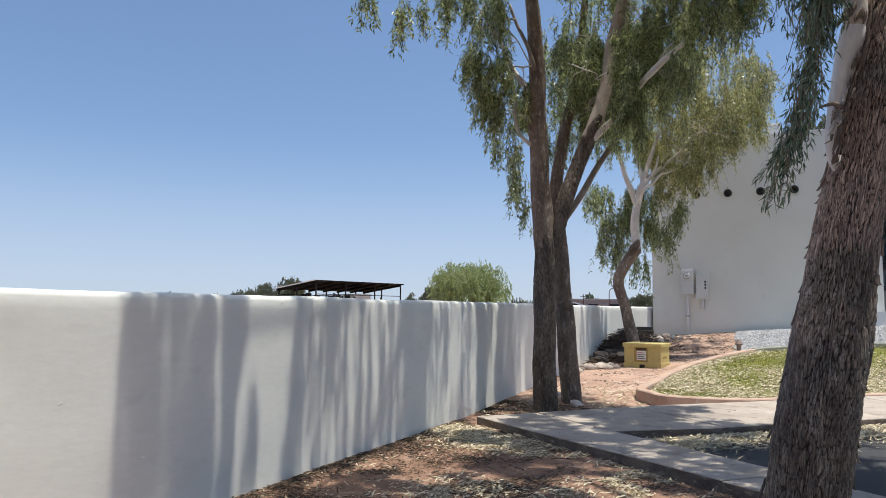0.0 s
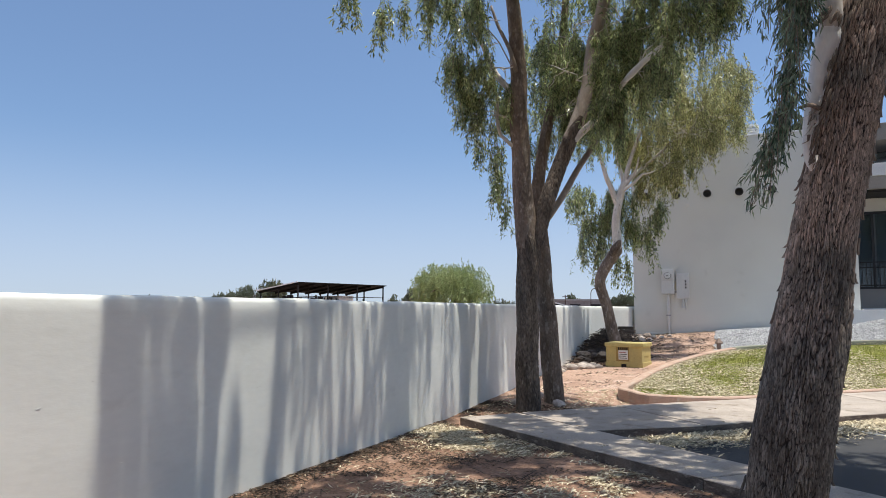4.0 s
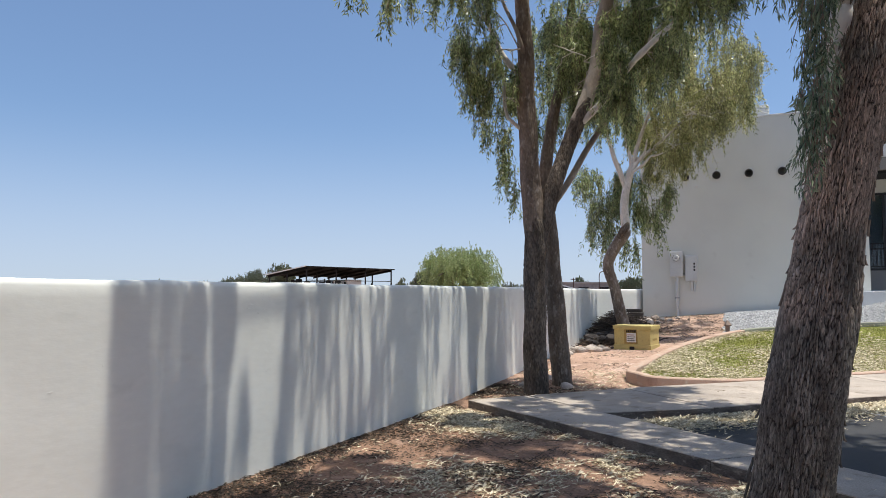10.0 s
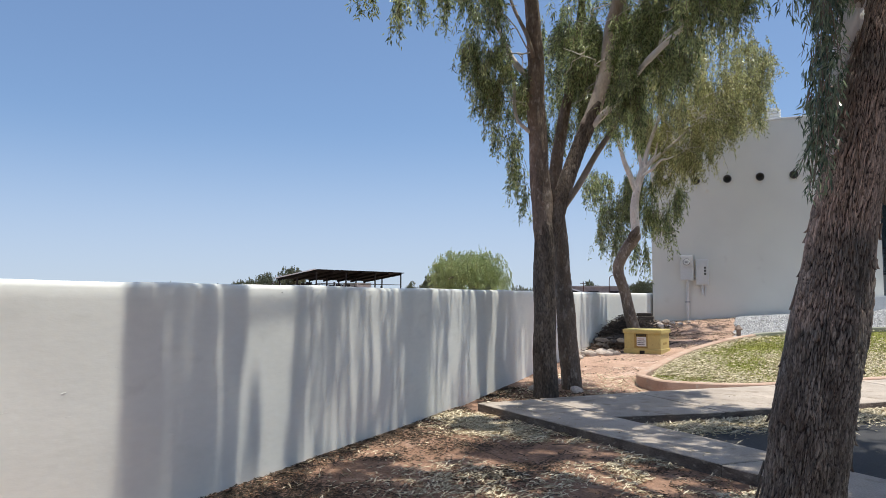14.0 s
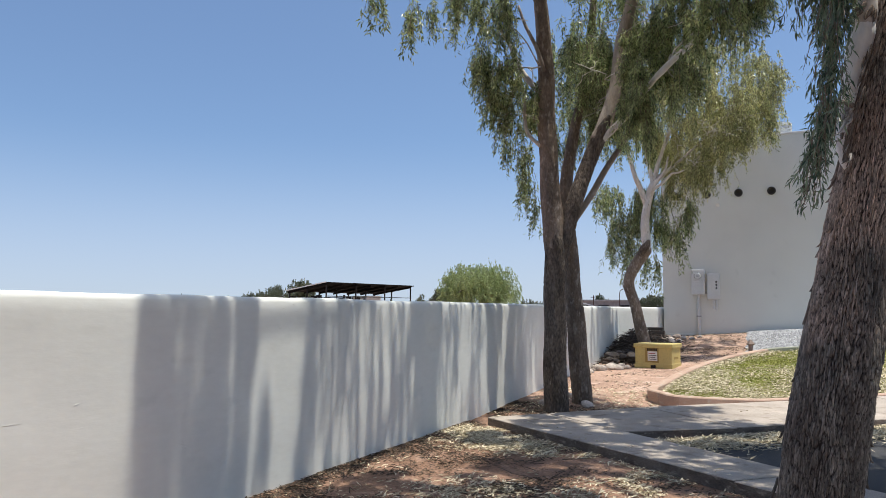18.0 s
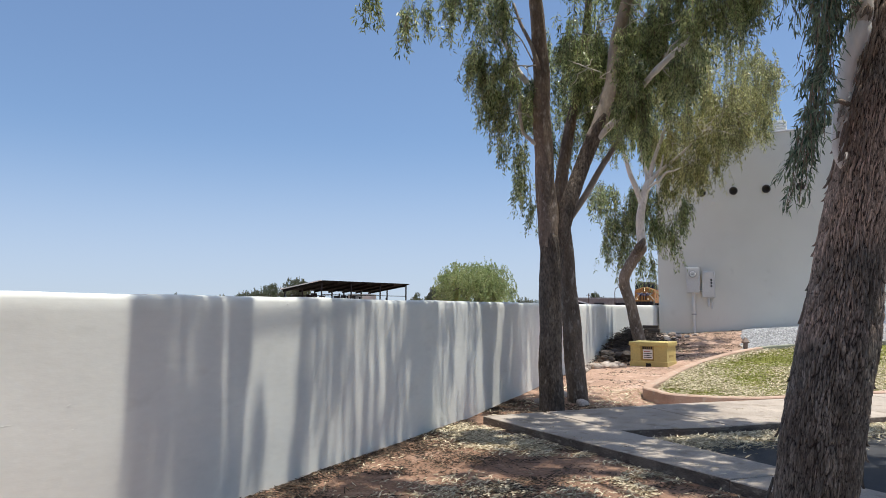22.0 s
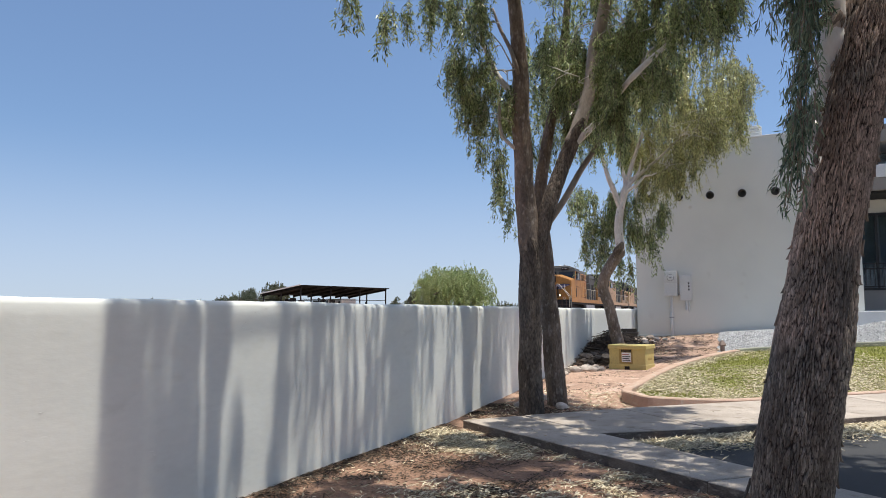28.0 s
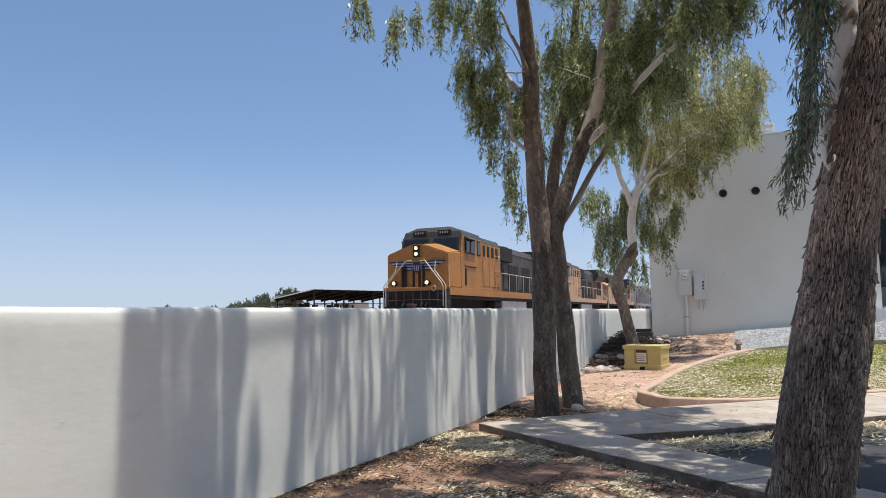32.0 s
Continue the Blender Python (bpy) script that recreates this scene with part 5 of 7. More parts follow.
foliage("crown", [(-4.55, 7.55, 5.85, 0.14), (-4.3, 8.25, 5.8, 0.2), (-4.1, 9.2, 6.25, 0.3), (-3.9, 10.0, 6.42, 0.46), (-3.9, 10.5, 5.5, 0.46), (-4.12, 10.8, 5.1, 0.32), (-3.75, 11.2, 5.2, 0.42),
                  (-3.05, 12.3, 6.6, 0.6), (-2.0, 12.5, 6.3, 0.6), (-1.42, 11.9, 6.3, 0.66), (-0.82, 10.8, 6.1, 0.45), (-1.5, 12.0, 5.6, 0.4), (-0.35, 11.5, 6.55, 0.42), (-0.15, 11.1, 6.6, 0.32), (-2.1, 12.2, 5.5, 0.35), (-1.95, 12.5, 6.75, 0.42), (-1.35, 10.9, 6.85, 0.34), (-2.5, 12.4, 6.1, 0.4), (-2.8, 11.95, 5.8, 0.42), (-2.7, 12.3, 5.1, 0.38), (-4.15, 10.3, 5.75, 0.3), (-2.05, 11.05, 4.95, 0.24), (-1.85, 11.0, 4.75, 0.22), (-1.9, 10.95, 5.42, 0.2), (-2.5, 12.1, 5.6, 0.4), (-1.1, 10.9, 5.35, 0.26)],
        A0, tree_a, LEAF_A, 31, leaf=0.085, width=0.011, sprays=135, per=32, hang=0.36, label="drooping green gum leaves")
twigs("twig_spray", [(-3.41, 11.05, 4.8), (-3.40, 10.98, 5.73), (-2.39, 11.65, 5.42), (-2.14, 11.76, 6.79), (-1.68, 11.22, 5.4)],
      [(-3.9, 10.0, 6.42, 0.46), (-3.9, 10.5, 5.5, 0.46), (-4.12, 10.8, 5.1, 0.32), (-3.05, 12.3, 6.6, 0.6), (-2.0, 12.5, 6.3, 0.6), (-1.42, 11.9, 6.3, 0.6), (-0.82, 10.8, 6.1, 0.45), (-2.8, 11.5, 5.8, 0.42), (-2.7, 11.7, 5.1, 0.38), (-1.5, 11.4, 5.7, 0.4)],
      A0, tree_a, BARK_PALE, 71, 0.014)
limb_part("branch", [(-3.42, 11.08, 4.3, 0.035), (-3.58, 10.95, 4.46, 0.032), (-3.71, 10.95, 4.62, 0.03), (-3.76, 10.95, 4.92, 0.028), (-3.75, 10.95, 5.21, 0.026), (-3.82, 10.95, 5.47, 0.02), (-3.9, 10.9, 5.8, 0.012)], BARK_PALE, tree_a, A0, 10, 0.06, 24, 0.0)
limb_part("branch", [(-3.4, 10.9, 5.6, 0.04), (-3.43, 10.8, 5.78, 0.036), (-3.51, 10.8, 6.02, 0.032), (-3.69, 10.8, 6.41, 0.028), (-3.8, 10.78, 6.75, 0.02)], BARK_TAN, tree_a, A0, 10, 0.06, 25, 0.0)
foliage("crown", [(-2.0, 11.1, 6.15, 0.2), (-2.05, 11.15, 5.75, 0.16), (-1.76, 10.85, 5.15, 0.2), (-1.7, 10.9, 4.95, 0.16)], A0, tree_a, LEAF_A, 72, leaf=0.08, width=0.01, sprays=110, per=26, hang=0.3)
# the part of the crown that reaches over the wall and the walk
foliage("crown", [(-2.7, 8.6, 7.8, 0.5), (-0.9, 7.8, 8.4, 0.4)],
        A0, tree_a, LEAF_A, 32, sprays=115, sway=0.5)
limb_part("branch", [(-3.56, 10.1, 8.9, 0.05), (-3.0, 9.2, 9.5, 0.04), (-2.55, 7.0, 9.7, 0.03), (-2.5, 4.0, 9.65, 0.012)], BARK_TAN, tree_a, A0, 10, 0.12, 23, 0.0)


def tresses(name, spots, origin, parent, material, seed, per=90, leaf=0.12, width=0.015, sway=0.4):
    """Single long hanging tresses (x, y, top, length, radius), in groups that sway together."""
    rs = np.random.RandomState(seed)
    for g in range(0, len(spots), 6):
        group = spots[g:g + 6]
        home = np.mean([q[:3] for q in group], axis=0)
        quads = []
        for x, y, top, length, r in group:
            n = int(per * length / 0.8 * r / 0.05)
            f = rs.uniform(0, 1, n)
            pos = np.stack([x + rs.normal(scale=r, size=n) * (1 - 0.4 * f), y + rs.normal(scale=r, size=n) * (1 - 0.4 * f), top - length * f], 1) - home
            d = rs.normal(scale=0.3, size=(n, 3))
            d[:, 2] = -1
            d /= np.linalg.norm(d, axis=1)[:, None]
            side = np.cross(d, rs.normal(size=(n, 3)))
            side /= np.linalg.norm(side, axis=1)[:, None]
            size = rs.uniform(0.6, 1.25, (n, 1))
            quads.append(np.stack([pos, pos + d * leaf * size * 0.42 + side * width * size, pos + d * leaf * size, pos + d * leaf * size * 0.42 - side * width * size], 1).reshape(-1, 3))
        co = np.concatenate(quads)
        me = bpy.data.meshes.new(name)
        me.from_pydata(co.tolist(), [], np.arange(len(co)).reshape(-1, 4).tolist())
        me.materials.append(material)
        ob = part(name, me, material, parent)
        base = Vector(home) - Vector(origin)
        ob.location = base
        SWAY.append((ob, base, sway, rs.uniform(0, 6.28), rs.uniform(0.8, 1.3)))


r_ = random.Random(77)
hung = []
for a_, b_, count in ((4.03, 5.33, 108), (6.05, 6.8, 26), (6.8, 8.3, 48), (8.3, 9.4, 31), (9.6, 11.2, 9)):
    for k in range(count):
        q_ = r_.random()
        hung.append((-2.86 + 0.66 * r_.random(), a_ + (b_ - a_) * (round(q_ * 8) / 8 if k % 3 else q_) + r_.gauss(0, 0.04), 9.55 + r_.uniform(-0.35, 0.35), r_.uniform(0.4, 1.3), r_.choice((0.022, 0.032, 0.045, 0.065))))
hung += [(-2.86 + 0.66 * r_.random(), r_.uniform(3.96, 5.2), 9.5 + r_.uniform(-0.35, 0.35), r_.uniform(0.5, 1.3), r_.choice((0.03, 0.045))) for _ in range(9)]
hung += [(r_.uniform(-2.42, -2.3), r_.uniform(5.4, 5.56), 9.5, r_.uniform(0.3, 0.7), 0.035) for _ in range(5)]
hung += [(r_.uniform(-3.3, -2.98), r_.choice((17.9, 18.3, 18.5, 18.9, 19.2, 19.6, 19.9, 20.3, 20.6, 20.9)) + r_.gauss(0, 0.07), r_.uniform(6.4, 7.0), r_.uniform(0.4, 1.1), r_.uniform(0.03, 0.06)) for _ in range(46)]
hung.sort(key=lambda q: q[1])
tresses("crown", hung, A0, tree_a, LEAF_A, 39)
foliage("crown", [(-3.4, 9.6, 7.7, 0.7), (-2.9, 10.8, 7.8, 0.8), (-1.6, 11.2, 7.6, 0.9), (-0.4, 11.2, 7.4, 0.7), (-2.7, 12.4, 7.8, 0.8), (-0.9, 12.2, 7.9, 0.8), (-1.7, 12.4, 7.8, 0.7)],
        A0, tree_a, LEAF_A, 38, leaf=0.12, sprays=52, sway=0.5)

B0 = (-3.24, 12.38, 0.0)
tree_b = thing("gum_tree", pose(*B0), "slender leaning gum tree close behind a thicker trunk", "tree", "gum trees")
furrowed_part("trunk", [(-3.19, 12.38, -0.2, 0.202), (-3.21, 12.38, 0.03, 0.177), (-3.24, 12.30, 0.82, 0.167), (-3.31, 12.18, 2.02, 0.151), (-3.36, 12.07, 3.02, 0.141), (-3.39, 12.1, 3.5, 0.11)],
              BARK_BROWN, tree_b, B0, 100, 0.03, 7, strip=0.04, run_length=0.1, furrow=0.0, depth=0.018, flare=0.15)
furrowed_part("upper_trunk", [(-3.37, 12.07, 2.9, 0.12), (-3.385, 12.09, 3.3, 0.132), (-3.40, 12.11, 3.73, 0.118), (-3.30, 12.19, 4.66, 0.098), (-3.11, 12.3, 5.6, 0.085), (-2.99, 12.47, 6.8, 0.065), (-2.85, 12.42, 8.26, 0.050)],
              BARK_BROWN, tree_b, B0, 80, 0.03, 42, strip=0.06, run_length=0.16, furrow=0.0, depth=0.008, label="brown upper trunk")
limb_part("limb", [(-3.3, 12.15, 3.2, 0.05), (-3.0, 12.3, 3.7, 0.058), (-2.75, 12.45, 4.2, 0.052), (-2.4, 12.6, 4.8, 0.042), (-2.1, 12.9, 5.6, 0.028)], BARK_TAN, tree_b, B0, 14, 0.08, 8, 0.003, label="pale slanting limb")
foliage("crown", [(-4.0, 11.5, 4.55, 0.3), (-3.95, 11.8, 4.05, 0.25), (-3.82, 11.9, 3.6, 0.14), (-3.0, 12.05, 5.8, 0.5), (-2.2, 12.95, 5.75, 0.52), (-3.6, 12.6, 5.0, 0.45), (-3.8, 13.2, 5.8, 0.6), (-2.9, 13.4, 6.6, 0.6), (-3.5, 14.0, 6.9, 0.7), (-3.3, 15.4, 6.6, 0.7), (-3.4, 16.6, 6.3, 0.6), (-3.3, 15.4, 5.5, 0.45)],
        B0, tree_b, LEAF_A, 33, leaf=0.085, width=0.012, sprays=88, per=28, hang=0.38, label="drooping grey green leaves")

C0 = (-3.24, 19.45, 0.3)
tree_c = thing("gum_tree", pose(*C0), "crooked gum tree with white upper limbs before the building", "tree", "gum trees")
furrowed_part("trunk", [(-3.22, 19.45, 0.15, 0.2), (-3.24, 19.45, 0.4, 0.178), (-3.33, 19.37, 0.83, 0.16), (-3.51, 19.22, 1.74, 0.138), (-3.66, 19.1, 2.42, 0.14), (-3.46, 19.15, 2.93, 0.143), (-3.27, 19.2, 3.2, 0.15), (-3.2, 19.22, 3.33, 0.13), (-3.2, 19.2, 3.42, 0.06)], BARK_BROWN, tree_c, C0, 80, 0.03, 9, strip=0.05, run_length=0.12, furrow=0.0, depth=0.016, flare=0.15)
limb_part("upper_trunk", [(-3.26, 19.2, 3.1, 0.08), (-3.21, 19.21, 3.3, 0.118), (-3.2, 19.2, 3.5, 0.12), (-3.22, 19.16, 4.02, 0.115), (-3.12, 19.16, 4.6, 0.1), (-2.96, 19.18, 5.08, 0.09), (-2.63, 19.5, 5.46, 0.05), (-2.25, 19.5, 5.75, 0.035), (-1.6, 19.4, 6.3, 0.02)], BARK_PALE, tree_c, C0, 16, 0.08, 10, 0.0, label="white smooth upper trunk")
limb_part("stub", [(-3.34, 19.12, 3.14, 0.09), (-3.25, 19.07, 3.3, 0.11), (-3.16, 19.04, 3.42, 0.085), (-3.1, 19.03, 3.54, 0.03)], BARK_DARK, tree_c, C0, 18, 0.03, 53, 0.03, label="dark torn knot below the white wood")
limb_part("limb", [(-3.15, 19.16, 4.4, 0.07), (-3.3, 19.05, 4.93, 0.075), (-3.43, 18.96, 5.3, 0.06), (-3.6, 18.9, 6.0, 0.04)], BARK_PALE, tree_c, C0, 12, 0.1, 11, 0.0)
limb_part("limb", [(-2.98, 19.18, 5.0, 0.06), (-2.85, 19.2, 5.6, 0.055), (-2.5, 19.3, 6.6, 0.04)], BARK_PALE, tree_c, C0, 12, 0.1, 12, 0.0)
foliage("crown", [(-2.81, 19.14, 6.8, 0.95), (-1.77, 19.0, 7.1, 1.05), (-0.81, 19.4, 7.35, 0.9), (-0.32, 19.56, 7.9, 0.6), (-2.28, 19.9, 6.0, 0.7), (-1.25, 19.3, 6.2, 0.75), (-0.49, 19.6, 6.65, 0.52), (-2.4, 20.0, 5.2, 0.45), (-1.69, 19.2, 5.35, 0.42), (-2.9, 18.9, 8.0, 0.7), (-1.6, 19.0, 8.3, 0.8), (-0.6, 19.5, 8.4, 0.5), (-1.8, 20.9, 7.3, 0.7), (-1.1, 21.2, 7.4, 0.85), (-2.9, 20.6, 6.6, 0.6), (-1.8, 17.8, 7.8, 0.7), (-1.9, 19.3, 5.6, 0.5), (-1.0, 19.5, 6.4, 0.5), (-2.7, 19.9, 5.9, 0.5), (-0.5, 21.7, 7.2, 0.6), (-1.6, 22.0, 6.9, 0.6), (-0.1, 19.7, 7.3, 0.35), (0.0, 19.7, 7.9, 0.3), (-1.4, 22.6, 7.4, 0.45), (-0.4, 20.8, 7.5, 0.5), (-0.2, 22.4, 7.6, 0.45), (-2.0, 21.6, 7.0, 0.5), (-1.0, 23.0, 7.6, 0.4)],
        C0, tree_c, LEAF_C, 34, leaf=0.09, width=0.014, sprays=72, per=26, hang=0.42, label="hanging yellow green leaves")
limb_part("limb", [(-3.05, 19.17, 4.75, 0.05), (-3.02, 19.17, 5.12, 0.05), (-3.07, 19.17, 5.49, 0.042), (-3.15, 19.17, 5.8, 0.03), (-3.1, 19.2, 6.4, 0.015)], BARK_PALE, tree_c, C0, 12, 0.08, 50, 0.0)
limb_part("limb", [(-3.05, 19.12, 4.75, 0.04), (-2.98, 19.1, 4.88, 0.042), (-2.7, 19.1, 5.07, 0.038), (-2.5, 19.1, 5.27, 0.032), (-2.3, 19.1, 5.3, 0.022), (-1.9, 19.05, 5.45, 0.012)], BARK_PALE, tree_c, C0, 12, 0.08, 51, 0.0)
limb_part("limb", [(-3.02, 19.14, 4.85, 0.04), (-2.95, 19.12, 5.0, 0.042), (-2.81, 19.12, 5.18, 0.036), (-2.65, 19.12, 5.43, 0.03), (-2.58, 19.12, 5.75, 0.02)], BARK_PALE, tree_c, C0, 12, 0.08, 52, 0.0)
twigs("twig_spray", [(-1.6, 19.2, 6.3), (-2.25, 19.23, 5.75), (-2.5, 19.3, 6.6), (-1.9, 19.05, 5.45)],
      [(-1.77, 18.7, 6.6, 0.6), (-0.9, 18.9, 6.8, 0.7), (-1.25, 18.8, 6.2, 0.6), (-0.49, 19.3, 6.65, 0.5), (-1.69, 18.9, 5.5, 0.4), (-2.28, 18.9, 6.1, 0.5), (-1.0, 19.1, 6.2, 0.5), (-2.4, 18.9, 6.9, 0.6)],
      C0, tree_c, BARK_PALE, 73, 0.011, 7)
foliage("crown", [(-3.55, 19.6, 4.3, 0.36), (-3.62, 19.5, 3.5, 0.22), (-3.8, 19.4, 3.1, 0.1), (-3.82, 19.45, 4.2, 0.42), (-4.1, 19.37, 3.55, 0.22), (-3.1, 20.3, 4.2, 0.42), (-3.3, 20.5, 3.3, 0.22), (-4.3, 19.65, 5.0, 0.45), (-3.0, 20.2, 3.0, 0.12), (-2.3, 19.6, 4.35, 0.26), (-2.6, 19.7, 3.95, 0.2), (-3.1, 20.2, 4.9, 0.45), (-3.5, 19.8, 4.9, 0.42), (-2.0, 19.5, 4.6, 0.2), (-2.35, 19.6, 3.55, 0.12)],
        C0, tree_c, LEAF_A, 35, leaf=0.12, width=0.016, sprays=105, per=20, label="dark green lower leaves")

R0 = (0.14, 5.36, 0.0)
tree_r = thing("gum_tree", pose(*R0), "stout gum tree with shaggy furrowed bark and peeled white limb", "tree", "gum trees")
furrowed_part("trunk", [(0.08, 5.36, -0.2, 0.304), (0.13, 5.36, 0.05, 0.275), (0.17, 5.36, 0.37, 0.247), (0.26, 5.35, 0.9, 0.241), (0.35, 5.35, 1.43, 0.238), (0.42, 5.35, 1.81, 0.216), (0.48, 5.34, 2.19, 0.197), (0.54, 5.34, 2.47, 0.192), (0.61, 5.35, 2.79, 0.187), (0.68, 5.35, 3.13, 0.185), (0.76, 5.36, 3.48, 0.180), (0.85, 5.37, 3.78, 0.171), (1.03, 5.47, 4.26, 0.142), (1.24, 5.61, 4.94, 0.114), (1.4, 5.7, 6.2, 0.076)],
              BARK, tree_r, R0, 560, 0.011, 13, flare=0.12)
limb_part("peeled_limb", [(0.47, 5.27, 2.56, 0.01), (0.415, 5.22, 2.66, 0.028), (0.405, 5.205, 2.8, 0.036), (0.42, 5.2, 2.94, 0.042), (0.45, 5.2, 3.1, 0.052), (0.485, 5.2, 3.25, 0.06), (0.52, 5.2, 3.4, 0.07), (0.55, 5.205, 3.5, 0.074), (0.565, 5.22, 3.58, 0.06), (0.575, 5.25, 3.63, 0.02)], PEELED_SUNLIT, tree_r, R0, 28, 0.03, 14, 0.012, label="smooth white peeled limb")
r_ = random.Random(19)
for k in range(64):
    # torn bark lips round the bare wood along its side and over its top
    f_ = k / 50
    if k < 51:
        z_ = 2.62 + 0.9 * f_ + r_.uniform(-0.05, 0.08)
        p_ = Vector((0.402 + 0.2 * max(0.0, z_ - 2.75) + 0.032 + 0.022 * max(0.0, min(1.0, (z_ - 2.9) / 0.4)) + 0.016 * math.sin(z_ * 13) + 0.008 * math.sin(z_ * 41) + r_.uniform(-0.01, 0.03), 5.125 + r_.uniform(-0.008, 0.012), z_))
        ln_, w_ = r_.uniform(0.05, 0.15), r_.uniform(0.004, 0.011)
    else:
        g_ = (k - 51) / 12
        p_ = Vector((0.48 + 0.15 * g_, 5.115 + 0.05 * abs(g_ - 0.5), 3.56 + 0.06 * math.sin(3.1 * g_) + r_.uniform(0, 0.07)))
        ln_, w_ = r_.uniform(0.03, 0.1), r_.uniform(0.009, 0.02)
    p_ -= Vector(R0)
    bm, rows_ = bmesh.new(), []
    for g_, o_ in ((0, 0.15), (0.25, 0.9), (0.6, 1.0), (0.85, 0.6), (1.0, 0.1)):
        q_ = p_ + Vector((-0.22 * ln_ * g_ - 0.008 * g_ * g_, -0.008 * g_, -ln_ * g_))
        rows_.append([bm.verts.new(q_ + Vector((-w_ * o_, 0, 0))), bm.verts.new(q_ + Vector((0, -0.008 * o_, 0))), bm.verts.new(q_ + Vector((w_ * o_, 0.006, 0))), bm.verts.new(q_ + Vector((0, 0.012, 0)))])
    for r0_, r1_ in zip(rows_, rows_[1:]):
        for n_ in range(4):
            bm.faces.new((r0_[n_], r0_[(n_ + 1) % 4], r1_[(n_ + 1) % 4], r1_[n_]))
    part("bark_lip", bm, BARK, tree_r)
furrowed_part("limb", [(0.62, 5.36, 3.3, 0.05), (0.62, 5.3, 3.5, 0.09), (0.64, 5.3, 3.62, 0.11), (0.68, 5.32, 3.95, 0.1), (0.7, 5.34, 4.43, 0.09), (0.66, 5.3, 5.2, 0.06), (0.5, 5.2, 6.2, 0.033)], BARK, tree_r, R0, 220, 0.012, 22, depth=0.012, furrow=0.006)
limb_part("upper_limb", [(0.56, 5.23, 3.5, 0.06), (0.57, 5.2, 3.62, 0.072), (0.575, 5.19, 3.74, 0.066), (0.58, 5.18, 3.95, 0.06), (0.54, 5.14, 4.43, 0.055), (0.44, 5.05, 5.2, 0.045), (0.14, 4.8, 6.2, 0.025)], BARK_PALE, tree_r, R0, 20, 0.03, 31, 0.008, label="pale upper limb above a torn bark ring")
r_ = random.Random(91)
axis = [Vector((0.13, 5.36, 0.05)), Vector((0.26, 5.35, 0.9)), Vector((0.42, 5.35, 1.81)), Vector((0.54, 5.34, 2.47)), Vector((0.68, 5.35, 3.13)), Vector((0.85, 5.37, 3.78))]
girth = [0.275, 0.24, 0.214, 0.19, 0.185, 0.171]
for k in range(96):
    s_ = r_.uniform(0.02, 4.98)
    i_ = int(s_)
    c_ = axis[i_].lerp(axis[i_ + 1], s_ - i_)
    g_r = girth[i_] + (girth[i_ + 1] - girth[i_]) * (s_ - i_) - 0.004
    a_ = r_.choice((r_.uniform(-200, 20), r_.gauss(-182, 12), r_.gauss(2, 12), r_.gauss(2, 12)))
    q_ = Vector((math.cos(radians(a_)), math.sin(radians(a_)), 0))
    t_ = Vector((-q_.y, q_.x, 0)) * r_.uniform(0.004, 0.009)
    ln_, curl = r_.uniform(0.05, 0.18), r_.uniform(0.003, 0.034)
    bm = bmesh.new()
    rows_ = []
    for f_, o_, w_ in ((0, 0.0, 0.7), (0.4, 0.15, 1.0), (0.75, 0.5, 0.8), (1.0, 1.0, 0.25)):
        p_ = c_ + q_ * (g_r + 0.012 + curl * o_) + Vector((0.24, 0, 1)) * (-ln_ * f_) - Vector(R0)
        rows_.append([bm.verts.new(p_ - t_ * w_), bm.verts.new(p_ + q_ * 0.006), bm.verts.new(p_ + t_ * w_), bm.verts.new(p_ - q_ * 0.012)])
    for r0_, r1_ in zip(rows_, rows_[1:]):
        for n_ in range(4):
            bm.faces.new((r0_[n_], r0_[(n_ + 1) % 4], r1_[(n_ + 1) % 4], r1_[n_]))
    part("bark_flake", bm, BARK, tree_r)
for k in range(16):
    z_ = r_.uniform(2.62, 3.12)
    p_ = Vector((0.40 + 0.1 * (z_ - 2.62) + r_.uniform(-0.03, 0.04), 5.14 + r_.uniform(-0.015, 0.02), z_)) - Vector(R0)
    ln_, w_ = r_.uniform(0.04, 0.12), r_.uniform(0.006, 0.014)
    bm = bmesh.new()
    rows_ = []
    for f_ in (0, 0.35, 0.7, 1.0):
        q_ = p_ + Vector((-0.05 * f_ * f_ * r_.uniform(0.2, 1), -0.03 * f_, -ln_ * f_))
        rows_.append([bm.verts.new(q_ + Vector((-w_ * (1 - 0.6 * f_), 0, 0))), bm.verts.new(q_ + Vector((0, -0.006, 0))), bm.verts.new(q_ + Vector((w_ * (1 - 0.6 * f_), 0.004, 0))), bm.verts.new(q_ + Vector((0, 0.008, 0)))])
    for r0_, r1_ in zip(rows_, rows_[1:]):
        for n_ in range(4):
            bm.faces.new((r0_[n_], r0_[(n_ + 1) % 4], r1_[(n_ + 1) % 4], r1_[n_]))
    part("bark_curl", bm, BARK_PALE if k % 3 else BARK_TAN, tree_r, "pale peeling bark curl")
limb_part("branch", [(0.62, 5.2, 3.9, 0.05), (0.45, 5.0, 4.15, 0.04), (0.3, 4.85, 4.1, 0.025), (0.25, 4.8, 3.7, 0.012)], BARK_PALE, tree_r, R0, 10, 0.08, 15, 0.0)
limb_part("stub", [(0.5, 5.2, 3.0, 0.02), (0.42, 5.08, 3.02, 0.016), (0.34, 5.0, 2.99, 0.008)], BARK, tree_r, R0, 8, 0.05, 16, 0.0, label="broken twig stub")
mark = len(SWAY)
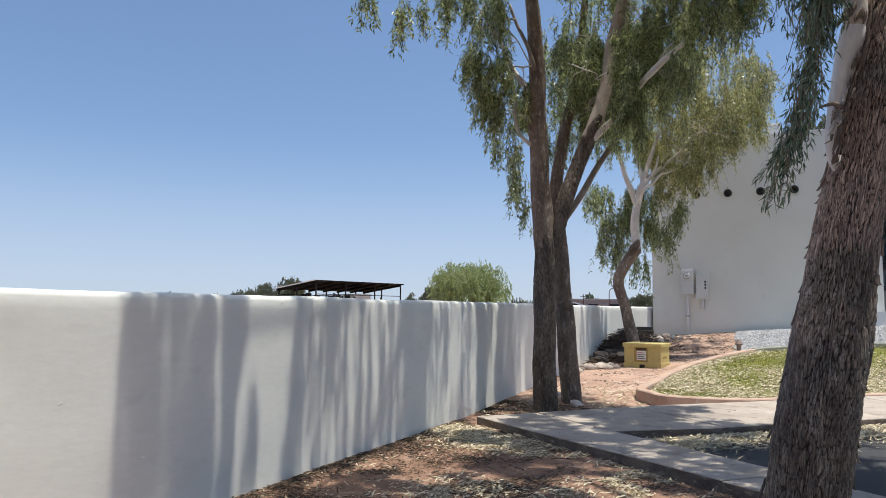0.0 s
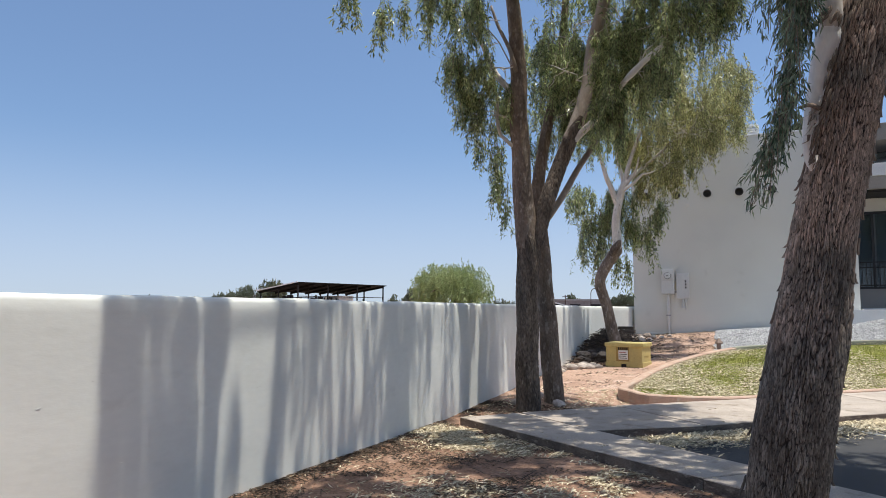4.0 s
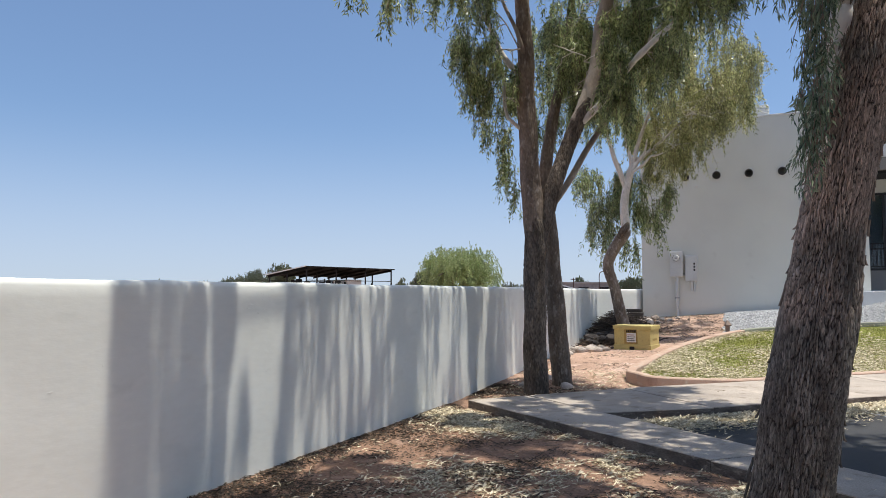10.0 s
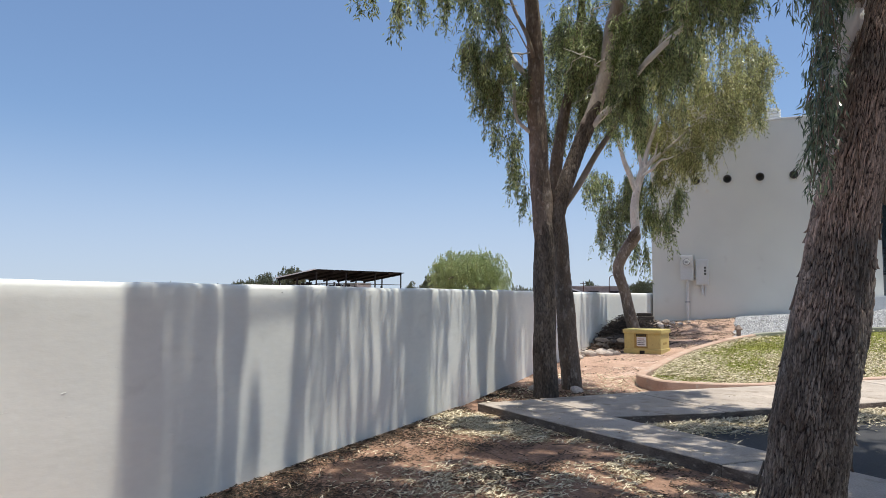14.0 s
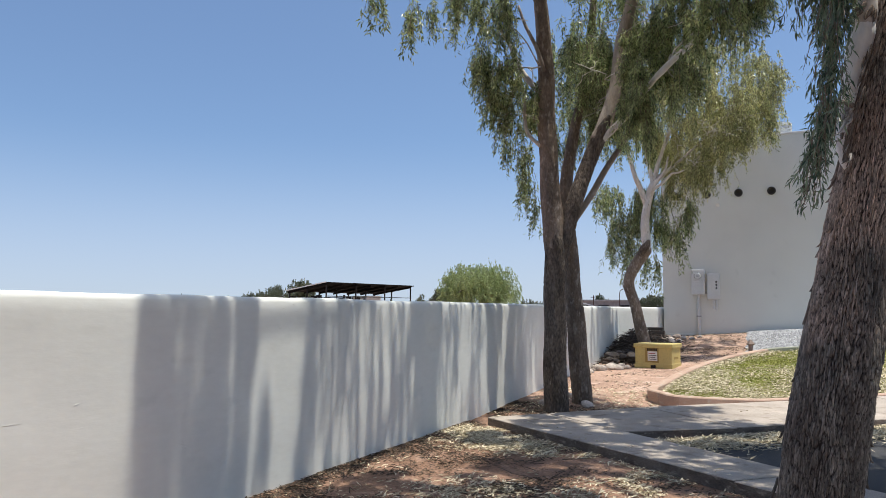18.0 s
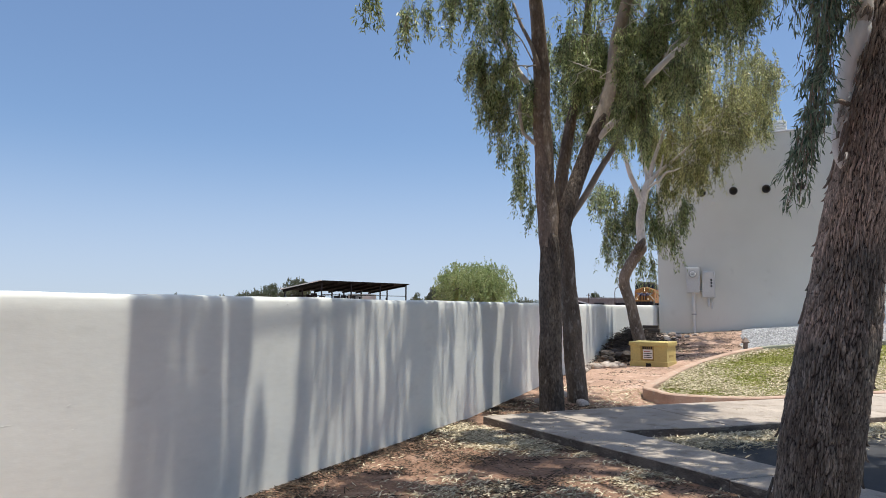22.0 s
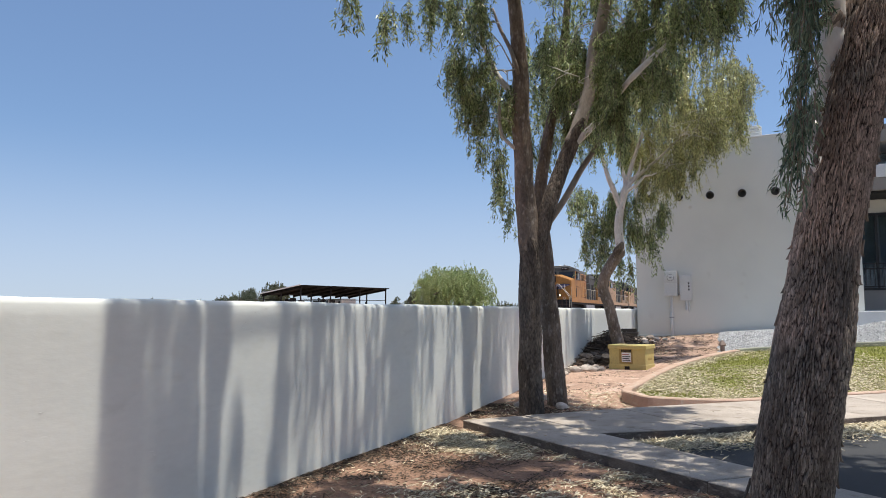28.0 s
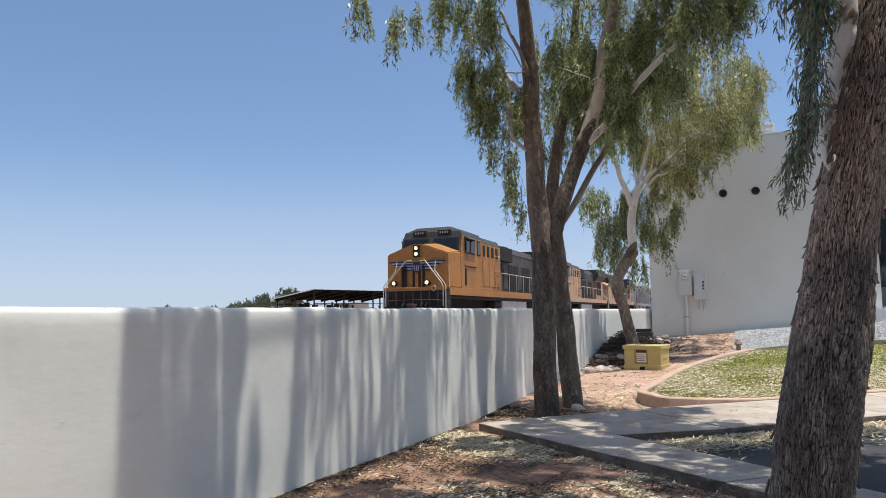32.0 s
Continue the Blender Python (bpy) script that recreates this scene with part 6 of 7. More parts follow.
foliage("crown", [(0.42, 4.86, 3.88, 0.11), (0.24, 4.84, 3.9, 0.1), (0.38, 4.86, 3.72, 0.1), (0.4, 4.87, 3.5, 0.1), (0.41, 4.88, 3.26, 0.09), (0.42, 4.88, 3.02, 0.09), (0.42, 4.87, 2.8, 0.09), (0.41, 4.87, 2.66, 0.06)],
        R0, tree_r, LEAF_R, 36, leaf=0.07, width=0.0065, sprays=230, per=24, hang=0.25, sway=1.4, loose=0.3, label="hanging blue green leaves")
HANGING = [(*q[:2], 0.72, q[3]) for q in SWAY[mark:]]
del SWAY[mark:]
foliage("crown", [(0.33, 4.93, 3.9, 0.1), (0.4, 4.95, 3.66, 0.09), (0.36, 4.95, 3.42, 0.08), (0.37, 4.95, 3.16, 0.07), (0.34, 4.95, 2.94, 0.06)],
        R0, tree_r, LEAF_R, 74, leaf=0.07, width=0.0065, sprays=150, per=24, hang=0.24, sway=1.4, loose=0.3)
HANGING += [(*q[:2], 0.34, q[3]) for q in SWAY[mark:]]
del SWAY[mark:]
foliage("crown", [(0.4, 4.8, 4.8, 0.4), (-0.1, 4.4, 6.0, 0.5), (0.6, 3.7, 6.6, 0.7), (0.0, 6.0, 7.4, 0.4), (2.3, 7.0, 6.9, 0.8), (-0.8, 7.2, 7.6, 0.7), (0.4, 8.0, 7.6, 0.8), (1.6, 8.6, 7.6, 0.8), (-1.6, 6.0, 7.4, 0.6),
                  (-0.6, 4.6, 7.0, 0.7), (-1.7, 4.6, 7.2, 0.6), (2.6, 7.6, 7.4, 0.9), (3.2, 9.2, 7.8, 0.9), (1.2, 10.0, 8.2, 0.8), (-0.4, 9.2, 8.4, 0.8), (2.8, 5.4, 7.0, 0.8), (4.2, 7.0, 7.4, 0.9), (-0.2, 3.6, 6.8, 0.6), (2.4, 11.2, 8.4, 0.8), (-1.0, 5.6, 7.9, 0.8), (1.25, 7.0, 8.0, 0.6), (-0.3, 8.4, 8.8, 0.8), (-2.0, 5.4, 7.8, 0.55), (0.3, 5.4, 8.2, 0.6), (1.9, 7.6, 7.7, 0.7), (2.9, 8.4, 8.1, 0.7), (0.0, 11.8, 7.9, 0.6), (0.95, 9.0, 8.1, 0.7), (1.5, 9.5, 8.7, 0.6), (1.1, 10.7, 8.2, 0.6)],
        R0, tree_r, LEAF_R, 37, leaf=0.15, width=0.018, sprays=84, per=22, hang=0.6, sway=0.4)
# added crown outside the view that blocks sky light and deepens the shade
r_ = random.Random(45)
sky_blockers = [(r_.uniform(2.6, 7.2), r_.uniform(0.5, 8.5), r_.uniform(5.6, 9.4), r_.uniform(0.8, 1.2)) for _ in range(34)]
sky_blockers += [(r_.uniform(-0.9, 7.0), r_.uniform(-6.5, 2.6), r_.uniform(5.6, 9.6), r_.uniform(0.9, 1.3)) for _ in range(52)]
foliage("crown", [q for q in sky_blockers if not (q[0] < 3.6 and 4.2 < q[1] < 6.8) and not (q[0] < 2.6 and q[1] > -4.5)], R0, tree_r, LEAF_R, 47, leaf=0.22, width=0.036, sprays=56, per=18, hang=0.6, sway=0)
foliage("crown", [(r_.uniform(-1.8, 0.8), r_.choice((r_.uniform(4.4, 6.7), r_.uniform(4.4, 6.7), r_.uniform(8.7, 9.3))), r_.uniform(8.7, 9.9), r_.uniform(0.2, 0.45)) for _ in range(20)], R0, tree_r, LEAF_R, 48, leaf=0.16, width=0.03, sprays=95, per=22, hang=0.4, sway=0.4)
foliage("crown", [(r_.uniform(-1.7, 1.0), r_.uniform(9.6, 12.4), r_.uniform(8.3, 9.2), r_.uniform(0.3, 0.5)) for _ in range(15)], A0, tree_a, LEAF_A, 49, leaf=0.15, width=0.028, sprays=95, per=22, hang=0.35, sway=0.4)
limb_part("branch", [(1.4, 5.7, 6.1, 0.06), (1.0, 6.4, 7.6, 0.05), (0.2, 7.4, 8.8, 0.035), (-0.6, 8.8, 9.5, 0.015)], BARK_TAN, tree_r, R0, 10, 0.15, 30, 0.0)
# limbs reaching into the added, unseen crown
limb_part("branch", [(1.3, 5.65, 5.6, 0.07), (2.0, 3.6, 6.6, 0.055), (2.6, 0.6, 7.4, 0.04), (2.8, -3.8, 8.0, 0.02)], BARK_TAN, tree_r, R0, 10, 0.15, 29, 0.0)
limb_part("branch", [(1.35, 5.68, 5.8, 0.07), (2.6, 5.2, 6.8, 0.055), (4.4, 4.4, 7.6, 0.04), (6.2, 3.4, 8.2, 0.02)], BARK_TAN, tree_r, R0, 10, 0.15, 27, 0.0)
limb_part("branch", [(1.38, 5.7, 6.0, 0.06), (2.8, 6.6, 7.2, 0.045), (5.0, 7.0, 8.0, 0.03), (6.6, 7.4, 8.4, 0.015)], BARK_TAN, tree_r, R0, 10, 0.15, 28, 0.0)
limb_part("branch", [(1.1, 5.5, 4.5, 0.09), (0.4, 6.2, 5.8, 0.07), (-0.6, 7.0, 7.0, 0.05), (-1.4, 7.8, 7.9, 0.03)], BARK, tree_r, R0, 12, 0.12, 17, 0.01)
limb_part("branch", [(1.2, 5.6, 5.0, 0.08), (1.9, 6.4, 6.2, 0.06), (2.6, 8.0, 7.2, 0.045), (2.6, 10.4, 8.0, 0.025)], BARK, tree_r, R0, 12, 0.12, 18, 0.01)
limb_part("branch", [(0.4, 4.9, 5.6, 0.06), (-0.4, 4.5, 6.5, 0.045), (-1.6, 4.6, 7.1, 0.025)], BARK_PALE, tree_r, R0, 10, 0.12, 19, 0.0)


# ---- railway ----
AWAY = Vector((math.sin(TRACK_TURN), math.cos(TRACK_TURN), 0))


def on_track(d, z=0.0):
    p = Vector((TRACK_X, 0, RAIL_Z + z)) + AWAY * d
    return pose(p.x, p.y, p.z, 0, 0, -math.degrees(TRACK_TURN))


track = thing("railway_track", on_track(0), "steel railway track on ballast behind the wall", "railway track", kind="structure")
part("ballast_bed", prism(bmesh.new(), [(-3.4, -0.55), (-1.7, -0.22), (1.7, -0.22), (3.4, -0.55)], "y", -80, 560), BALLAST, track)
for sx in (-0.755, 0.755):
    part("rail", prism(bmesh.new(), [(sx - 0.07, -0.17), (sx + 0.07, -0.17), (sx + 0.02, -0.14), (sx + 0.035, 0.0), (sx - 0.035, 0.0), (sx - 0.02, -0.14)], "y", -80, 560), RUST, track)
sleeper_mesh = None
for k in range(120):
    if sleeper_mesh is None:
        s = part("sleeper", block(-1.3, 1.3, -0.11, 0.11, -0.26, -0.172, 0.01), mat("old_timber", (0.1, 0.08, 0.065), rough=0.95), track)
        sleeper_mesh = s.data
    else:
        s = part("sleeper", sleeper_mesh, None, track)
    s.location = (0, 10 + k * 0.6, 0)


def wheelset(parent, y, r=0.52):
    for sx in (-0.755, 0.755):
        bm = tube(bmesh.new(), [(sx - 0.07, y, r), (sx + 0.07, y, r)], r, 20)
        part("wheel", bm, BLACK, parent)


def bogie(parent, y, axles, gap):
    span = gap * (axles - 1) / 2
    b = part("bogie", block(-1.1, -0.92, y - span - 0.5, y + span + 0.5, 0.55, 0.85, 0.04), BLACK, parent)
    part("side_frame", block(0.92, 1.1, y - span - 0.5, y + span + 0.5, 0.55, 0.85, 0.04), BLACK, b)
    part("bolster", block(-0.92, 0.92, y - 0.3, y + 0.3, 0.5, 0.9, 0.02), BLACK, b)
    for k in range(axles):
        ya = y - span + gap * k
        part("axle_box", block(1.0, 1.22, ya - 0.16, ya + 0.16, 0.36, 0.68, 0.02), BLACK, b)
        part("spring", cyl(bmesh.new(), (1.12, ya + gap / 2, 0.5), (1.12, ya + gap / 2, 0.82), 0.08, 8), RUST, b)
        wheelset(b, ya)


def locomotive(m, paint, label):
    """A six-axle freight engine, its nose at y 0, the rear at y 22.3, the rails at z 0."""
    e = thing("locomotive", m, label, "locomotive", "freight engines")
    part("underframe", block(-1.45, 1.45, 0.35, 21.9, 1.25, 1.5, 0.02), BLACK, e)
    for sx in (-1, 1):
        part("side_sill", block(min(sx * 1.5, sx * 1.53), max(sx * 1.5, sx * 1.53), 0.55, 21.7, 1.42, 1.76, 0.008), paint, e)
    part("walkway", block(-1.5, 1.5, 0.3, 22.0, 1.68, 1.75, 0.008), TRAIN_GREY, e)
    # nose: flat wide front with a ridged top that falls to the sides
    bm = bmesh.new()
    f = [(-1.47, 1.75), (1.47, 1.75), (1.48, 3.28), (0.24, 3.72), (-0.24, 3.72), (-1.48, 3.28)]
    b = [(-1.52, 1.75), (1.52, 1.75), (1.52, 3.44), (0.4, 3.86), (-0.4, 3.86), (-1.52, 3.44)]
    lo, hi = [bm.verts.new((x, 0.45, z)) for x, z in f], [bm.verts.new((x, 2.0, z)) for x, z in b]
    for k in range(6):
        bm.faces.new((lo[k], lo[(k + 1) % 6], hi[(k + 1) % 6], hi[k]))
    bm.faces.new(lo[::-1]), bm.faces.new(hi)
    bmesh.ops.bevel(settle(bm), geom=list(bm.edges), offset=0.05, segments=2, affect="EDGES")
    nose = part("nose", bm, paint, e)
    part("nose_door", block(-0.36, 0.36, 0.42, 0.47, 1.8, 3.08, 0.02), paint, nose)
    part("shield_emblem", prism(bmesh.new(), [(-0.15, 2.9), (0.15, 2.9), (0.15, 2.58), (0.0, 2.42), (-0.15, 2.58)], "y", 0.37, 0.398), NAVY, nose, "blue shield shape")
    for k in range(3):
        part("emblem_band", block(-0.12 + k * 0.095, -0.07 + k * 0.095, 0.36, 0.368, 2.52, 2.76), LAVENDER, nose)
    for sx in (-1, 1):
        for k in range(7):
            part("wing_stripe", block(min(sx * 0.2, sx * (1.36 - k * 0.12)), max(sx * 0.2, sx * (1.36 - k * 0.12)), 0.405, 0.449 if k % 2 == 0 else 0.447, 2.9 - k * 0.062, 2.955 - k * 0.062), NAVY if k % 2 == 0 else LAVENDER, nose, "painted wing stripe")
    for x, top in ((-0.74, 2.72), (-0.6, 2.76), (-0.2, 2.62), (0.08, 2.62), (0.28, 2.76)):
        part("nose_bar", block(x, x + 0.1, 0.37, 0.418, 1.78, top, 0.01), BLACK, nose)
    hl = part("headlight", block(-0.15, 0.15, 0.33, 0.5, 3.12, 3.68, 0.04), BLACK, nose, "twin headlight housing")
    for z in (3.27, 3.53):
        part("lens", tube(bmesh.new(), [(0, 0.335, z), (0, 0.3, z)], [0.085, 0.07], 12), LAMP, hl, "lit headlight")
    for sx in (-1.08, 0.52):
        d = part("ditch_light", tube(bmesh.new(), [(sx, 0.45, 1.98), (sx, 0.28, 1.98)], 0.12, 14), BLACK, nose, "ditch light")
        part("lens", tube(bmesh.new(), [(sx, 0.27, 1.98), (sx, 0.25, 1.98)], [0.085, 0.07], 12), LAMP, d, "lit ditch light")
    # cab
    bm = bmesh.new()
    prism(bm, [(2.0, 1.75), (4.9, 1.75), (4.9, 4.2), (2.25, 4.2), (2.0, 3.46)], "x", -1.52, 1.52)
    cab = part("cab", bm, paint, e)
    bm = bmesh.new()
    low = [(-1.5, 2.26, 4.2), (1.5, 2.26, 4.2), (1.5, 4.95, 4.2), (-1.5, 4.95, 4.2)]
    top = [(-0.85, 2.45, 4.68), (0.85, 2.45, 4.68), (0.85, 4.95, 4.68), (-0.85, 4.95, 4.68)]
    mid = [(-1.4, 2.3, 4.45), (1.4, 2.3, 4.45), (1.4, 4.95, 4.45), (-1.4, 4.95, 4.45)]
    rows_ = [[bm.verts.new(p) for p in r] for r in (low, mid, top)]
    for r0, r1 in zip(rows_, rows_[1:]):
        for k in range(4):
            bm.faces.new((r0[k], r0[(k + 1) % 4], r1[(k + 1) % 4], r1[k]))
    bm.faces.new(rows_[0][::-1]), bm.faces.new(rows_[2])
    part("cab_front", prism(bmesh.new(), [(1.96, 3.46), (2.02, 3.46), (2.28, 4.2), (2.2, 4.2)], "x", -1.5, 1.5), TRAIN_GREY, cab, "grey upper cab front")
    part("cab_roof", settle(bm), TRAIN_GREY, cab, "grey chamfered cab roof")
    for sx in (-1, 1):
        a, b_ = sorted((sx * 0.1, sx * 1.42))
        bm = bmesh.new()
        prism(bm, [(1.93, 3.52), (2.05, 3.52), (2.25, 4.15), (2.13, 4.15)], "x", a, b_)
        ws = part("windshield_frame", bm, BLACK, cab, "black windshield surround")
        bm = bmesh.new()
        prism(bm, [(1.915, 3.58), (1.925, 3.58), (2.1, 4.09), (2.09, 4.09)], "x", a + 0.07, b_ - 0.07)
        part("windshield", bm, CAB_GLASS, ws)
        a, b_ = sorted((sx * 0.3, sx * 0.95))
        nb = part("front_board", block(a, b_, 2.2, 2.34, 4.3, 4.52, 0.015), BLACK, cab, "black board above the windshield")
        for k in range(4):
            x0 = a + 0.1 + k * 0.12
            part("pale_bar", block(x0, x0 + 0.06, 2.19, 2.198, 4.36, 4.46), SILVER, nb)
        for y0, y1 in ((2.55, 3.15), (3.3, 3.9), (4.25, 4.75)):
            a, b_ = sorted((sx * 1.515, sx * 1.54))
            sw = part("side_window", block(a, b_, y0, y1, 3.4, 4.12, 0.01), BLACK, cab, "dark cab side window")
            a, b_ = sorted((sx * 1.541, sx * 1.546))
            part("pane", block(a, b_, y0 + 0.06, y1 - 0.06, 3.46, 4.06), CAB_GLASS, sw)
        a, b_ = sorted((sx * 1.515, sx * 1.545))
        part("cab_door", block(a, b_, 2.5, 2.72, 1.9, 2.7, 0.01), BLACK, cab)
        part("side_rail", block(min(sx * 1.525, sx * 1.56), max(sx * 1.525, sx * 1.56), 2.45, 4.1, 2.78, 2.82), BLACK, cab)
        part("sun_visor", prism(bmesh.new(), [(sx * 1.53, 4.2), (sx * 1.75, 4.08), (sx * 1.75, 4.06), (sx * 1.53, 4.17)], "y", 2.5, 4.0), TRAIN_GREY, cab, "grey window visor")
        part("mirror", block(sx * 1.6 - 0.05, sx * 1.6 + 0.05, 2.4, 2.46, 3.5, 4.1, 0.01), BLACK, cab)
    part("horn", cyl(bmesh.new(), (0.3, 4.0, 4.78), (0.3, 3.5, 4.8), 0.06, 8), SILVER, e, "air horn")
    part("antenna_dome", tube(bmesh.new(), [(0, 3.2, 4.67), (0, 3.2, 4.76)], [0.22, 0.12], 12), WHITE, cab)
    # cabinet behind the cab, then the long hood
    part("equipment_cabinet", block(-1.5, 1.5, 4.904, 8.2, 1.75, 4.1, 0.04), paint, e)
    part("hood", block(-0.98, 0.98, 8.204, 17.4, 1.75, 4.05, 0.05), TRAIN_GREY, e, "sooty grey engine hood")
    part("radiator_cabin", block(-1.2, 1.2, 17.404, 21.4, 1.75, 4.2, 0.04), paint, e)
    part("radiator_wing", prism(bmesh.new(), [(-1.2, 3.55), (-1.52, 4.0), (-1.52, 4.62), (1.52, 4.62), (1.52, 4.0), (1.2, 3.55)], "y", 17.1, 21.3), TRAIN_GREY, e, "flared grey radiator wings")
    part("hood_roof", prism(bmesh.new(), [(-1.5, 4.1), (-1.3, 4.4), (1.3, 4.4), (1.5, 4.1)], "y", 4.95, 8.2), TRAIN_GREY, e, "grey hood roof")
    part("hood_roof", prism(bmesh.new(), [(-1.0, 4.05), (-0.85, 4.4), (0.85, 4.4), (1.0, 4.05)], "y", 8.2, 17.1), TRAIN_GREY, e, "grey hood roof")
    part("brake_grille", block(-1.25, 1.25, 8.6, 11.4, 3.5, 4.3, 0.03), BLACK, e, "black brake grille")
    part("exhaust_stack", block(-0.35, 0.35, 12.6, 13.6, 4.4, 4.62, 0.02), BLACK, e)
    for sx in (-1, 1):
        a, b_ = sorted((sx * 1.502, sx * 1.52))
        for k in range(3):
            part("cabinet_door", block(a, b_, 5.15 + k * 1.0, 6.05 + k * 1.0, 1.95, 3.3, 0.01), paint, e)
        for k in range(4):
            part("cabinet_slot", block(a, b_, 5.2 + k * 0.7, 5.55 + k * 0.7, 3.45, 4.0, 0.01), BLACK, e, "dark louvre")
        for k in range(7):
            part("flag_stripe", block(a, b_, 7.15 + 0.08 * (k % 3), 8.0, 2.0 + k * 0.26, 2.06 + k * 0.26), (CREAM, LAVENDER, RED)[k % 3], e, "faded painted flag stripe")
        for k in range(2):
            part("side_slot", block(a, b_, 6.95 + k * 0.62, 7.05 + k * 0.62, 1.85, 2.75, 0.01), BLACK, e, "dark side slot")
        a, b_ = sorted((sx * 0.985, sx * 1.005))
        for k in range(9):
            part("hood_door", block(a, b_, 8.4 + k * 0.98, 9.25 + k * 0.98, 1.95, 3.4, 0.01), BLACK if k % 3 != 2 else TRAIN_GREY, e)
        a, b_ = sorted((sx * 1.205, sx * 1.225))
        for k in range(3):
            part("radiator_screen", block(a, b_, 17.6 + k * 1.25, 18.7 + k * 1.25, 2.2, 3.5, 0.01), BLACK if k < 2 else paint, e)
        # handrails along the walkway
        line = [(sx * 1.48, y, 2.75) for y in (8.4, 21.6)]
        hr = part("handrail", cyl(bmesh.new(), line[0], line[1], 0.022, 6), CREAM, e, "cream handrail")
        for k in range(10):
            part("stanchion", cyl(bmesh.new(), (sx * 1.48, 8.4 + k * 1.466, 1.74), (sx * 1.48, 8.4 + k * 1.466, 2.75), 0.02, 6), CREAM, hr)
        fr = part("front_handrail", tube(bmesh.new(), [(sx * 0.2, 0.32, 2.96), (sx * 0.47, 0.26, 2.95), (sx * 0.55, 0.22, 2.86), (sx * 1.3, 0.1, 1.95), (sx * 1.38, 0.08, 1.75), (sx * 1.38, 0.08, 0.8)], 0.025, 6), CREAM, e, "cream front handrail")
        part("grab_iron", tube(bmesh.new(), [(sx * 1.48, 0.55, 0.8), (sx * 1.48, 0.55, 2.7), (sx * 1.42, 0.5, 2.75)], 0.022, 6), CREAM, fr)
        part("inner_handrail", tube(bmesh.new(), [(sx * 0.93, 0.32, 2.92), (sx * 0.95, 0.2, 2.5), (sx * 1.46, 0.1, 1.9), (sx * 1.5, 0.08, 1.75), (sx * 1.5, 0.08, 0.8)], 0.022, 6), CREAM, e, "cream front handrail")
        st = part("step_well", block(min(sx * 1.0, sx * 1.5), max(sx * 1.0, sx * 1.5), 0.15, 0.75, 0.5, 1.68, 0.01), BLACK, e, "front step well")
        for k in range(4):
            part("tread", block(min(sx * 1.02, sx * 1.53), max(sx * 1.02, sx * 1.53), 0.1, 0.4, 0.55 + k * 0.3, 0.58 + k * 0.3), TRAIN_GREY, st)
        rs_ = part("step_well", block(min(sx * 1.0, sx * 1.5), max(sx * 1.0, sx * 1.5), 21.5, 22.1, 0.5, 1.68, 0.01), BLACK, e, "rear step well")
        part("grab_iron", tube(bmesh.new(), [(sx * 1.48, 22.1, 0.8), (sx * 1.48, 22.1, 2.7)], 0.022, 6), CREAM, rs_)
    part("front_beam", block(-1.48, 1.48, 0.1, 0.35, 1.62, 1.78, 0.02), paint, e, "orange front sill")
    part("plow", prism(bmesh.new(), [(-1.45, 0.15), (1.45, 0.15), (1.4, 0.95), (-1.4, 0.95)], "y", -0.05, 0.12), BLACK, e, "black snow plow")
    part("pilot_plate", block(-1.4, 1.4, 0.12, 0.3, 0.9, 1.62, 0.01), BLACK, e)
    part("coiled_hose", tube(bmesh.new(), [(0.95 + 0.09 * math.cos(k * 0.6), 0.05, 1.72 + 0.12 * math.sin(k * 0.6)) for k in range(12)], 0.018, 6), CREAM, e, "cream coiled hose")
    for k in range(7):
        part("pilot_rib", block(-1.3 + k * 0.4, -1.24 + k * 0.4, 0.06, 0.118, 0.98, 1.58, 0.008), RUST, e)
    part("cut_lever", tube(bmesh.new(), [(-1.3, 0.03, 1.2), (-0.3, 0.0, 1.22), (0.3, 0.0, 1.22), (1.3, 0.03, 1.2)], 0.015, 6), RUST, e, "rusty uncoupling lever")
    part("coupler", block(-0.14, 0.14, -0.45, 0.15, 0.75, 1.05, 0.04), RUST, e)
    for sx in (-0.5, 0.4, 0.62):
        part("air_hose", tube(bmesh.new(), [(sx, 0.1, 1.1), (sx, -0.12, 0.95), (sx, -0.15, 0.6)], 0.03, 6), BLACK, e)
    # black filler in place of the deep shade below the frame
    part("air_reservoir", block(-0.85, 0.85, 0.6, 21.6, 0.45, 1.25, 0.02), BLACK, e, "black block standing for the shade beneath the engine")
    part("fuel_tank", block(-1.42, 1.42, 8.6, 13.7, 0.3, 1.4, 0.1), SILVER, e, "pale grey fuel tank")
    part("air_tank", cyl(bmesh.new(), (1.25, 7.3, 1.05), (1.25, 8.4, 1.05), 0.2, 12), BLACK, e)
    bogie(e, 4.1, 3, 1.95)
    bogie(e, 18.0, 3, 1.95)
    return e


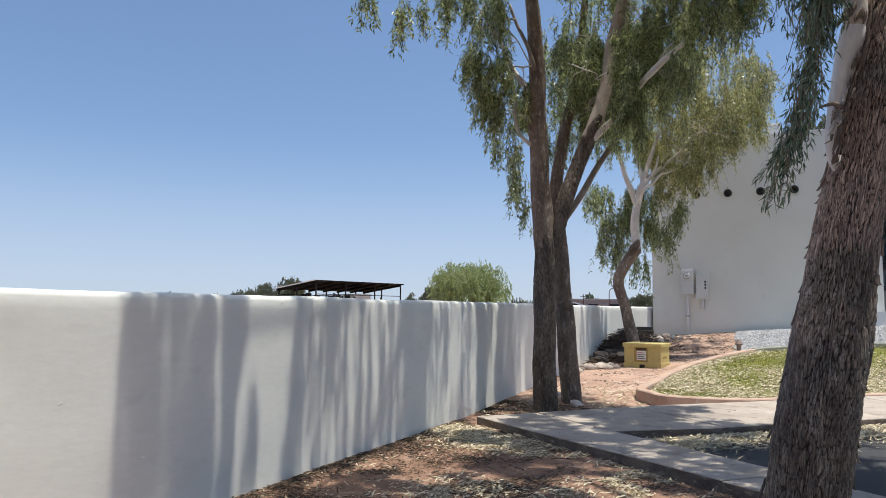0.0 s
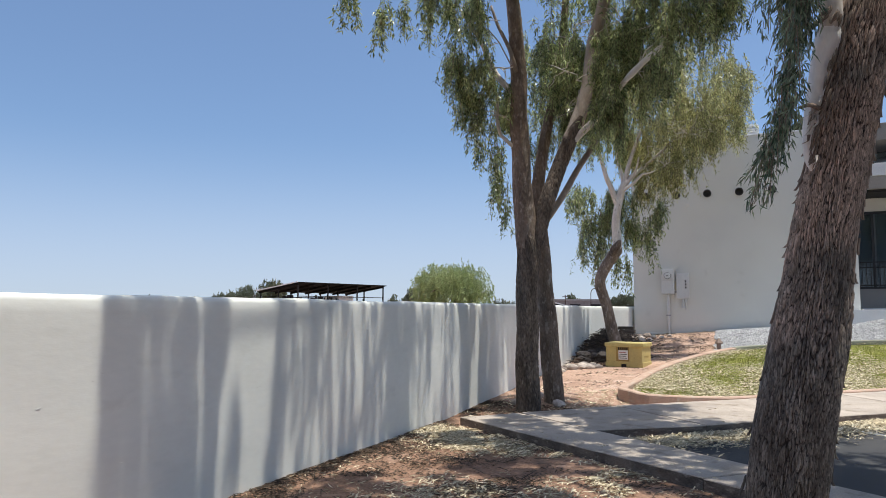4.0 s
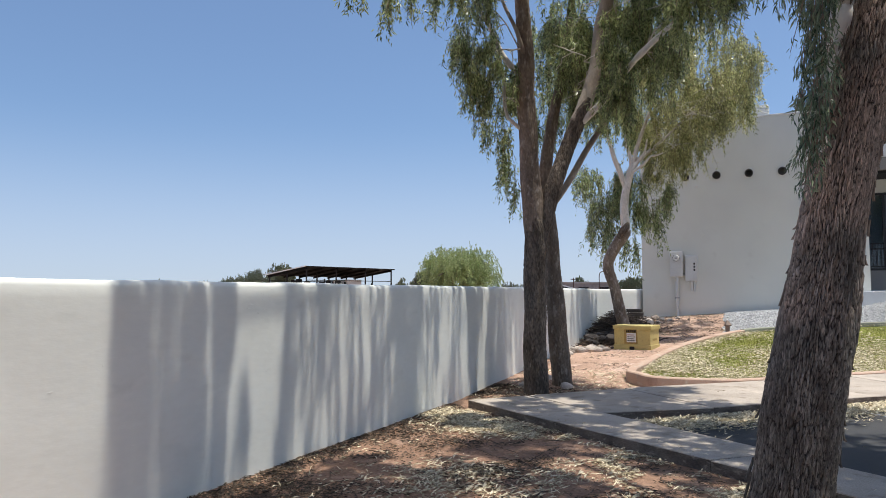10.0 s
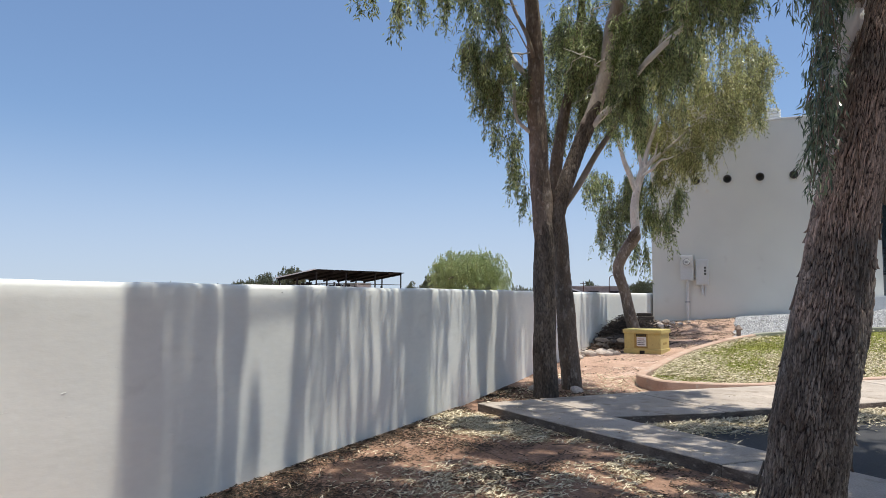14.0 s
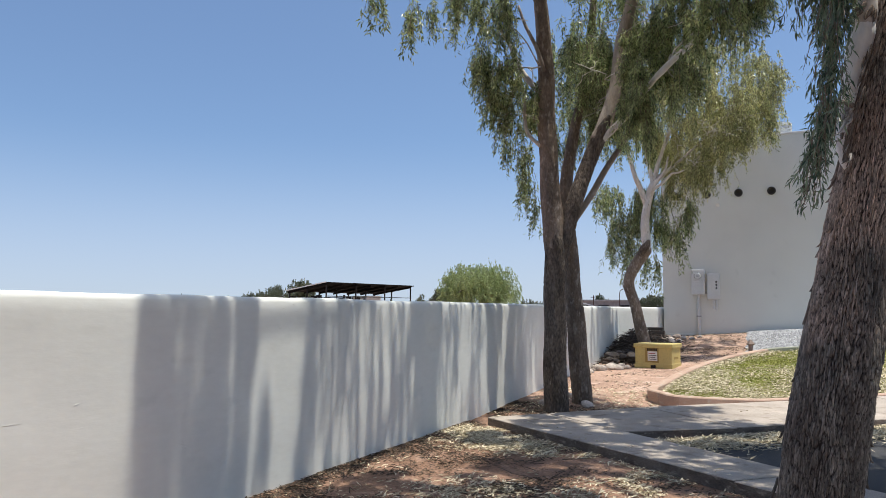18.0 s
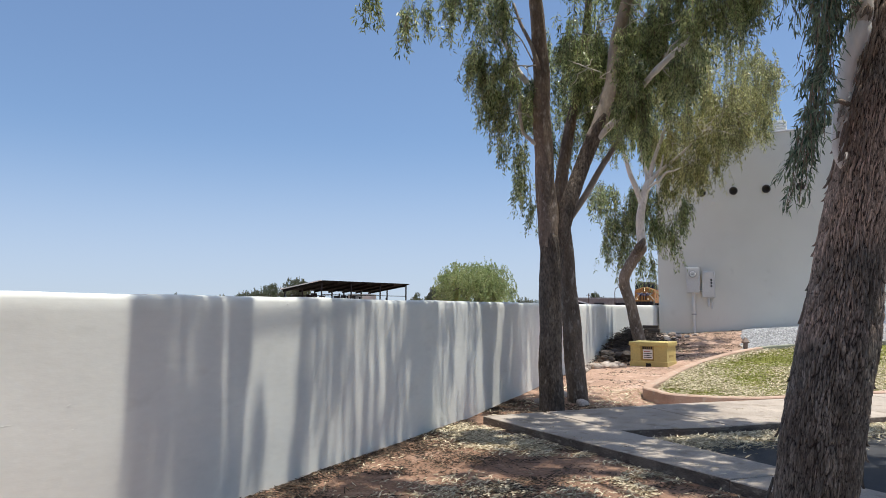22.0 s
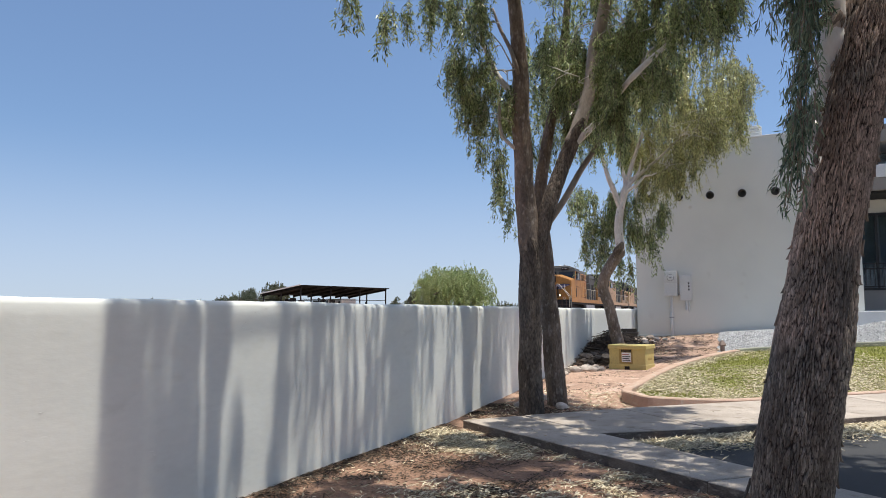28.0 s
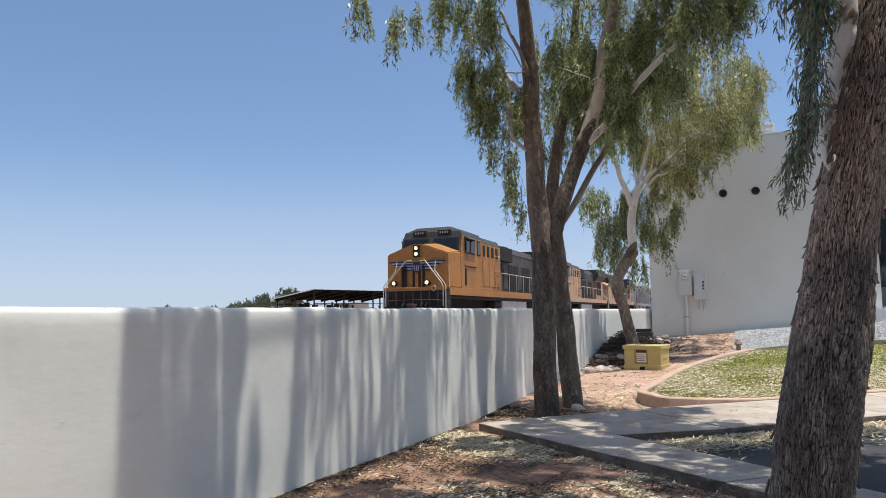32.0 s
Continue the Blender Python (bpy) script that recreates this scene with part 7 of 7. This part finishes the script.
def hopper(m):
    """A covered hopper car, 18 m over its ends."""
    h = thing("hopper_car", m, "grey steel covered hopper car coupled in the train", "railway car", "freight cars")
    bm = bmesh.new()
    prism(bm, [(-1.5, 1.6), (-1.58, 2.2), (-1.58, 4.0), (-1.1, 4.5), (1.1, 4.5), (1.58, 4.0), (1.58, 2.2), (1.5, 1.6)], "y", 1.6, 16.4)
    part("body", bm, HOPPER, h)
    for k in range(3):
        bm = bmesh.new()
        y = 2.4 + k * 4.7
        prism(bm, [(y, 1.6), (y + 4.2, 1.6), (y + 2.5, 0.55), (y + 1.7, 0.55)], "x", -1.3, 1.3)
        part("hopper_bay", bm, HOPPER, h)
    part("end_sheet", prism(bmesh.new(), [(0.9, 1.3), (1.62, 1.3), (1.62, 3.8)], "x", -1.45, 1.45), HOPPER, h)
    part("end_sheet", prism(bmesh.new(), [(17.1, 1.3), (16.38, 1.3), (16.38, 3.8)], "x", -1.45, 1.45), HOPPER, h)
    part("roof_walk", block(-0.35, 0.35, 1.6, 16.4, 4.55, 4.6), SILVER, h, "roof walkway grating")
    part("centre_sill", block(-0.3, 0.3, -0.1, 18.1, 0.9, 1.3), BLACK, h)
    for sx in (-1, 1):
        a, b_ = sorted((sx * 1.582, sx * 1.66))
        for k in range(12):
            part("side_post", block(a, b_, 1.9 + k * 1.27, 2.0 + k * 1.27, 1.7, 4.0), HOPPER, h)
        part("side_sill", block(a, b_, 0.6, 17.4, 1.4, 1.62), HOPPER, h)
        lad = part("ladder", cyl(bmesh.new(), (sx * 1.5, 1.2, 1.3), (sx * 1.5, 1.2, 4.0), 0.02, 6), SILVER, h)
        for k in range(7):
            part("rung", cyl(bmesh.new(), (sx * 1.5, 0.8, 1.5 + k * 0.36), (sx * 1.5, 1.2, 1.5 + k * 0.36), 0.015, 6), SILVER, lad)
    bogie(h, 2.3, 2, 1.75)
    bogie(h, 15.7, 2, 1.75)
    return h


TRAIN = [(0.0, locomotive(on_track(40), ORANGE, "bright orange and grey diesel freight engine with lit headlights"))]
second = locomotive(on_track(62.6), ORANGE_OLD, "faded orange diesel freight engine coupled behind the first")
for ob in list(second.children_recursive):
    if ob.get("label", "").startswith("lit"):
        ob.data.materials.clear()
        ob.data.materials.append(SILVER)
        ob["label"] = "unlit lamp lens"
TRAIN.append((22.6, second))
TRAIN.append((45.2, copy_thing(second, on_track(85.2))))
car = hopper(on_track(108))
TRAIN.append((67.9, car))
for k in range(1, 7):
    TRAIN.append((67.9 + 18.3 * k, copy_thing(car, on_track(108 + 18.3 * k))))

# ---- beyond the railway ----
canopy = thing("shade_canopy", pose(-29.29, 41.84, 0, 0, 0, 76.3), "dark steel open shade canopy with sloping flat roof", "canopy")
part("roof", prism(bmesh.new(), [(-0.1, 3.57), (4.4, 3.0), (4.4, 3.06), (-0.1, 3.63)], "x", -0.1, 9.3), DEEP_BLACK, canopy, "thin dark metal roof")
part("fascia", prism(bmesh.new(), [(-0.12, 3.6), (4.42, 3.03), (4.42, 3.1), (-0.12, 3.67)], "x", -0.16, -0.11), CAP, canopy, "pale roof edge")
for k in range(7):
    part("rafter", prism(bmesh.new(), [(0.0, 3.42), (4.3, 2.86), (4.3, 2.99), (0.0, 3.56)], "x", 0.0 + k * 1.5, 0.08 + k * 1.5), DEEP_BLACK, canopy)
for x in (0.1, 3.0, 6.1, 9.1):
    for y in (0.1, 2.2, 4.2):
        part("post", block(x - 0.04, x + 0.04, y - 0.04, y + 0.04, 0, 3.5 - 0.127 * y), BLACK, canopy)
for z in (2.2, 2.6):
    for y in (0.1, 4.2):
        part("side_rail", block(0.1, 9.1, y - 0.03, y + 0.03, z, z + 0.05), BLACK, canopy)
part("storage_box", block(5.4, 7.0, 1.4, 3.0, 0, 2.75, 0.03), CAP, canopy, "pale storage cabinet")
clut = random.Random(14)
for k in range(26):
    x, y, h = clut.uniform(0.4, 9.0), clut.uniform(0.5, 4.0), clut.uniform(2.1, 2.75)
    w_ = clut.choice((0.03, 0.05, 0.25))
    if 5.1 < x < 7.2:
        x += 2.2
    part("stored_gear", block(x - w_, x + w_, y - 0.05, y + 0.05, 0, h, 0.01), BLACK, canopy, "dark stored gear")


def bush(name, x, y, w, h, material, label, seed, leaf=0.14, n=1.0, lumps=9, category="tree"):
    """A free-standing tree or shrub: limbs fanning from the base and many leaf sprays."""
    t = thing(name, pose(x, y, 0), label, category, "far trees")
    r_ = random.Random(seed)
    for k in range(5):
        a = k * 1.26 + r_.uniform(0, 0.6)
        tip = (math.cos(a) * w * 0.33, math.sin(a) * w * 0.33, h * r_.uniform(0.5, 0.68))
        limb_part("trunk" if k == 0 else "limb", [(0, 0, -0.1, 0.03 * h), (tip[0] * 0.15, tip[1] * 0.15, h * 0.3, 0.022 * h), (tip[0] * 0.6, tip[1] * 0.6, h * 0.6, 0.013 * h), (*tip, 0.004 * h)], BARK_DARK, t, (0, 0, 0), 8, h * 0.08, k, 0.0)
    blobs = []
    for k in range(lumps):
        a, q = r_.uniform(0, 6.28), r_.uniform(0.08, 0.36)
        blobs.append((math.cos(a) * w * q, math.sin(a) * w * q, h * r_.uniform(0.45, 0.82), w * r_.uniform(0.14, 0.22)))
    foliage("crown", blobs, (0, 0, 0), t, material, seed, leaf=leaf, width=leaf * 0.3, sprays=26 * n, per=14, hang=leaf * 2.2, sway=0)
    return t


bush("desert_tree", -21.6, 51.5, 7.1, 5.2, LEAF_S, "round bright green desert tree behind the railway", 51, leaf=0.09, n=2.4, lumps=34)
for x, y, w, h, s, lbl in ((-55.4, 74.1, 4.2, 6.2, 52, "dark green rounded tree far off"), (-62.1, 76.7, 5.0, 5.5, 53, "grey green tree far off"), (-65.2, 75.7, 3.6, 4.6, 54, "grey green tree far off"), (-70, 68, 1.9, 4.1, 57, "small dark treetop far off"),
                           (-64.9, 70.2, 1.9, 4.1, 58, "small dark treetop far off"), (-62.4, 71.1, 1.8, 4.1, 59, "small dark treetop far off"), (-36.6, 71.4, 3.4, 4.0, 55, "small dark tree far off"), (-32.9, 67.5, 2.2, 4.8, 56, "dark tree beside the desert tree"),
                           (-34.6, 72.3, 2.6, 4.2, 66, "small dark tree far off"), (-25.7, 76.2, 2.4, 3.4, 62, "small dry tree far off"), (-24.4, 76.6, 1.8, 3.2, 64, "small dry tree far off"), (-36.7, 158.5, 4.2, 5.9, 60, "dark tree behind the warehouse"),
                           (-22.5, 142.9, 6.0, 5.2, 61, "dark tree beside the warehouse"), (-26.2, 152, 4.0, 4.8, 63, "dark tree beside the warehouse"), (-19.6, 140, 5.0, 5.2, 65, "dark tree beside the warehouse")):
    bush("far_tree", x, y, w, h, LEAF_D, lbl, s, leaf=0.022 * h, n=2.6, lumps=14)

bush("garden_tree", 1.6, 41, 5.6, 13.4, LEAF_D, "grey green treetop behind the building's roof", 67, leaf=0.12, n=1.8, lumps=40)

hall = thing("warehouse", pose(-31.6, 139, 0, 0, 0, 23), "long low grey warehouse far off", "building")
part("wall", block(-6.6, 5.4, 0, 20, 0, 3.5), FAR_WALL, hall)
part("roof", block(-6.8, 5.6, -0.2, 20.2, 3.504, 3.8), HOPPER, hall, "grey metal roof edge")
for k in range(3):
    part("door", block(-5 + k * 4, -3 + k * 4, -0.06, -0.004, 0, 2.8), DARK, hall)
cabin = thing("gabled_shed", pose(-18.9, 70.6, 0, 0, 0, 14), "small pale gabled shed beyond the railway", "shed")
part("wall", block(-2, 2, 0, 4, 0, 2.0), CAP, cabin)
part("roof", prism(bmesh.new(), [(-2.4, 1.9), (0, 2.6), (2.4, 1.9), (2.4, 2.0), (0, 2.7), (-2.4, 2.0)], "y", -0.3, 4.3), CAP, cabin, "pale metal gable roof")
pole = thing("utility_pole", pose(-23.85, 98.7, 0), "thin dark utility pole far off", "pole")
part("mast", cyl(bmesh.new(), (0, 0, 0), (0, 0, 3.8), 0.07, 8), RUST, pole)
part("crossarm", block(-0.4, 0.4, -0.04, 0.04, 3.5, 3.58), RUST, pole)
post = thing("street_lamp", pose(-22.6, 110.3, 0), "thin curved street lamp far off", "street lamp")
part("mast", tube(bmesh.new(), [(0, 0, 0), (0, 0, 4.2), (0.1, 0, 4.7), (0.5, 0, 5.0), (1.1, 0, 5.0)], 0.06, 8), RUST, post)
part("lamp_head", block(0.9, 1.5, -0.1, 0.1, 4.9, 4.98, 0.01), RUST, post)

# ---- an insect that darts by ----
fly = thing("flying_insect", pose(-2.6, 1.0, 2.5), "small dark insect flying past the wall", "insect")
bm = bmesh.new()
tube(bm, [(0, -0.012, 0), (0, -0.006, 0), (0, 0.004, 0), (0, 0.014, -0.001)], [0.002, 0.004, 0.004, 0.001], 8)
part("body", bm, BLACK, fly)
for sx in (-1, 1):
    part("wing", prism(bmesh.new(), [(0, -0.004), (sx * 0.016, -0.006), (sx * 0.018, 0.002), (0, 0.002)], "z", 0.003, 0.0035), BLACK, fly)


# ---- movement ----
GUSTS = [(0, -0.36), (1, -0.4), (2, -0.64), (3, -0.43), (4.5, -0.3), (6, -0.2), (7, -0.03), (8, -0.12), (9, -0.28), (10, -0.06), (11, -0.03), (12, -0.1), (13, -0.36), (14, -0.1), (15.5, -0.4),
         (17, -0.54), (18, -0.2), (19, -0.1), (20, -0.32), (21, -0.42), (22, -0.28), (23, -0.14), (24, -0.36), (25, -0.14), (26.5, -0.25), (28, -0.15), (29, -0.07), (30, -0.1), (31, -0.18), (32, -0.22)]


def motions():
    for gap, ob in TRAIN:
        rows = []
        for t in [32.0, 31.9, 31.8, 31.6, 31.3] + [31.0 - k * 0.5 for k in range(25)] + [18.0 - k for k in range(19)]:
            d = 32.0 - t
            rows.append((t, on_track(27.65 + 7.83 * d + 0.0476 * d * d + gap)))
        walk(ob, rows[::-1])
    for ob, home, amount, phase, rate in SWAY:
        rows = []
        for k in range(41):
            t = 0.8 * k
            gust = 0.6 + 0.5 * math.sin(0.33 * t + phase * 0.3)
            a = amount * gust * (1.7 * math.sin(1.9 * rate * t + phase) + 0.8 * math.sin(3.1 * rate * t + 2 * phase))
            b = amount * gust * (1.4 * math.sin(1.6 * rate * t + phase * 1.7))
            rows.append((t, pose(home.x + 0.012 * b, home.y + 0.012 * a, home.z, a, b, a * 0.5)))
        walk(ob, rows)
    # the long tress beside the stout trunk swings far out in the wind
    for ob, home, share, phase in HANGING:
        low = share * max(0.0, min(1.15, (4.25 - home.z) / 1.4)) ** 1.2
        walk(ob, [(t, pose(home.x + 0.914 * d * low, home.y + 0.4 * d * low, home.z + 0.15 * d * d * low, 2 * math.sin(3 * t + phase), -38 * d * low + 2 * math.sin(2.3 * t + phase), 0)) for t, d in GUSTS])
    walk(fly, [(0, pose(-3.6, -6, 2.5)), (6.8, pose(-3.4, -2, 2.6)), (7.3, pose(-2.9, 2.3, 3.3, 0, 0, 40)), (7.4, pose(-2.75, 2.35, 2.75, 0, 0, 60)), (7.5, pose(-3.05, 2.1, 2.5, 0, 0, 100)), (7.6, pose(-4.3, 1.2, 2.6, 0, 0, 120)),
               (8.5, pose(-5.5, 0, 3.2, 0, 0, 90)), (11.0, pose(-4.8, 6.5, 5.5, 0, 0, 20)), (11.3, pose(-3.9, 5.55, 3.9, 0, 0, 0)), (11.4, pose(-3.95, 5.3, 3.6, 0, 0, 40)), (11.5, pose(-4.1, 4.9, 3.5, 0, 0, 70)), (11.6, pose(-4.3, 4.4, 3.35, 0, 0, 90)), (12.2, pose(-6.0, 1.5, 3.0, 0, 0, 90)), (32, pose(-8, -6, 3, 0, 0, 90))])


motions()
